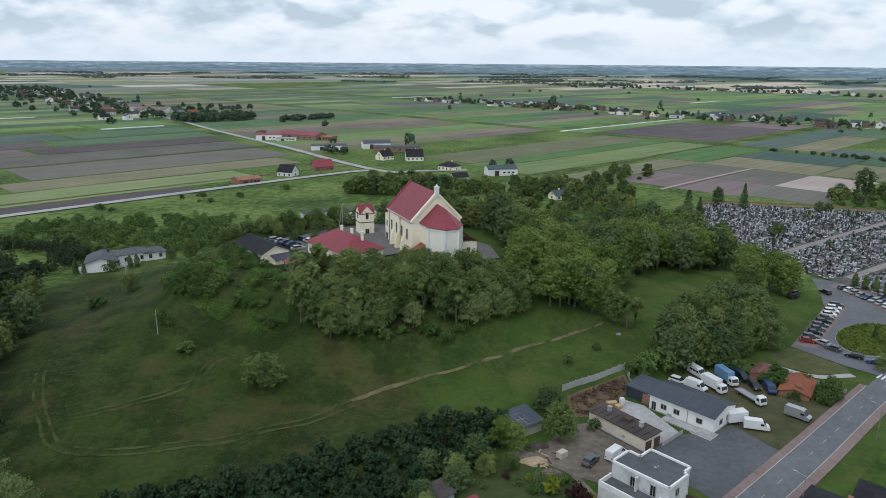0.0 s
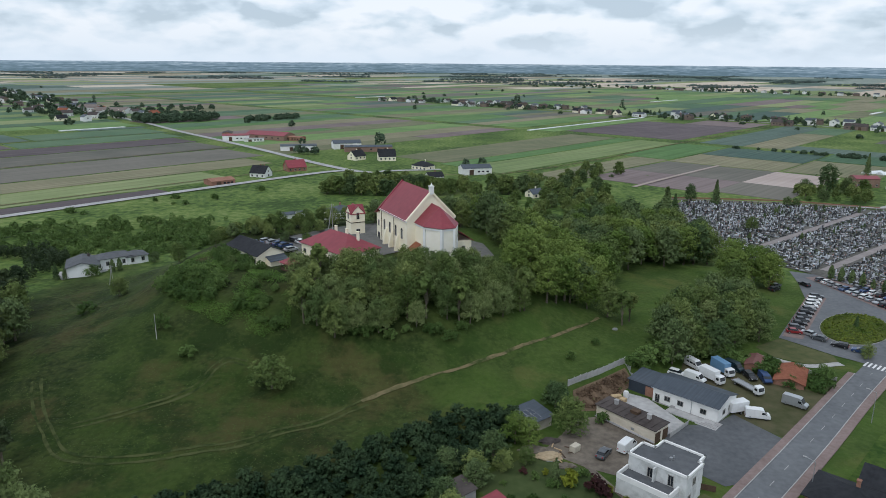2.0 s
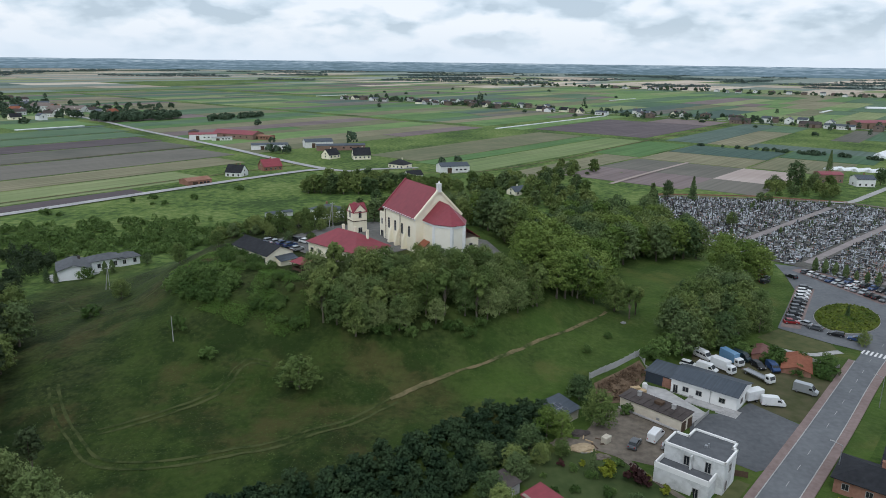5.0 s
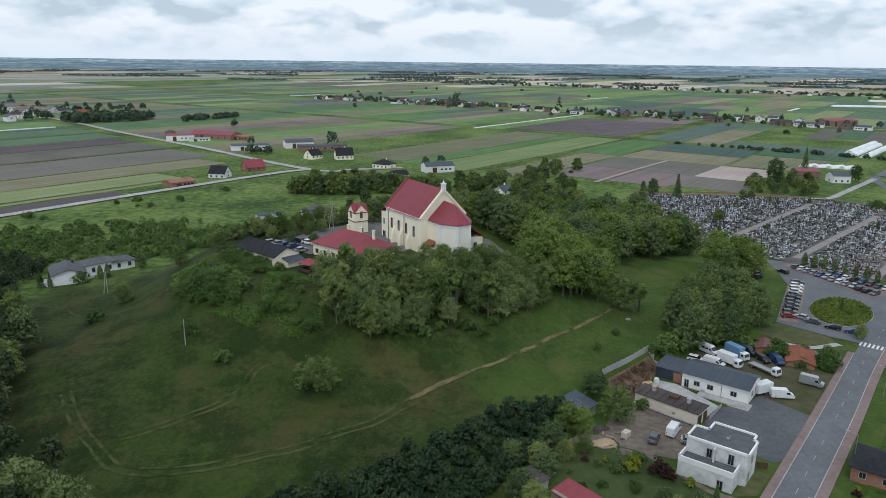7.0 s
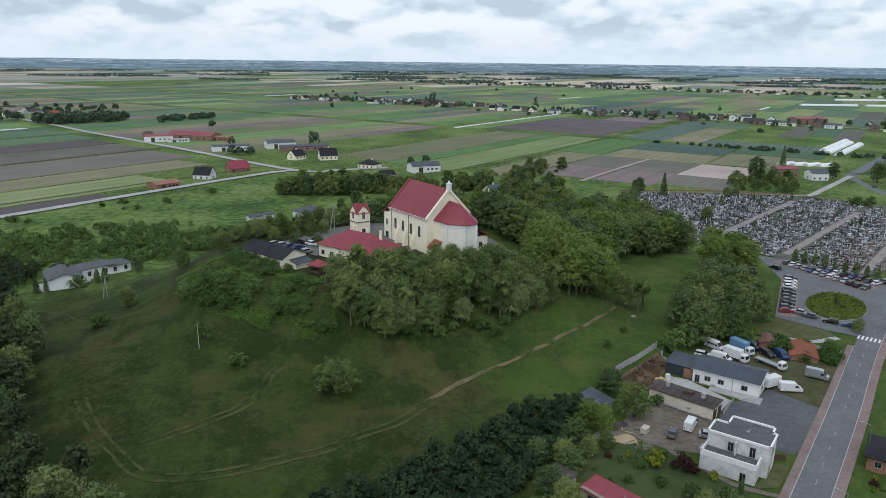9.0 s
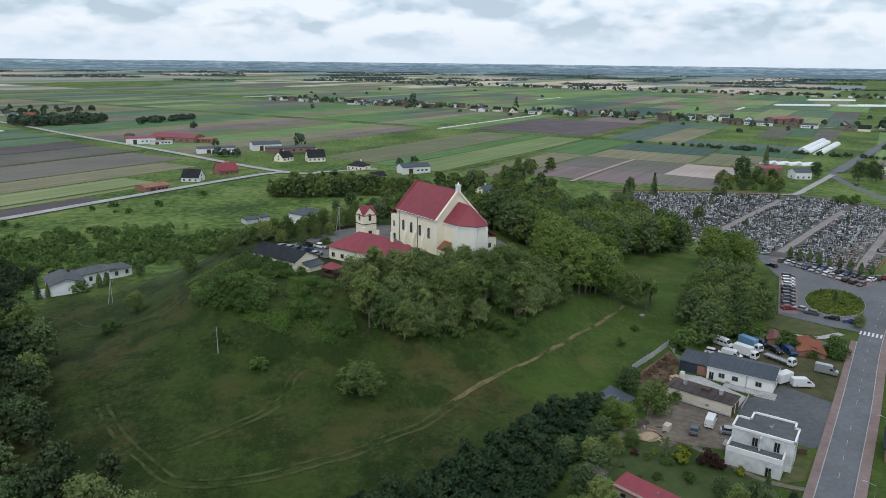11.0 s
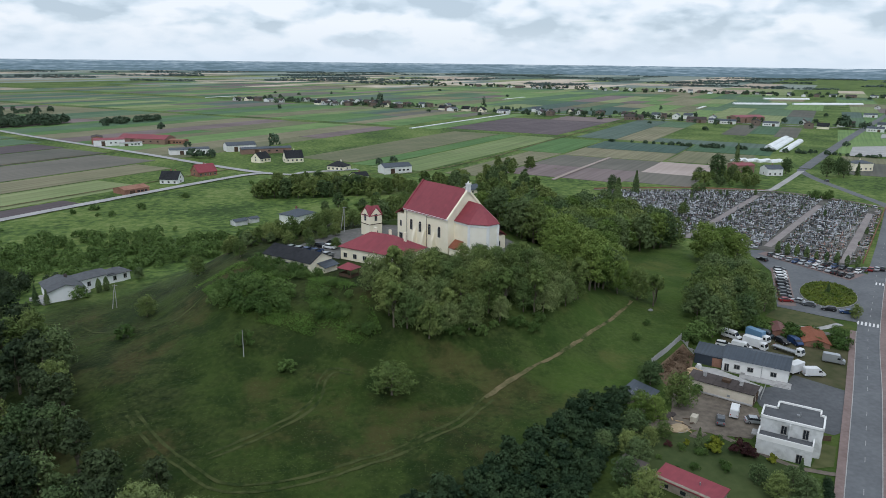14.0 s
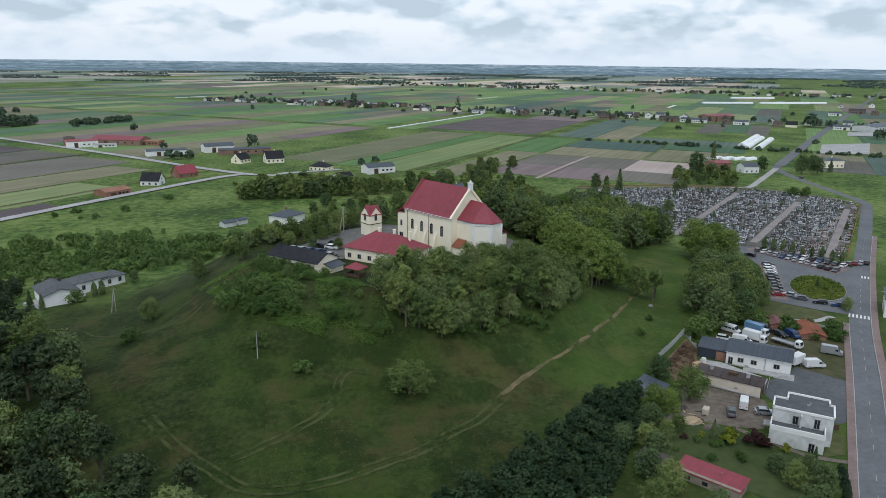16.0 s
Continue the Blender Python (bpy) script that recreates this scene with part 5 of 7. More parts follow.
def workshop():
    b = thing("workshop", 53.6, 135.6, 1.2, -47, "white single-storey workshop with a slate-blue sheet roof", "workshop")
    L, W, h = 14.6, 9.2, 3.5
    bm = gable_walls(bmesh.new(), L, W, h, 1.3)
    part("wall", bm, WHITE, b)
    part("roof", gable_roof(bmesh.new(), L, W, h, 1.3, 0.35, 0.3, 0.14), SLATE, b, "slate-blue sheet-metal roof")
    part("plinth", boxed(0, 0, -0.3, L + 0.1, W + 0.1, 0.55), CONCRETE, b)
    bm = bmesh.new()
    slab(bm, [(-L / 2 - 0.3, -W / 2 - 0.4, h - 0.06), (L / 2 + 0.3, -W / 2 - 0.4, h - 0.06), (L / 2 + 0.3, -W / 2 - 0.55, h + 0.02), (-L / 2 - 0.3, -W / 2 - 0.55, h + 0.02)], 0.1)
    part("gutter", bm, METAL, b)
    for x in (-3.9, -0.9, 4.2):
        window(b, x, -W / 2 - 0.02, 1.1, 1.3, 1.2, -90)
    window(b, -6.2, -W / 2 - 0.02, 0.1, 1.0, 2.0, -90, "door")
    for y in (-1.6, 1.4):
        window(b, L / 2 + 0.02, y, 1.1, 1.1, 1.2, 0)
    part("downpipe", cyl(bmesh.new(), 1.6, -W / 2 - 0.1, 0, 0.07, 0.07, h, 6), METAL, b)
    part("air_conditioner", boxed(-2.4, -W / 2 - 0.3, 0.1, 0.9, 0.4, 0.6, bevel=0.03), KERB, b)
    a = part("annex", boxed(-L / 2 - 3.4, -0.2, -0.3, 6.6, 6.2, 3.1), mat("navy_sheet_wall", (0.02, 0.028, 0.042), (0.04, 0.052, 0.07), 1.0, 0.6, 0.1), b, "navy sheet-clad annex")
    bm = bmesh.new()
    slab(bm, [(-L / 2 - 7.0, -3.6, 2.75), (-L / 2 - 0.1, -3.6, 2.75), (-L / 2 - 0.1, 3.2, 3.4), (-L / 2 - 7.0, 3.2, 3.4)], 0.12)
    part("roof", bm, SLATE, a)
    part("door", boxed(-L / 2 - 1.4, -3.33, 0, 2.2, 0.1, 2.3), BRICK, a, "rust-brown gate")
    # concrete landing and steps at the front corner
    part("landing", boxed(1.0, -W / 2 - 1.4, -0.2, 8.0, 2.4, 0.42), CONCRETE, b)
    for k in range(4):
        part("stair", boxed(L / 2 - 1.2 + k * 0.1, -W / 2 - 1.2, -0.2, 4.4 - 0.8 * k, 3.6 - 0.7 * k, 0.3 + 0.17 * k), CONCRETE, b)


workshop()


def old_garage():
    b = thing("garage_row", 36.9, 126.8, 1.1, -53, "old cream plastered garage row with a felt roof", "garage")
    L, W, h = 14.2, 4.5, 3.2
    part("wall", boxed(0, 0, -0.3, L, W, h + 0.1), mat("old_cream_plaster", (0.54, 0.48, 0.38), (0.74, 0.68, 0.57), 0.7, 0.9, 0.4), b)
    bm = bmesh.new()
    slab(bm, [(-L / 2 - 0.3, -W / 2 - 0.3, h - 0.1), (L / 2 + 0.3, -W / 2 - 0.3, h - 0.1), (L / 2 + 0.3, W / 2 + 0.2, h + 0.2), (-L / 2 - 0.3, W / 2 + 0.2, h + 0.2)], 0.16)
    part("roof", bm, FELT, b, "rusty brown patched felt roof")
    for k in range(9):
        part("roof_batten", boxed(-L / 2 + 0.8 + k * 1.55, 0, h + 0.08, 0.1, W, 0.09), FELT, b)
    for x, w in ((-4.2, 0.7), (3.8, 0.7)):
        bm = boxed(x, 0.6, h - 0.2, w, w, 1.3)
        box(bm, x, 0.6, h + 1.0, w + 0.15, w + 0.15, 0.12)
        part("chimney", bm, CONCRETE, b)
    part("roof_hatch", boxed(0.6, 0.5, h, 1.8, 1.4, 0.7, bevel=0.05), DARKWOOD, b)
    for k, x in enumerate((-1.2, 1.4)):
        part("gate", boxed(L / 2 + 0.04, x, 0, 0.1, 1.7, 2.3), DARKWOOD, b)
    part("vent", boxed(2.0, -W / 2 - 0.03, 1.0, 0.7, 0.1, 0.5), METAL, b)
    bm = bmesh.new()
    slab(bm, [(-L / 2 - 0.2, -W / 2 - 0.05, 0.7), (L / 2, -W / 2 - 0.05, 0.7), (L / 2, -W / 2 - 0.25, 0.4), (-L / 2 - 0.2, -W / 2 - 0.25, 0.4)], 0.1)
    part("plinth", bm, CONCRETE, b)


old_garage()


def villa():
    b = thing("villa", 36.6, 105.3, 1.2, -47, "unfinished grey-white cubic villa with flat felt roofs", "villa")
    pl = [(-5.6, -3.9), (5.2, -3.9), (5.2, 2.0), (4.4, 2.0), (4.4, 4.3), (-3.2, 4.3), (-3.2, 1.0), (-5.6, 1.0)]
    H = 6.3

    def ring(pts, z0, z1, t):
        bm = bmesh.new()
        k = len(pts)
        for i in range(k):
            (x0, y0), (x1, y1) = pts[i], pts[(i + 1) % k]
            l = math.hypot(x1 - x0, y1 - y0)
            box(bm, (x0 + x1) / 2, (y0 + y1) / 2, z0, l + t, t, z1 - z0, math.degrees(math.atan2(y1 - y0, x1 - x0)))
        return bm
    part("wall", prism(bmesh.new(), pl, -0.3, H - 0.3), GREYWALL, b)
    part("roof", prism(bmesh.new(), [(x * 0.97, y * 0.97) for x, y in pl], H - 0.4, H - 0.22), YARD, b, "dark grey felt flat roof")
    part("parapet", ring(pl, H - 0.32, H + 0.12, 0.32), WHITE, b, "white parapet coping")
    lo = [(-5.7, -7.6), (4.0, -7.6), (4.0, -4.0), (-5.7, -4.0)]
    a = part("lower_wing", prism(bmesh.new(), lo, -0.3, 3.1), GREYWALL, b)
    part("roof", prism(bmesh.new(), [(x * 0.98, y * 0.99) for x, y in lo], 3.05, 3.2), YARD, a)
    bm = bmesh.new()
    for cx, cy, lx, ly in ((-0.85, -7.5, 9.7, 0.25), (-5.6, -5.8, 0.25, 3.6), (3.9, -5.8, 0.25, 3.6)):
        box(bm, cx, cy, 3.0, lx, ly, 1.0)
    part("parapet", bm, WHITE, a)
    part("buttress", boxed(-0.4, -4.4, 3.2, 0.3, 0.9, 2.6), GREYWALL, b)
    window(b, -1.4, -3.92, 3.3, 1.0, 1.9, -90, "terrace_door")
    window(b, 2.4, -3.92, 3.3, 1.0, 2.1, -90, "terrace_door")
    window(b, 5.22, -1.2, 3.6, 1.0, 1.5, 0)
    window(b, 5.22, -2.6, 0.4, 0.9, 2.0, 0)
    window(a, 1.9, -7.63, -0.1, 1.0, 2.0, -90, "door")
    window(b, -5.62, -1.5, 3.6, 1.1, 1.2, 180)
    bm = boxed(0.6, -0.5, H - 0.3, 0.5, 0.5, 0.5)
    cyl(bm, 0.9, -0.2, H - 0.25, 0.18, 0.12, 0.8, 8)
    part("roof_vent", bm, METAL, b)
    part("balcony", boxed(-6.3, -2.6, 1.6, 1.4, 2.2, 0.25), CONCRETE, b)


villa()


def lean_shed():
    b = thing("shed", 16.1, 127.8, gz(17, 126) - 0.1, 35, "grey-roofed shed with solar panels", "shed")
    part("wall", boxed(0, 0, -1.0, 7.4, 5.2, 3.6), mat("shed_block_wall", (0.30, 0.27, 0.22), (0.46, 0.43, 0.37), 1.0, 0.9, 0.5), b)
    bm = bmesh.new()
    q = [(-4.1, -3.1, 2.6), (4.1, -3.1, 2.6), (4.1, 3.1, 3.6), (-4.1, 3.1, 3.6)]
    slab(bm, q, 0.12)
    part("roof", bm, SLATE, b)
    panel = mat("solar_glass", (0.016, 0.022, 0.035), (0.03, 0.04, 0.06), 1.0, 0.15, 0.0)
    for i in range(4):
        for j in range(2):
            x, y = -3.5 + i * 1.12, -2.6 + j * 1.9
            f = lambda yy: 2.6 + (yy + 3.1) / 6.2 + 0.05
            bm = bmesh.new()
            slab(bm, [(x, y, f(y)), (x + 1.05, y, f(y)), (x + 1.05, y + 1.75, f(y + 1.75)), (x, y + 1.75, f(y + 1.75))], 0.05)
            part("solar_panel", bm, METAL, b)
            bm = bmesh.new()
            slab(bm, [(x + 0.05, y + 0.05, f(y + 0.05) + 0.012), (x + 1.0, y + 0.05, f(y + 0.05) + 0.012), (x + 1.0, y + 1.7, f(y + 1.7) + 0.012), (x + 0.05, y + 1.7, f(y + 1.7) + 0.012)], 0.02)
            part("solar_glass", bm, panel, b)
    part("opening", boxed(3.72, 0.4, -0.6, 0.1, 2.6, 2.5), DARKWOOD, b, "dark open doorway")


lean_shed()


def red_shed():
    b = thing("long_shed", 6.9, 96.2, 0.9, -60, "low shed with a bright red sheet roof in a garden", "shed")
    part("wall", boxed(0, 0, -0.5, 11.2, 4.3, 2.6), mat("weathered_boards", (0.20, 0.17, 0.13), (0.34, 0.30, 0.25), 2.0, 0.9, 0.4), b)
    bm = bmesh.new()
    slab(bm, [(-5.9, -2.3, 2.0), (5.9, -2.3, 2.0), (5.9, 2.5, 2.6), (-5.9, 2.5, 2.6)], 0.12)
    part("roof", bm, REDROOF, b)
    part("roof_vent", cyl(bmesh.new(), 1.5, 0.4, 2.2, 0.12, 0.12, 0.7, 8), METAL, b)
    for k in range(3):
        part("window", boxed(-3.5 + 3.2 * k, -2.17, 0.7, 1.0, 0.08, 0.7), GLASS, b)
    g = thing("small_shed", 0.2, 104.2, gz(0, 104), -60, "small grey garden shed beside the red-roofed one", "shed")
    part("wall", boxed(0, 0, -0.4, 4.5, 3, 2.2), CONCRETE, g)
    bm = bmesh.new()
    slab(bm, [(-2.5, -1.8, 1.9), (2.5, -1.8, 1.9), (2.5, 1.8, 2.3), (-2.5, 1.8, 2.3)], 0.1)
    part("roof", bm, FELT, g)


red_shed()
house("ruined_shed", 82.0, 147.6, 57, 10.2, 6.4, 1.2, 1.0, BRICK, TILE, "old brick shed with an orange tiled roof and ivy", False, 0, 0.3, 1.2, False)
house("ruined_shed", 76.4, 154.4, 55, 7.0, 3.4, 1.8, 0.6, BRICK, mat("rusty_sheet", (0.09, 0.03, 0.025), (0.20, 0.085, 0.07), 1.5, 0.7, 0.3), "old shed with a rusty dark red sheet roof", False, 0, 0.2, 1.2, False)
house("street_house", 64.5, 97.5, -46, 11, 9, 3.0, 2.0, BRICK, DARKROOF, "brown house with a dark roof across the street", True, 1, 0.6, 1.2)
house("street_house", 74, 100, -46, 9, 8, 3.0, 2.4, WHITE, DARKROOF, "white house with a dark roof across the street", False, 1, 0.5, 1.2)
house("corner_house", 122, 152, 41, 14, 9, 5.6, 2.2, WHITE, SLATE, "white two-storey building with a pale green strip at the crossing", True, 1, 0.5, 1.2)


def fence(name, pts, h, spacing, material, label, post=0.12, panel=True, thick=0.06):
    """A fence along a line: posts and a panel in each bay."""
    b = thing(name, 0, 0, 0, 0, label, "fence")
    for (x0, y0), (x1, y1) in zip(pts, pts[1:]):
        l = math.hypot(x1 - x0, y1 - y0)
        n = max(1, round(l / spacing))
        t = math.degrees(math.atan2(y1 - y0, x1 - x0))
        for i in range(n):
            a, c = i / n, (i + 1) / n
            px, py, qx, qy = x0 + (x1 - x0) * a, y0 + (y1 - y0) * a, x0 + (x1 - x0) * c, y0 + (y1 - y0) * c
            part("post", boxed(px, py, gz(px, py) - 0.3, post, post, h + 0.4, t), material, b)
            if panel:
                z = min(gz(px, py), gz(qx, qy))
                part("panel", boxed((px + qx) / 2, (py + qy) / 2, z + 0.05 - 0.3, l / n - post, thick, h + 0.2, t), material, b)
    return b


fence("concrete_fence", [(26.6, 139.6), (43.0, 151.6), (44.4, 147.4)], 1.5, 2.1, KERB, "pale concrete panel fence above the earth bank", 0.18)
fence("brick_fence", [(160.5, 205.5), (262, 287.5)], 1.4, 5.0, BRICK, "orange brick cemetery fence along the street", 0.35, thick=0.15)
fence("brick_fence", [(138, 375.5), (150, 374.5), (198, 366), (238, 346)], 0.7, 6.0, BRICK, "orange brick cemetery wall along the field", 0.35, thick=0.2)
fence("mesh_fence", [(43.4, 122.0), (49.2, 127.2)], 1.0, 1.2, KERB, "low fence with pale panels at the courtyard", 0.08)
fence("yard_fence", [(42.4, 104.7), (44.8, 103.6)], 1.2, 1.0, DARKWOOD, "dark slatted fence beside the villa", 0.06)
fence("yard_wall", [(92.5, 146.3), (88.3, 150.6), (80.5, 160.5)], 0.9, 3.0, CONCRETE, "low concrete yard wall", 0.2, thick=0.15)

ribbon("back_lane", [(83.5, 159.5), (87, 156.4), (91, 154.4), (96, 155.0), (99.5, 155.6)], 2.0, CONCRETE, 0.12, "pale trodden lane behind the old sheds", "path", 1.5, 0.3)
sheet("worn_verge", [(92.5, 172.5), (100.3, 160.6), (99.5, 156.8), (91, 155.6), (84.5, 160.5), (83, 167)], mat("dry_verge_grass", (0.040, 0.062, 0.018), (0.120, 0.115, 0.055), 0.4, 0.95, 0.6), 0.09, "worn dry grass between the sheds and the car park", "ground", 3)
ribbon("garden_path", [(24, 113), (26.2, 107.5), (28.6, 102), (31.6, 97), (36.5, 93.6)], 1.3, DIRT, 0.12, "bare earth path from the yard to the street", "path", 1.5, 0.4)
bp = []
bank = inside_poly([(28, 138.6), (42, 149.2), (43.6, 147), (40.4, 143.4), (33.8, 134.6), (28, 134.6)])
while len(bp) < 1700:
    x, y = random.uniform(27, 44), random.uniform(134, 150)
    if bank(x, y):
        bp.append((x, y, gz(x, y) + random.uniform(0.1, 0.35)))
v, f = leaf_cards(np.array(bp), np.tile([0.0, 0.0, 1.0], (1700, 1)), 0.28)
tagged(meshed("brushwood", v, f, leaf_mat("dry_brushwood", (0.085, 0.055, 0.034), (0.21, 0.145, 0.095), 0.2)), "dry brown brushwood spread over the earth bank", "brushwood", kind="stuff")

iv = []
while len(iv) < 2200:
    x, y = random.uniform(73, 86), random.uniform(148, 161)
    u, w = (x - 79.2) * 0.55 + (y - 154.6) * 0.83, (x - 79.2) * 0.83 - (y - 154.6) * 0.55
    if (u / 5.5) ** 2 + (w / 3.6) ** 2 < 1 and abs(w + 2.4) + abs(u) * 0.3 > 1.2:
        iv.append((x, y, gz(x, y) + random.uniform(0.2, 1.9) * (1.15 - (u / 5.5) ** 2)))
v, f = leaf_cards(np.array(iv), np.tile([0.0, -0.3, 1.0], (len(iv), 1)), 0.24)
tagged(meshed("ivy", v, f, leaf_mat("ivy_leaves", (0.030, 0.066, 0.014), (0.075, 0.130, 0.030), 0.1)), "thick green ivy grown over the old sheds", "ivy", kind="stuff")

# meadow tracks worn into the grass
ribbon("dirt_path", [(-18.5, 131.2), (-11, 135.8), (-2.7, 140.9), (5.4, 145.3), (16.7, 153.3), (27.2, 161.2), (37, 170.2), (43.3, 176.4)], 1.0, TRACK, 0.13, "bare earth path along the foot of the wood", "path", 1.2, 0.7)
PATHG = mat("worn_meadow", (0.022, 0.038, 0.009), (0.068, 0.078, 0.028), 0.45, 0.95, 0.5, 0.4, span=(0.40, 0.55))
for d in (-0.9, 0.9):
    ribbon("wheel_track", offset_line([(-88, 140), (-83, 130), (-77, 121.5), (-71.5, 115.0), (-63.5, 112.9), (-50, 114.6), (-40.4, 117.6), (-30.8, 122.1), (-24.8, 125.6), (-17.6, 131.2)], d), 0.6, PATHG, 0.09, "faint wheel track through the meadow", "path", 1.2, 0.9)
    ribbon("wheel_track", offset_line([(-73.6, 123.1), (-68.5, 125.4), (-62.5, 127.9), (-56.0, 132.4), (-52.5, 137.0), (-51.2, 141.2), (-48.5, 144.2), (-44.5, 143.2)], d * 0.8), 0.55, PATHG, 0.09, "faint wheel track through the meadow", "path", 1.2, 0.9)
ribbon("foot_path", [(-118, 205), (-109.7, 199.5), (-99.7, 187.0), (-92.7, 181.5), (-84.6, 177.2), (-81.1, 177.8), (-75.3, 182.7), (-72, 192)], 0.6, PATHG, 0.09, "narrow trodden path over the hill shoulder", "path", 1.2, 0.6)
sheet("church_yard", [(-52, 208), (-40, 193), (-30, 200), (-18, 190), (-10, 196), (2, 183), (16, 192), (14, 204), (-2, 222), (-20, 232), (-34, 226)], mat("church_paving", (0.10, 0.10, 0.095), (0.18, 0.175, 0.165), 0.8, 0.9, 0.3), 0.22, "grey paved yard round the church", "yard", 5)


# ---- vehicles ----
def paint(name, c, metal=0.2):
    return mat("car_paint_" + name, tuple(v * 0.85 for v in c), c, 2.0, 0.28, 0.0, metal=metal)


PAINTS = {"white": paint("white", (0.72, 0.73, 0.73), 0), "silver": paint("silver", (0.42, 0.44, 0.46), 0.5), "grey": paint("grey", (0.12, 0.13, 0.14), 0.4), "black": paint("black", (0.016, 0.017, 0.02), 0.2),
          "red": paint("red", (0.26, 0.02, 0.022), 0.1), "blue": paint("blue", (0.025, 0.06, 0.16), 0.2), "teal": paint("teal", (0.012, 0.03, 0.04), 0.2), "lightblue": paint("light_blue", (0.14, 0.27, 0.42), 0)}
LAMP = mat("lamp_glass", (0.6, 0.6, 0.58), (0.8, 0.8, 0.78), 3.0, 0.1, 0.0)
TAIL = mat("tail_lamp_red", (0.3, 0.01, 0.01), (0.4, 0.02, 0.02), 3.0, 0.2, 0.0)


def extrude_profile(pts, width, taper=None):
    """A side profile in x, z given breadth along y; taper(z) narrows it with height."""
    bm = bmesh.new()
    k = taper or (lambda z: 1.0)
    a = [bm.verts.new((x, -width / 2 * k(z), z)) for x, z in pts]
    b = [bm.verts.new((x, width / 2 * k(z), z)) for x, z in pts]
    bm.faces.new(a[::-1])
    bm.faces.new(b)
    n = len(pts)
    for i in range(n):
        j = (i + 1) % n
        bm.faces.new((a[i], a[j], b[j], b[i]))
    bmesh.ops.recalc_face_normals(bm, faces=bm.faces)
    return bm


def wheels(b, xs, half, r=0.33):
    for x in xs:
        for s in (-1, 1):
            bm = bmesh.new()
            cyl(bm, 0, 0, -0.11, r, r, 0.22, 14)
            bmesh.ops.rotate(bm, verts=bm.verts, matrix=Matrix.Rotation(radians(90), 3, "X"))
            bmesh.ops.translate(bm, verts=bm.verts, vec=(x, s * half, r))
            w = part("wheel", bm, RUBBER, b)
            bm = bmesh.new()
            cyl(bm, 0, 0, -0.01, r * 0.6, r * 0.6, 0.03, 10)
            bmesh.ops.rotate(bm, verts=bm.verts, matrix=Matrix.Rotation(radians(90), 3, "X"))
            bmesh.ops.translate(bm, verts=bm.verts, vec=(x, s * (half + 0.115), r))
            part("rim", bm, METAL, w)


def lamps(b, front, rear, half, z):
    for s in (-1, 1):
        part("headlight", boxed(front, s * half, z, 0.1, 0.34, 0.16, bevel=0.02), LAMP, b)
        part("tail_light", boxed(rear, s * half, z + 0.05, 0.08, 0.24, 0.24, bevel=0.02), TAIL, b)


def car(colour, estate=False):
    b = thing("car", 0, -900, -500, 0, colour + (" estate car" if estate else " hatchback car") + " parked on the paving", "car", "parked cars")
    p = PAINTS[colour]
    body = [(-2.1, 0.28), (2.05, 0.28), (2.12, 0.55), (2.0, 0.76), (1.05, 0.92), (-1.95, 0.95), (-2.12, 0.62)]
    part("body", extrude_profile(body, 1.74, lambda z: 1.0 if z < 0.7 else 0.96), p, b)
    rear = -2.0 if estate else -1.75
    cab = [(1.05, 0.9), (0.3, 1.36), (-1.2 if not estate else -1.7, 1.38), (rear, 0.92)]
    part("glasshouse", extrude_profile(cab, 1.58, lambda z: 1.0 - 0.28 * max(0, z - 0.9)), GLASS, b, "dark car windows")
    top = [(0.36, 1.35), (0.25, 1.42), (-1.15 if not estate else -1.65, 1.44), (-1.3 if not estate else -1.8, 1.36)]
    part("roof", extrude_profile(top, 1.40), p, b)
    wheels(b, (-1.32, 1.32), 0.79)
    lamps(b, 2.06, -2.09, 0.62, 0.58)
    return b


def van(colour, label, L=5.4, h=2.35, windows=False):
    b = thing("van", 0, -900, -500, 0, label, "van", "parked vans")
    f = L / 2
    p = PAINTS[colour]
    prof = [(-f, 0.35), (f, 0.35), (f + 0.05, 0.85), (f - 0.15, 1.1), (f - 0.75, 1.28), (f - 1.45, h - 0.18), (f - 1.85, h), (-f + 0.15, h), (-f, h - 0.2)]
    part("body", extrude_profile(prof, 1.95, lambda z: 1.0 if z < 1.3 else 1.0 - 0.09 * (z - 1.3)), p, b)
    part("windscreen", extrude_profile([(f - 0.74, 1.32), (f - 0.70, 1.32), (f - 1.36, h - 0.24), (f - 1.42, h - 0.26)], 1.66), GLASS, b)
    for s in (-1, 1):
        part("side_window", boxed(f - 1.6, s * 0.955, 1.3, 0.75, 0.05, 0.5), GLASS, b)
        if windows:
            for k in range(2):
                part("side_window", boxed(f - 2.7 - 1.2 * k, s * 0.955, 1.3, 1.0, 0.05, 0.5), GLASS, b)
        part("mirror", boxed(f - 1.1, s * 1.08, 1.25, 0.1, 0.2, 0.3), RUBBER, b)
    wheels(b, (-f + 1.0, f - 0.95), 0.86, 0.35)
    lamps(b, f - 0.05, -f + 0.02, 0.72, 0.75)
    part("bumper", boxed(f + 0.02, 0, 0.35, 0.16, 1.8, 0.3, bevel=0.04), RUBBER, b)
    return b


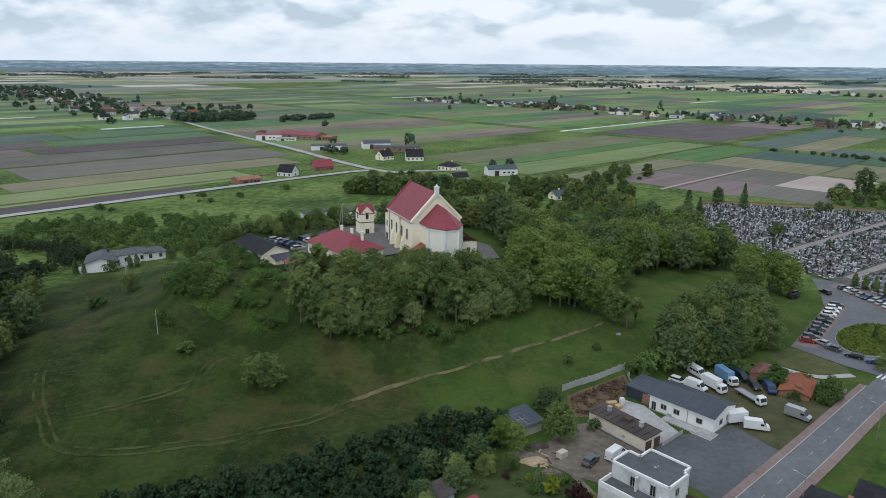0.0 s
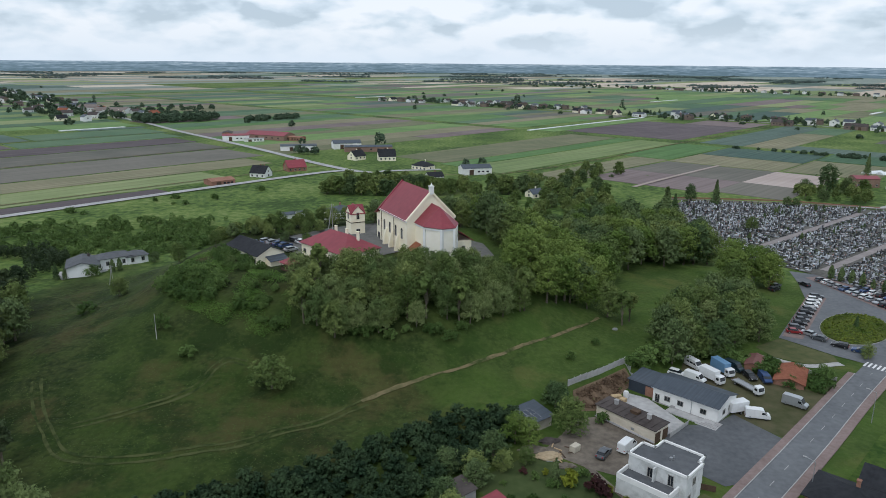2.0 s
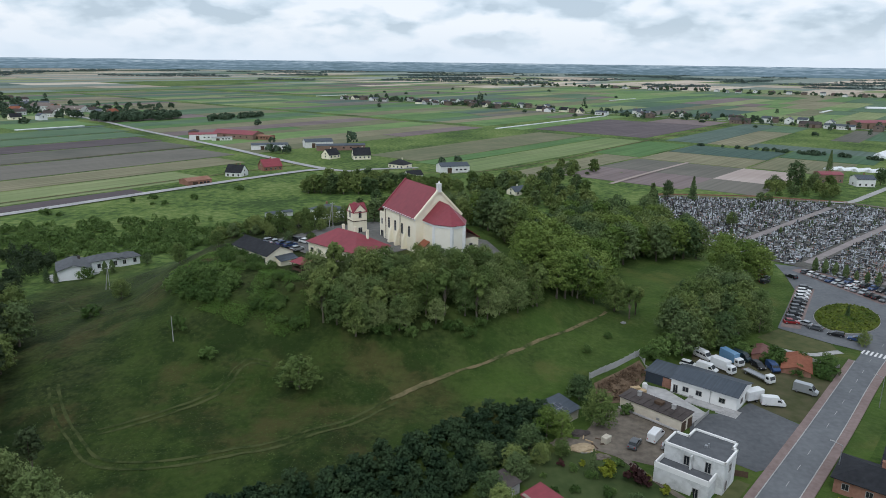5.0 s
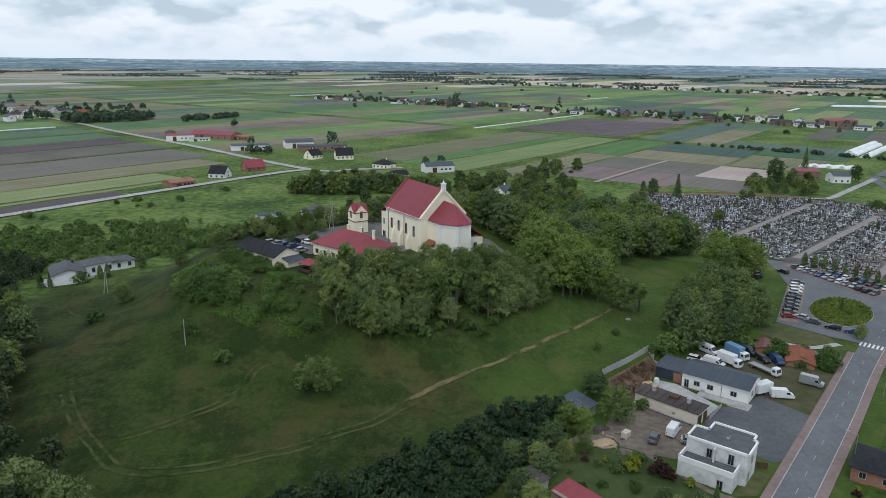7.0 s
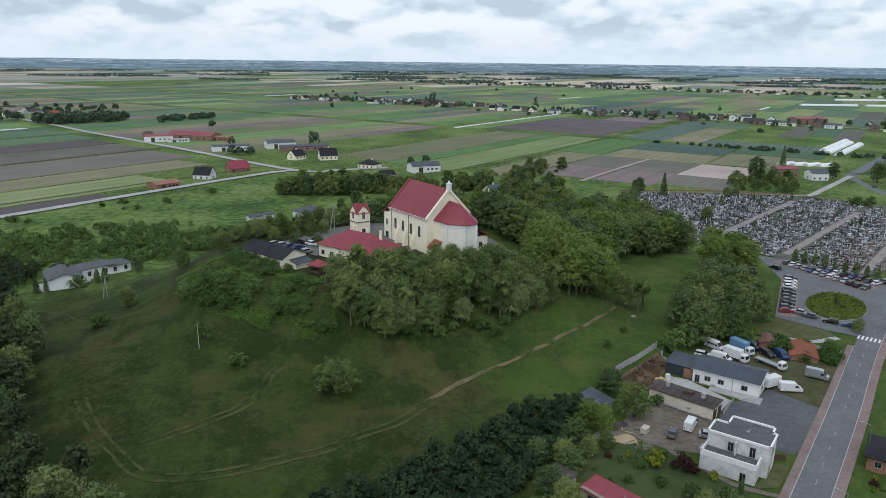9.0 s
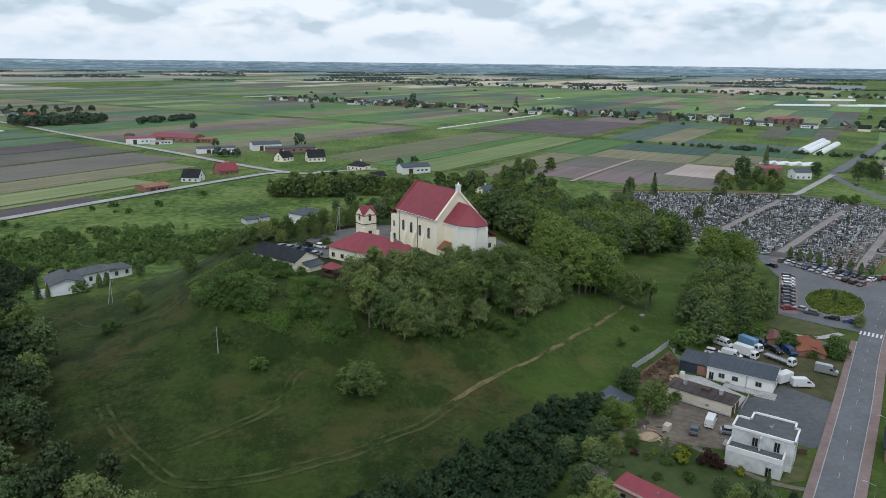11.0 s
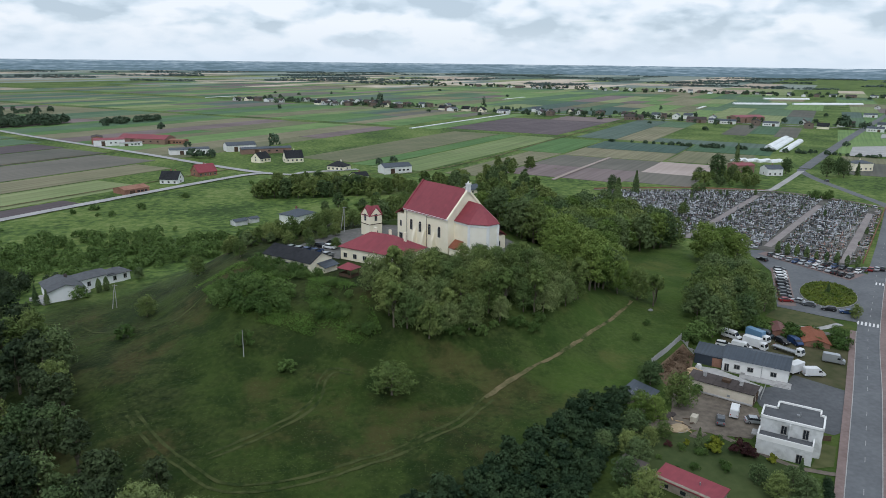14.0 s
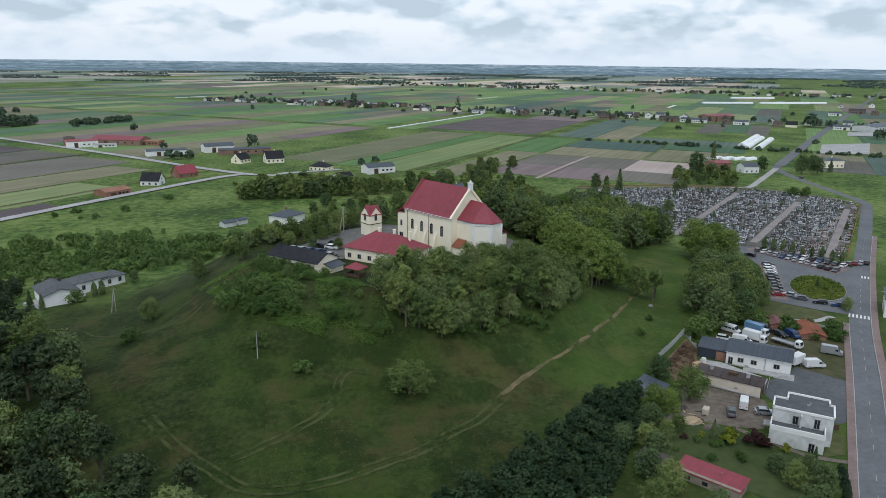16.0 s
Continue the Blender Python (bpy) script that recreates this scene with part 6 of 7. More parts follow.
def truck(colour, label, L=7.0, boxh=2.4, flat=False, boxcol="white"):
    b = thing("truck", 0, -900, -500, 0, label, "truck", "parked trucks")
    f = L / 2
    cabp = [(f - 1.7, 0.55), (f, 0.55), (f + 0.02, 1.2), (f - 0.35, 2.2), (f - 0.6, 2.35), (f - 1.7, 2.35)]
    part("cab", extrude_profile(cabp, 2.0), PAINTS[colour], b)
    part("windscreen", extrude_profile([(f - 0.03, 1.32), (f + 0.01, 1.30), (f - 0.31, 2.12), (f - 0.36, 2.12)], 1.75), GLASS, b)
    for s in (-1, 1):
        part("side_window", boxed(f - 0.95, s * 0.99, 1.35, 0.8, 0.05, 0.6), GLASS, b)
    part("chassis", boxed(-0.8, 0, 0.5, L - 1.6, 0.9, 0.25), RUBBER, b)
    if flat:
        part("flatbed", boxed(-0.9, 0, 0.8, L - 1.9, 2.2, 0.14), METAL, b, "grey recovery flatbed")
        for s in (-1, 1):
            part("side_rail", boxed(-0.9, s * 1.08, 0.94, L - 1.9, 0.06, 0.16), METAL, b)
    else:
        part("cargo_box", boxed(-0.9, 0, 0.85, L - 1.9, 2.15, boxh, bevel=0.05), PAINTS[boxcol], b)
    wheels(b, (-f + 1.3, f - 0.9), 0.88, 0.38)
    lamps(b, f - 0.02, -f + 0.06, 0.75, 0.75)
    return b


CARS = [car(c, e) for c, e in (("black", False), ("grey", True), ("silver", False), ("white", True), ("black", True), ("grey", False), ("silver", False), ("white", False), ("red", False), ("grey", True), ("silver", True), ("blue", False))]
protos = list(CARS)


def park(src, x, y, turn, label=""):
    k = 1.0 if src in CARS else 0.92
    ob = copy_thing(src, pose(x, y, gz(x, y) + (0.16 if y < 190 or x > 0 else 0.22), 0, 0, turn) @ Matrix.Scale(k, 4))
    if label:
        ob["label"] = label
    return ob


V_W = van("white", "white panel van parked in the yard")
V_S = van("silver", "silver high-roof panel van on worn grass", 5.6, 2.5)
V_M = van("white", "white minibus with side windows", 5.4, 2.4, True)
V_T = van("teal", "dark teal panel van")
V_B = van("blue", "blue van behind the workshop", 5.0, 2.0)
T_W = truck("white", "white box truck behind the workshop", 6.8)
T_B = truck("white", "truck with a light blue box", 7.2, 2.5, boxcol="lightblue")
T_F = truck("white", "white recovery truck with a long empty flatbed", 8.8, flat=True)
protos += [V_W, V_S, V_M, V_T, V_B, T_W, T_B, T_F]
park(V_S, 75.7, 134.2, -46)
park(V_W, 64.8, 129.2, -16)
park(V_M, 61.3, 154.6, -68)
park(V_W, 58.6, 147.2, -50)
park(V_T, 70.6, 153.0, -62)
park(V_B, 75.2, 146.6, -96)
park(CARS[4], 72.4, 148.2, -86)
park(T_W, 62.6, 147.0, -64)
park(T_B, 67.0, 151.2, -74)
park(T_F, 69.0, 142.4, -70)
park(V_W, 33.4, 118.0, 46)
park(CARS[5], 28.2, 115.8, 52)
park(CARS[2], 35.0, 113.6, -28)
park(CARS[3], 55.6, 150.4, -42)
b = thing("box_trailer", 61.6, 131.8, 1.3, 14, "white box trailer beside the workshop", "trailer")
part("box", boxed(0, 0, 0.6, 4.4, 2.1, 2.2, bevel=0.08), PAINTS["white"], b)
part("door", boxed(2.21, 0, 0.8, 0.06, 1.0, 1.8), GLASS, b)
part("drawbar", boxed(-2.9, 0, 0.5, 1.5, 0.1, 0.1), METAL, b)
wheels(b, (0.2,), 1.0, 0.32)

# car park beside the cemetery
sheet("car_park", [(92.5, 173), (100.5, 161), (105.5, 155.5), (146, 186.5), (152, 199), (139, 229), (129, 235), (124.5, 221), (118, 205)], ASPHALT, 0.13, "grey asphalt car park with a planted island", "car park", 8)
sheet("parking_bays", [(130.5, 227), (137, 189), (148, 193), (145, 210), (137.5, 229)], PAVERS, 0.17, "pinkish paver parking bays", "car park", 6)
sheet("parking_bays", [(94, 174), (98.5, 171.5), (125, 205), (121, 209)], PAVERS, 0.17, "pinkish paver parking bays", "car park", 6)
crng = random.Random(5)
for k in range(13):
    park(crng.choice(CARS), 133.6 + 0.52 * k + crng.uniform(-0.2, 0.2), 223 - 2.6 * k, 25 + crng.uniform(-4, 4) + 180 * crng.randint(0, 1))
for k in range(8):
    park(crng.choice(CARS), 140.4 + 1.05 * k, 213.5 - 2.55 * k, 25 + crng.uniform(-4, 4) + 180 * crng.randint(0, 1))
for k in range(11):
    park(crng.choice(CARS), 122.0 - 2.35 * k, 205.6 - 2.95 * k, -20 + crng.uniform(-4, 4))
for x, y, t in ((101.6, 174.6, 118), (102.6, 171.0, 130), (105.4, 166.0, 138), (108.6, 162.2, 140), (117, 222, 30), (114.5, 217, 30), (112, 213, 30), (120, 226, 30), (122, 231, 28), (125, 218, 100), (256, 289, 60), (300, 366, 70), (-51.5, 206.5, 40), (-49.3, 204.6, 40), (-47.2, 202.8, 40), (-45.0, 201.0, 40), (-43.0, 206.5, -40), (-40.8, 204.6, -40), (-42.6, 196.4, 40), (-54, 204, 20), (-39, 209, -40)):
    park(crng.choice(CARS), x, y, t)
for k in range(5):
    park(crng.choice(CARS), 150.0 + 2.4 * k, 197.5 - 0.4 * k, 30)

# planted island in the middle
ISLE = mat("island_shrubs", (0.035, 0.065, 0.012), (0.11, 0.125, 0.026), 0.5, 0.95, 0.9, 0.3, bump_dist=0.3)
oval = [(117.8 + 14.5 * math.cos(a) * R2 + 8.4 * math.sin(a) * R2, 178.8 + 14.5 * math.cos(a) * R2 - 8.4 * math.sin(a) * R2) for a in np.linspace(0, 2 * math.pi, 40, endpoint=False)]
sheet("traffic_island", oval[::-1], ISLE, 0.3, "oval traffic island planted with green and yellow shrubs", "traffic island", 2.0)
kerb_line = oval + oval[:1]
raised("kerb", kerb_line, 0.2, 0.30, CONCRETE, "pale kerb round the island", "kerb")
v, f = [], []
cs = []
for k in range(2600):
    a, r = crng.uniform(0, 6.283), math.sqrt(crng.random()) * 0.97
    u, w = 14.5 * r * math.cos(a), 8.4 * r * math.sin(a)
    cs.append((117.8 + (u + w) * R2, 178.8 + (u - w) * R2, 1.55 + crng.uniform(0, 0.35)))
v, f = leaf_cards(np.array(cs), np.tile([0.0, 0.0, 1.0], (2600, 1)), 0.3)
tagged(meshed("island_shrubs", v, f, leaf_mat("island_leaves", (0.05, 0.09, 0.012), (0.16, 0.18, 0.025))), "low yellow-green shrubs on the traffic island", "shrubs", kind="stuff")


# ---- cemetery ----
cem = [(113, 270), (119, 256), (135, 232), (147, 205), (158, 205), (256, 285), (252, 314), (233, 341), (190, 356), (142, 366), (118, 342), (109, 290)]
sheet("cemetery_ground", cem, mat("cemetery_gravel", (0.06, 0.058, 0.05), (0.15, 0.145, 0.13), 0.8, 0.95, 0.5), 0.25, "grey gravel ground of the cemetery", "ground", 12)
in_cem = inside_poly(cem)
CEMPATH = mat("pale_pavers", (0.20, 0.175, 0.17), (0.30, 0.27, 0.26), 1.0, 0.9, 0.3)
LANES = [((118, 256), (219, 333)), ((142, 235), (232, 301)), ((152.5, 206.8), (241, 277.5))]
for a, b2 in LANES:
    ribbon("cemetery_lane", [a, b2], 3.2, CEMPATH, 0.32, "pinkish paved lane between the graves", "path", 6)
ribbon("cemetery_lane", [(136, 372), (190, 360), (236, 345), (254, 318), (262, 290)], 4, DIRT, 0.28, "sandy lane round the cemetery", "path", 8)
STONES = [mat("granite_" + n, d, l, 3.0, r, 0.1) for n, d, l, r in (("pale", (0.30, 0.30, 0.30), (0.48, 0.48, 0.475), 0.5), ("grey", (0.14, 0.145, 0.15), (0.26, 0.265, 0.27), 0.35), ("black", (0.012, 0.013, 0.015), (0.04, 0.04, 0.045), 0.18), ("brown", (0.13, 0.09, 0.07), (0.22, 0.16, 0.13), 0.4))]
STONE_MIX = mat("mixed_gravestones", (0.018, 0.020, 0.024), (0.64, 0.67, 0.71), 2.0, 0.4, 0.0, 0.1, spread=0.9, island=True, span=(0.42, 0.92))
FLOWER = mat("grave_flowers", (0.10, 0.13, 0.04), (0.60, 0.24, 0.22), 6.0, 0.9, 0.2)
names = ["pale", "grey", "black", "brown"]


def grave(k):
    n = names[k % 4]
    g = thing("grave", 0, -900, -500, 0, n + " granite grave with slab, headstone and flowers", "grave", "graves")
    s, s2 = STONES[k % 4], STONES[(k + 1) % 4]
    part("plinth", boxed(0, 0, -0.1, 2.3, 1.15, 0.3), s2, g)
    part("slab", boxed(0.12, 0, 0.2, 1.8, 0.9, 0.22, bevel=0.03), s, g)
    if k < 5:
        part("headstone", boxed(-0.98, 0, 0.2, 0.16, 0.85 + 0.1 * (k % 3), 0.95 + 0.12 * k, bevel=0.05), s, g)
    else:
        bm = boxed(-0.98, 0, 0.2, 0.14, 0.16, 1.6)
        box(bm, -0.98, 0, 1.25, 0.14, 0.75, 0.16)
        part("cross", bm, s, g)
    bm = bmesh.new()
    bmesh.ops.create_icosphere(bm, subdivisions=1, radius=0.22, matrix=Matrix.Translation((0.6 - 0.2 * k, 0.1, 0.5)))
    part("bouquet", bm, FLOWER, g)
    return g


GR = [grave(k) for k in range(7)]
protos += GR
ex, ey = 0.795, 0.607
rest_v, rest_f, near_n = [], [], 0
fl_c = []


def add_box(cx, cy, z0, lx, ly, lz, t):
    c, s = math.cos(t), math.sin(t)
    i = len(rest_v)
    for z in (z0, z0 + lz):
        for dx, dy in ((-1, -1), (1, -1), (1, 1), (-1, 1)):
            x, y = dx * lx / 2, dy * ly / 2
            rest_v.append((cx + x * c - y * s, cy + x * s + y * c, z))
    rest_f.extend([(i + 4, i + 5, i + 6, i + 7), (i, i + 1, i + 5, i + 4), (i + 1, i + 2, i + 6, i + 5), (i + 2, i + 3, i + 7, i + 6), (i + 3, i, i + 4, i + 7)])


def near_lane(x, y):
    for (ax, ay), (bx, by) in LANES:
        l = math.hypot(bx - ax, by - ay)
        if abs((x - ax) * (by - ay) - (y - ay) * (bx - ax)) / l < 2.3:
            return True
    return False


for r in range(70):
    for c in range(150):
        u, w = 2.75 * r - 75 + crng.gauss(0, 0.5), 1.62 * c - 90 + crng.gauss(0, 0.5)
        x = 150 + u * ey * -1 + w * ex + crng.uniform(-0.7, 0.7)
        y = 250 + u * ex + w * ey + crng.uniform(-0.7, 0.7)
        if not in_cem(x, y) or near_lane(x, y) or crng.random() < 0.14:
            continue
        t = math.atan2(ex, -ey) + crng.gauss(0, 0.16) + (math.pi if crng.random() < 0.2 else 0)
        z = gz(x, y) + 0.25
        if y - 0.62 * x < 128 and near_n < 230:
            near_n += 1
            copy_thing(crng.choice(GR), pose(x, y, z, 0, 0, math.degrees(t)))
        else:
            cc, ss = math.cos(t), math.sin(t)
            k = crng.uniform(0.72, 1.05)
            add_box(x, y, z - 0.1, 2.1 * k, 1.05 * k, 0.28, t)
            add_box(x + 0.1 * cc, y + 0.1 * ss, z + 0.18, 1.6 * k, 0.75 * k, 0.2, t)
            add_box(x - 0.95 * cc, y - 0.95 * ss, z + 0.1, 0.18, crng.uniform(0.6, 1.0), crng.uniform(0.8, 1.5), t)
            if crng.random() < 0.6:
                fl_c.append((x + crng.uniform(-0.4, 0.6) * cc, y + crng.uniform(-0.4, 0.6) * ss, z + 0.5))
sh = []
while len(sh) < 620:
    x, y = crng.uniform(98, 256), crng.uniform(204, 370)
    if in_cem(x, y) and not near_lane(x, y):
        sh += [(x + crng.gauss(0, 0.3), y + crng.gauss(0, 0.3), gz(x, y) + crng.uniform(0.3, 1.3)) for _ in range(1)]
sh = np.repeat(np.array(sh), 22, 0) + rng.normal(0, 0.34, (620 * 22, 3))
v, f = leaf_cards(sh, np.tile([0.0, 0.0, 0.6], (len(sh), 1)), 0.2)
tagged(meshed("grave_shrubs", v, f, LEAF_DARK), "small dark shrubs between the graves", "shrubs", kind="stuff")
me_rest = meshed("far_graves", rest_v, rest_f, STONE_MIX)
tagged(me_rest, "rows upon rows of grey, white and black graves", "graves", kind="stuff")
v, f = leaf_cards(np.repeat(np.array(fl_c), 3, 0) + rng.normal(0, 0.12, (len(fl_c) * 3, 3)), np.tile([0.0, 0.0, 1.0], (len(fl_c) * 3, 1)), 0.24)
tagged(meshed("grave_flowers", v, f, FLOWER), "flowers and wreaths on the graves", "flowers", kind="stuff")


# ---- trees and bushes one by one ----
TREES = [
    ("mid", -37.6, 135.4, 0.95, 0.66), ("bush", -66, 155, 0.9, 1.4), ("bush", -58, 146, 0.9, 0.8), ("mid", -90, 190, 0.62, 0.8), ("mid", -78, 206, 0.6, 0.9), ("bush", -94, 178, 1.1, 0.9),
    ("mid", 23.8, 124.0, 0.80, 0.88), ("dark", 22.5, 133.5, 0.62, 0.8), ("fresh", 14.5, 119, 0.5, 1.1), ("bush", 31.5, 128.6, 0.8, 0.9), ("dark", 3, 107, 0.55, 0.8), ("mid", 8.5, 112, 0.42, 0.9),
    ("fresh", 12, 121, 0.55, 1.05), ("dark", 7, 114.5, 0.6, 0.9), ("mid", 3, 110, 0.5, 0.9), ("dark", -3, 101, 0.55, 0.9), ("dark", -2, 111, 0.5, 0.9), ("mid", 13, 113.5, 0.36, 0.9), ("dark", 20.5, 95.5, 0.36, 0.9), ("dark", 25.3, 92.5, 0.4, 0.9), ("dark", 24, 88, 0.5, 0.9), ("mid", 20, 90.5, 0.5, 0.9), ("dark", 17, 83, 0.55, 0.9), ("mid", -2, 96, 0.6, 0.9), ("mid", -8, 92, 0.6, 0.9), ("dark", -20, 90, 0.6, 0.9), ("dark", 0, 86, 0.6, 0.9),
    ("mid", 46, 178, 0.85, 1.0), ("fresh", 41, 181, 0.8, 1.05), ("tall", 49, 174, 0.75, 1.0), ("tall", 52, 177.5, 0.65, 1.0), ("tall", 36, 181, 0.85, 1.0), ("tall", 33, 183, 0.85, 1.0), ("tall", 39, 184, 0.9, 1.0),
    ("fresh", 98, 214, 1.15, 1.0), ("fresh", 106, 218, 1.2, 1.0), ("fresh", 101, 222, 1.2, 1.05), ("mid", 95, 207, 0.9, 1.1), ("fresh", 111, 215, 1.05, 1.0), ("mid", 114, 224, 1.0, 1.0), ("mid", 108, 158.5, 0.42, 0.9),
    ("dark", 144.5, 366, 0.7, 1.15), ("spruce", 153.9, 356, 1.1, 1.0), ("mid", 144.8, 297, 0.65, 0.9), ("spruce", 122, 330, 1.0, 0.9), ("dark", 112, 318, 0.9, 1.0), ("mid", 106, 300, 1.0, 1.0), ("spruce", 101, 286, 1.9, 0.95), ("dark", 112, 276, 1.0, 0.9), ("spruce", 301, 454, 1.1, 1.2), ("dark", 236, 392, 1.3, 1.05), ("dark", 246, 388, 0.9, 0.9), ("dark", 224, 394, 0.8, 0.8), ("dark", 191, 352, 0.55, 0.8), ("dark", 195, 351, 0.5, 0.8),
    ("spruce", 76, 250, 1.1, 1.1), ("spruce", 66, 246, 1.0, 1.0), ("mid", 60, 258, 0.9, 1.1), ("dark", 90, 262, 0.8, 1.0), ("spruce", 100, 258, 0.7, 1.0),
    ("dark", 300, 402, 0.9, 1.0), ("dark", 318, 384, 1.1, 1.0), ("dark", 328, 380, 1.0, 1.0), ("dark", 336, 392, 1.0, 1.0), ("spruce", 344, 384, 0.8, 1.0),
    ("bush", 245, 318, 1.6, 1.2), ("bush", 250, 314, 1.4, 1.2), ("spruce", 118.8, 180.0, 0.34, 0.9),
    ("dark", -20, 232, 0.75, 0.9), ("mid", -34, 230, 0.6, 0.9), ("mid", -42, 226, 0.62, 0.9), ("mid", -50, 222, 0.62, 0.9), ("mid", -57, 218, 0.6, 0.9), ("mid", -38, 236, 0.62, 0.8), ("dark", -46, 207, 0.32, 0.9), ("mid", -66, 204, 0.45, 0.9), ("bloom", -56, 181, 0.32, 0.8),
    ("bloom", -82, 104, 0.95, 1.1), ("bloom", -74, 99, 0.9, 1.1), ("bloom", -66, 94, 0.85, 1.0), ("mid", -103, 150, 0.8, 1.1), ("mid", -108, 164, 0.8, 1.0), ("mid", -118, 180, 0.9, 1.0),
    ("tall", 80, 186, 0.8, 1.0), ("spruce", -124, 224, 0.5, 1.0), ("spruce", -121, 223.5, 0.4, 1.0), ("thuja", -108, 229.5, 0.9, 1.0), ("thuja", -106, 230.5, 0.9, 1.0), ("dark", -98, 241, 0.4, 0.8), ("bush", -113, 226, 1.2, 1.2),
]
for kind, x, y, s, tl in TREES:
    plant(kind, x, y, s, int(abs(x) * 7), "", 0.1, tl)
for k in range(9):
    plant("thuja", 138.6 + 1.75 * k, 225.5 - 3.1 * k, float(rng.uniform(0.75, 1.05)), 0, "thuja row at the cemetery", 0.1)
for k in range(26):
    a = frng.random()
    x, y = 130 + frng.uniform(-20, 100), 240 + frng.uniform(-20, 100)
    if in_cem(x, y):
        plant("thuja", x, y, frng.uniform(0.35, 0.8), 0, "", 0.1)
# bushes spread over the slope below the buildings and behind the dark-roofed outbuilding
thicket(["bush"], inside_poly([(-73, 177), (-69, 165), (-60, 162.5), (-54, 163), (-57, 176), (-68, 186)]), 3.0, 0.6, 1.1, -76, -50, 160, 188, "slope bushes")
thicket(["bush"], inside_poly([(-66, 192), (-56, 178), (-47, 174), (-46, 177.5), (-55, 182), (-64, 196)]), 2.6, 0.5, 0.9, -68, -44, 172, 198, "slope bushes")
thicket(["bush"], inside_poly([(-52, 160), (-42, 152), (-36, 152), (-42, 170), (-50, 172)]), 4.0, 0.5, 0.9, -54, -34, 150, 174, "slope bushes")
thicket(["bush"], inside_poly([(-42, 168), (-30, 158), (-18, 149), (0, 151), (10, 157), (-6, 153), (-20, 151), (-34, 160)]), 3.0, 0.6, 1.1, -44, 14, 146, 172, "slope bushes")
thicket(["bush", "far", "mid"], inside_poly([(-34, 230), (-44, 221), (-58, 213), (-72, 216), (-70, 228), (-50, 230), (-36, 238)]), 3.4, 0.30, 0.46, -74, -38, 212, 242, "bushes behind the church")
for k in range(9):
    plant("bush", -61.5 + 1.35 * k, 194.0 - 1.5 * k, float(rng.uniform(0.6, 0.95)), k, "bushes under the outbuilding", 0.1, 1.1)
# scrub on the flat land west and north of the hill
def scatter(poly, n, r0, r1, h0, h1):
    ok, out = inside_poly(poly), []
    xs, ys = [p[0] for p in poly], [p[1] for p in poly]
    while len(out) < n:
        x, y = frng.uniform(min(xs), max(xs)), frng.uniform(min(ys), max(ys))
        if ok(x, y) and noise.noise((x * 0.05, y * 0.05, 9)) > -0.32:
            out.append((x, y, frng.uniform(r0, r1), frng.uniform(h0, h1)))
    return out


far_trees("scrub", scatter([(-100, 250), (-70, 262), (-58, 300), (-92, 322), (-150, 318), (-205, 292), (-190, 268), (-130, 258)], 420, 1.2, 2.6, 1.8, 4.4), 170, "dense green scrub on the flat land", LEAF_SHRUB, 0.17)
far_trees("young_pines", scatter([(-130, 224), (-122, 246), (-150, 266), (-230, 262), (-215, 205), (-150, 200)], 330, 1.2, 2.0, 3.5, 6.0), 170, "dense dark stand of young pines", LEAF_PINE, 0.18)
thicket(["far"], inside_poly([(-60, 385), (-44, 418), (-8, 422), (6, 402), (30, 396), (64, 402), (60, 385), (-10, 380)]), 6.6, 0.5, 1.0, -62, 66, 380, 430, "trees behind the church")
thicket(["far", "far", "bush"], inside_poly([(20, 300), (60, 268), (100, 275), (96, 330), (110, 430), (150, 470), (120, 480), (60, 420), (20, 380)]), 9.5, 0.5, 0.85, 16, 152, 266, 482, "belt of trees north of the hill")
thicket(["bush", "far"], inside_poly([(-30, 330), (-10, 300), (14, 330), (10, 380), (-20, 370)]), 9.0, 0.4, 0.7, -34, 16, 296, 384, "bushes in the meadow")
for k in range(16):
    x, y = pq(frng.uniform(60, 290), frng.uniform(330, 368))
    plant("bush", x, y, frng.uniform(0.5, 1.1), k, "", 0.1)

thicket(["far", "far", "bush"], inside_poly([(206, 370), (226, 358), (240, 354), (262, 386), (252, 402), (212, 388)]), 8.0, 0.45, 0.8, 190, 264, 350, 404, "trees beside the cemetery")
for x, y, s in ((-46, 214.5, 0.42), (-41, 217, 0.45), (-37, 220, 0.42), (-52, 212.5, 0.42), (-29.7, 231, 0.6), (-39, 204, 0.36)):
    plant("mid", x, y, s, int(abs(x)), "trees in the church yard", 0.1, 0.9)
# garden plants
for x, y, s, kind in ((17.5, 108.5, 0.36, "spruce"), (30.0, 95.6, 0.28, "spruce")):
    plant(kind, x, y, s)
G_Y = make_tree("yellow_shrub", 2.4, 1.5, 420, 0.2, LEAF_YELLOW, "bright yellow-green garden shrub", 7, 0.0, "shrub", 31, trunk=False)
G_R = make_tree("red_shrub", 2.6, 1.7, 420, 0.2, LEAF_RED, "dark red-leaved garden shrub", 7, 0.0, "shrub", 32, trunk=False)
protos += [G_Y, G_R] + [p for k in PROTO.values() for p in k]
for src, x, y, s in ((G_Y, 19.6, 106.2, 1.25), (G_Y, 25.8, 103.6, 0.7), (G_Y, 27.8, 100.2, 0.7), (G_Y, 16, 110, 0.5), (G_R, 23.6, 104.2, 1.2), (G_R, 24.8, 103, 0.9), (G_R, 12, 110.5, 0.5), (G_Y, 56.5, 95, 0.4), (G_R, 55, 93.6, 0.5), (G_Y, 53.6, 92, 0.4)):
    copy_thing(src, pose(x, y, gz(x, y) - 0.05) @ Matrix.Scale(s, 4))
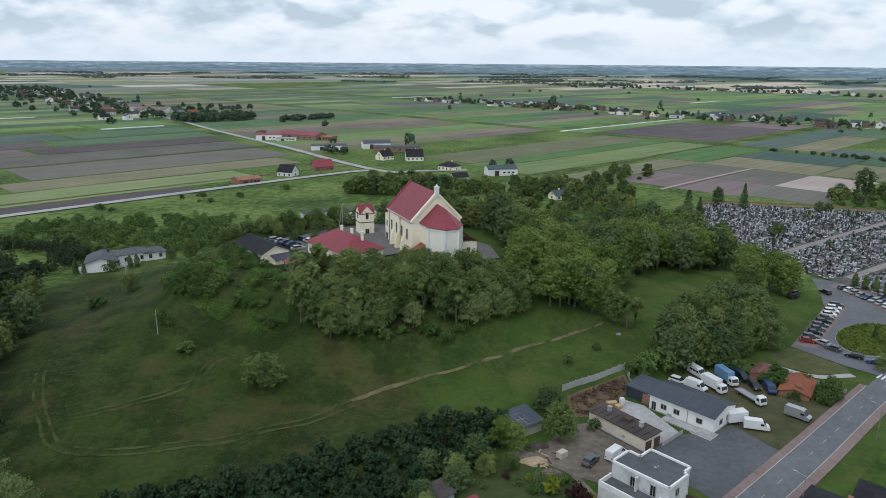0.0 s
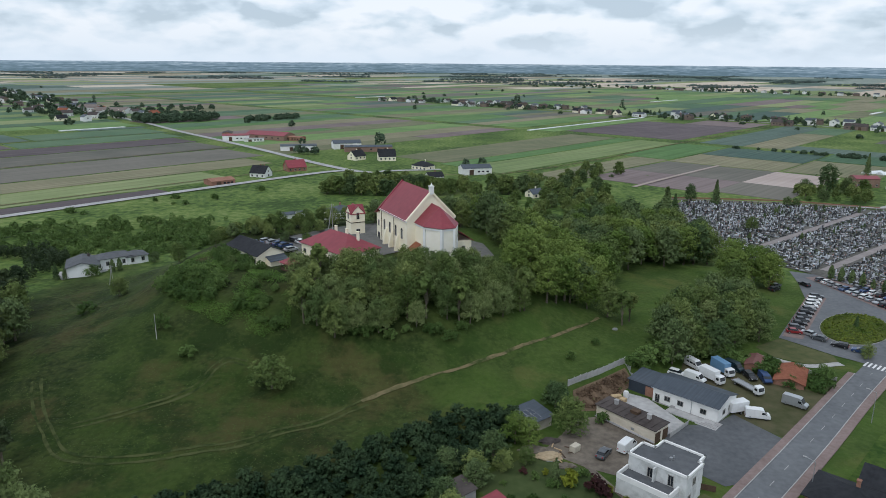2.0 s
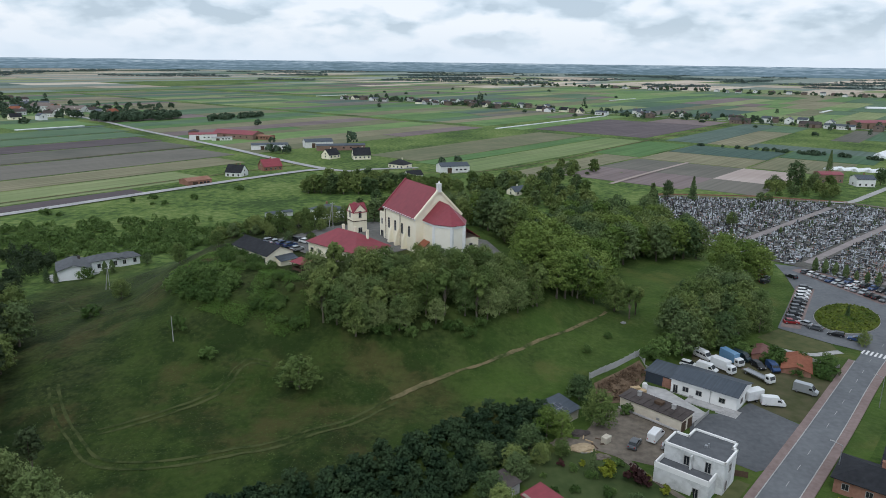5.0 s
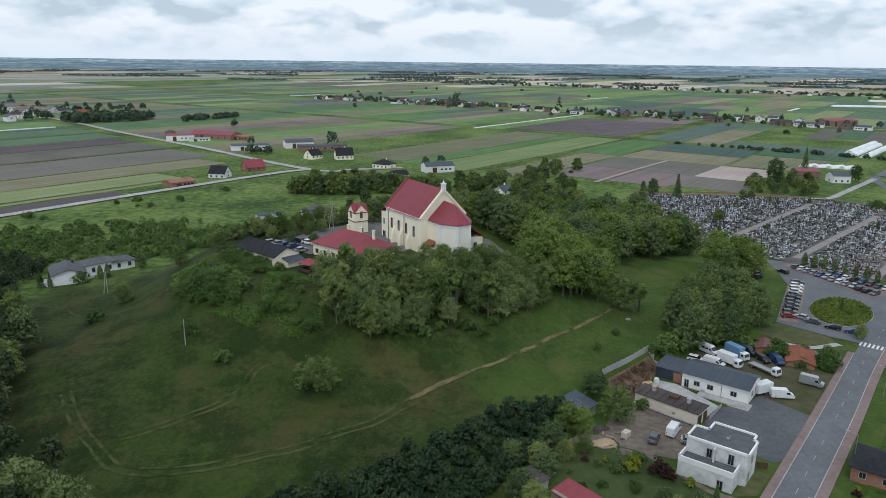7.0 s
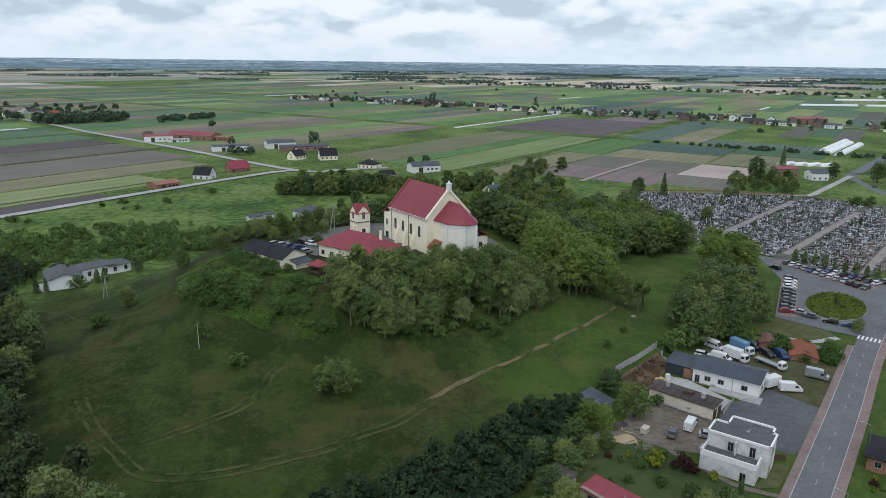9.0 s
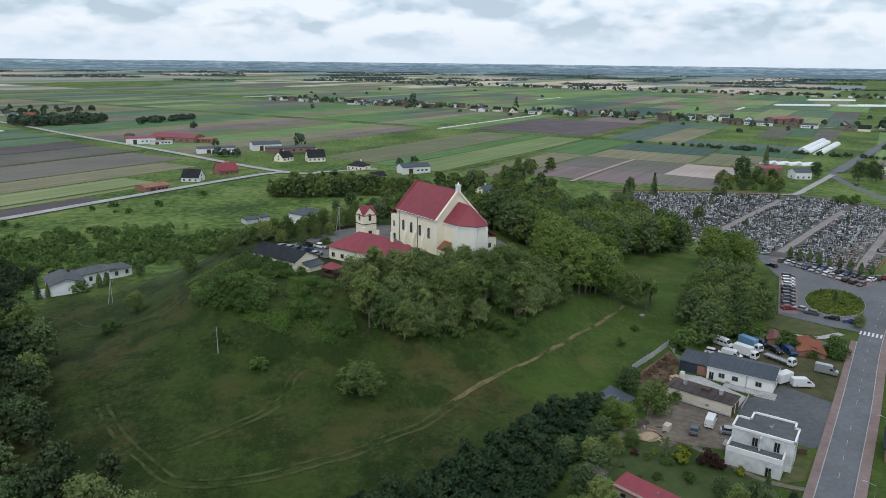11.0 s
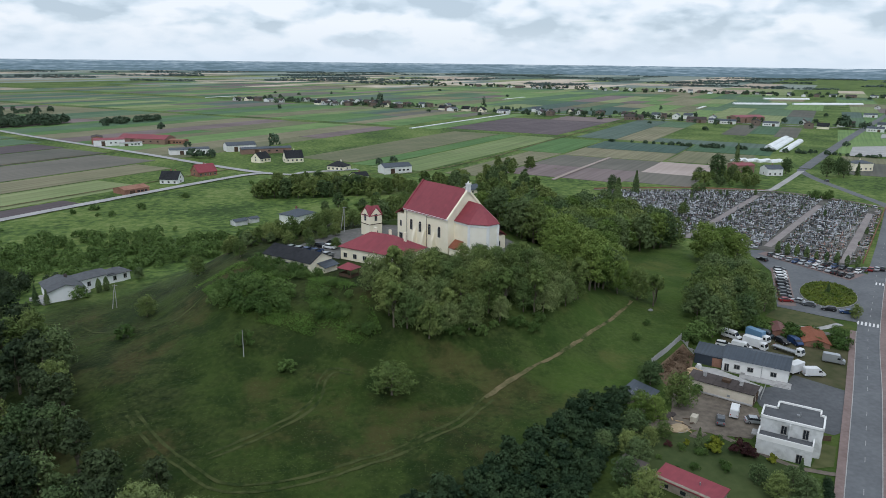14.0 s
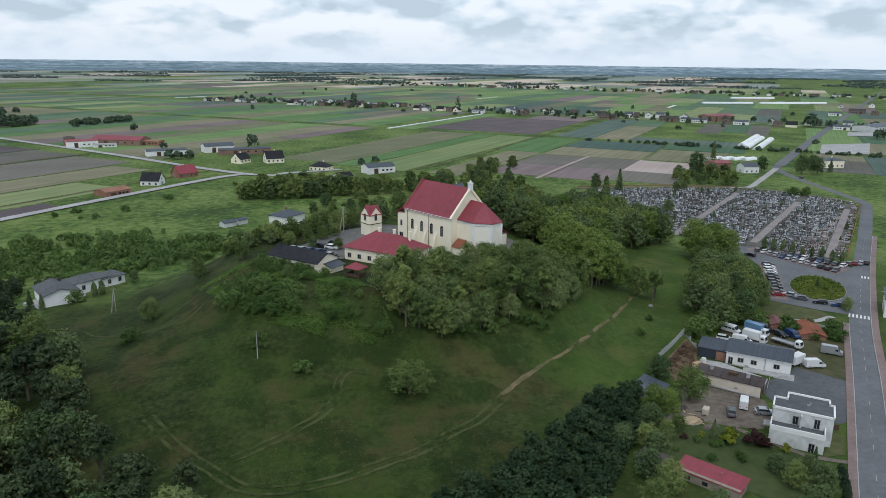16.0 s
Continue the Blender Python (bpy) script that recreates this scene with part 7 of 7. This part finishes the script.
for k in range(16):
    x, y = frng.uniform(6, 26), frng.uniform(98, 114)
    plant("bush", x, y, frng.uniform(0.25, 0.5), k)
for k in range(9):
    plant("hedge", 32.2 - k * 0.75, 91.6 - k * 0.85, 0.40, k, "garden hedge", 0.2)
for x, y, s in ((80, 144.4, 0.7), (85.4, 151.6, 0.9), (80, 153, 1.0), (78.5, 149, 0.9), (76, 150, 1.0), (73, 156, 1.2), (70, 158, 1.4), (85.6, 141.6, 1.1), (88, 144.6, 1.2), (90.5, 147.5, 1.0), (66, 160, 1.3), (79.4, 143.2, 0.7), (46, 151, 1.3), (48.5, 153, 1.5), (52, 155.5, 1.5), (55, 158, 1.4), (47, 148.5, 0.9), (38, 160, 0.5), (30, 152, 0.6)):
    plant("bush", x, y, s, int(x))


# tall grass tufts all over the meadow
pts = []
mead = inside_poly([(-120, 205), (-100, 165), (-92, 132), (-72, 108), (-38, 105), (8, 128), (27, 137), (48, 158), (52, 182), (34, 174), (0, 152), (-18, 144), (-48, 156), (-72, 182), (-74, 206), (-96, 226)])
while len(pts) < 16000:
    x, y = frng.uniform(-120, 52), frng.uniform(104, 226)
    if mead(x, y) and noise.noise((x * 0.09, y * 0.09, 7)) + 0.55 > frng.random():
        pts.append((x, y))
pts = np.array(pts)
tz = ground_z(pts[:, 0], pts[:, 1])
v, f = leaf_cards(np.column_stack([pts, tz + 0.10]), np.tile([0.0, 0.0, 1.6], (len(pts), 1)), 0.13)
tuft = leaf_mat("grass_tufts", (0.034, 0.062, 0.011), (0.080, 0.105, 0.030), 0.1)
tagged(meshed("grass_tufts", v, f, tuft), "tufts of tall grass and weeds on the meadow", "grass", kind="stuff")


# lush weeds and brambles on the bank below the outbuilding
pts = []
lush = inside_poly([(-78, 194), (-73, 176), (-65, 163), (-54, 155), (-42, 150), (-36, 152), (-38, 168), (-43, 176), (-50, 178), (-58, 186), (-66, 198)])
while len(pts) < 24000:
    x, y = frng.uniform(-79, -35), frng.uniform(149, 199)
    if lush(x, y) and noise.noise((x * 0.16, y * 0.16, 3)) * 1.4 + 0.35 > frng.random():
        pts.append((x, y))
pts = np.array(pts)
tz = ground_z(pts[:, 0], pts[:, 1])
v, f = leaf_cards(np.column_stack([pts, tz + 0.12 + 0.5 * rng.random(len(pts)) ** 2]), np.tile([0.0, -0.2, 1.2], (len(pts), 1)), 0.16)
tagged(meshed("bank_weeds", v, f, leaf_mat("lush_weeds", (0.052, 0.105, 0.018), (0.110, 0.180, 0.036), 0.1)), "lush green weeds and brambles on the bank", "weeds", kind="stuff")


# ---- small things ----
def street_lamp(x, y, turn):
    b = thing("street_lamp", x, y, gz(x, y), turn, "slim grey street lamp with a single arm", "street lamp", "street lamps")
    part("pole", cyl(bmesh.new(), 0, 0, -0.2, 0.09, 0.05, 7.2, 8), METAL, b)
    bm = bmesh.new()
    slab(bm, [(0, -0.04, 7.0), (1.5, -0.04, 7.35), (1.5, 0.04, 7.35), (0, 0.04, 7.0)], 0.08)
    part("arm", bm, METAL, b)
    part("lamp_head", boxed(1.7, 0, 7.28, 0.7, 0.26, 0.12, bevel=0.03), KERB, b)
    return b


l1 = street_lamp(60.5, 101.5, 137)
for x, y in ((40, 83.5), (88, 126.5), (116, 152), (160, 191)):
    copy_thing(l1, pose(x, y, gz(x, y), 0, 0, 137))


def pole(x, y, h, label, aframe=False, plain=False):
    b = thing("utility_pole", x, y, gz(x, y), 0, label, "pole")
    part("pole", cyl(bmesh.new(), 0, 0, -0.4, 0.11, 0.07, h, 8), CONCRETE, b)
    if plain:
        return
    if aframe:
        bm = cyl(bmesh.new(), 0, 0, 0, 0.13, 0.09, h * 0.98, 8)
        bmesh.ops.rotate(bm, verts=bm.verts, matrix=Matrix.Rotation(radians(9), 3, "Y"))
        bmesh.ops.translate(bm, verts=bm.verts, vec=(-h * 0.155, 0, -0.3))
        part("strut", bm, CONCRETE, b)
    part("crossarm", boxed(0, 0, h - 0.9, 1.4, 0.1, 0.1), METAL, b)
    for s in (-0.6, 0, 0.6):
        part("insulator", cyl(bmesh.new(), s, 0, h - 0.8, 0.05, 0.05, 0.2, 6), KERB, b)


pole(-66.5, 151.8, 6.5, "lone concrete utility pole on the slope", plain=True)
pole(-100.4, 210.9, 7.5, "concrete utility pole with a strut on the meadow", True)
pole(-33.5, 224, 9, "wooden utility pole with a strut behind the rectory", True)
pole(108.8, 221, 9, "utility pole with a strut beside the trees", True)
pole(182, 303, 8, "utility pole among the graves")


def blocky(name, x, y, turn, dims, material, label, category, bevel=0.06):
    b = boxed(0, 0, 0, *dims, bevel=bevel)
    ob = part(name, b, material)
    ob.matrix_world = pose(x, y, gz(x, y) + 0.08, 0, 0, turn)
    return tagged(ob, label, category)


blocky("wall_block", 23.2, 117.8, 40, (1.9, 1.3, 1.3), mat("aerated_block", (0.42, 0.38, 0.30), (0.56, 0.52, 0.43), 2, 0.9, 0.3), "pallet of pale building blocks in the yard", "blocks")
bm = bmesh.new()
for z0, h, r in ((0, 0.25, 0.5), (0.25, 1.0, 0.62), (1.25, 0.25, 0.5)):
    cyl(bm, 0, 0, z0, r, r, h, 16)
ob = part("water_tank", bm, PAINT)
ob.matrix_world = pose(39.6, 139.0, 1.5)
tagged(ob, "white plastic water tank in the courtyard", "tank")
crate = mat("fresh_boards", (0.34, 0.24, 0.13), (0.50, 0.38, 0.23), 2, 0.8, 0.3)
for x, y, t, d in ((37.2, 138.4, 10, (2.2, 1.2, 1.1)), (38.4, 137.2, 35, (1.4, 1.2, 0.8)), (36.0, 137.2, -20, (1.3, 1.1, 0.7))):
    b = thing("timber_stack", x, y, gz(x, y) + 0.2, t, "stack of pale boards in the courtyard", "timber")
    k = int(d[2] / 0.16)
    for i in range(k):
        part("board", boxed(0.03 * (i % 3), 0, i * 0.17, d[0], d[1], 0.13), crate, b)


def heap(name, x, y, rx, ry, h, material, label):
    bm = bmesh.new()
    bmesh.ops.create_icosphere(bm, subdivisions=4, radius=1.0)
    for vv in bm.verts:
        n = 1 + 0.3 * noise.noise(vv.co * 2.3 + Vector((x, y, 0))) + 0.12 * noise.noise(vv.co * 7)
        vv.co = Vector((vv.co.x * rx * n, vv.co.y * ry * n, max(-0.2, vv.co.z * h * n)))
    ob = part(name, bm, material)
    ob.matrix_world = pose(x, y, gz(x, y))
    return tagged(ob, label, "heap")


heap("sand_mound", 17.8, 115.8, 2.6, 1.5, 0.9, mat("pale_sand", (0.30, 0.23, 0.14), (0.45, 0.36, 0.24), 2, 0.95, 0.5), "heap of pale sand in the yard")
heap("debris_mound", 15.2, 118.2, 2.8, 1.6, 0.8, DIRT, "heap of brown rubble and waste wood")
heap("debris_mound", 19.0, 121.4, 2.0, 1.2, 0.7, FELT, "dark heap of debris beside the shed")
heap("debris_mound", 20.4, 112.6, 1.8, 1.0, 0.6, DIRT, "small heap of rubble in the garden")
for k in range(14):
    x, y = 18 + frng.uniform(-4, 5), 117 + frng.uniform(-4, 5)
    blocky("plank", x, y, frng.uniform(0, 180), (frng.uniform(1, 2.6), 0.25, 0.12), frng.choice((crate, KERB, DARKWOOD)), "loose plank lying in the cluttered yard", "plank", 0.01)
heap("boulder", 46.2, 171.0, 0.8, 0.6, 0.5, STONES[1], "grey boulder lying in the meadow")


PUREWHITE = mat("fresh_white_paint", (0.80, 0.81, 0.81), (0.90, 0.91, 0.91), 0.6, 0.8, 0.1)


def west_house():
    b = thing("bungalow", -113.5, 236.0, gz(-113, 235) + 0.4, 38, "long white bungalow with a slate-grey low-pitched roof", "house")
    # a gabled wing towards the meadow, a long wing behind it and a lower end
    w = part("gabled_wing", gable_walls(bmesh.new(), 12.0, 9.5, 3.3, 1.5), PUREWHITE, b)
    r = part("roof", gable_roof(bmesh.new(), 12.0, 9.5, 3.3, 1.5, 0.5, 0.5, 0.16), YARD, w, "dark grey sheet roof")
    for o in (w, r):
        o.data.transform(pose(-6.8, -1.0, -0.3, 0, 0, -106))
    for x, y, L, W, h in ((3.2, 1.0, 10.5, 7.0, 3.4), (10.4, 0.2, 7.0, 6.4, 2.9)):
        w = part("wing", boxed(x, y, -1, L, W, h + 1.0), PUREWHITE, b)
        bm = hip_roof(bmesh.new(), L, W, h, 1.4, 0.5, 0.15)
        bmesh.ops.translate(bm, verts=bm.verts, vec=(x, y, 0))
        part("roof", bm, YARD, w, "dark grey hipped roof")
        for i in range(2):
            window(w, x - L / 4 + i * L / 2, y - W / 2 - 0.02, 0.9, 1.0, 1.5, -90)
    part("plinth", boxed(-1.0, -0.6, -1.4, 27.0, 9.0, 1.2), CONCRETE, b)
    part("chimney", boxed(-4, 2.2, 2.5, 0.7, 0.7, 2.6), FELT, b)
    window(b, -2.2, -2.7, 0.7, 1.0, 1.3, -90)


west_house()

# the models from which the copies were made
for ob in protos:
    for o in (*ob.children_recursive, ob):
        bpy.data.objects.remove(o)
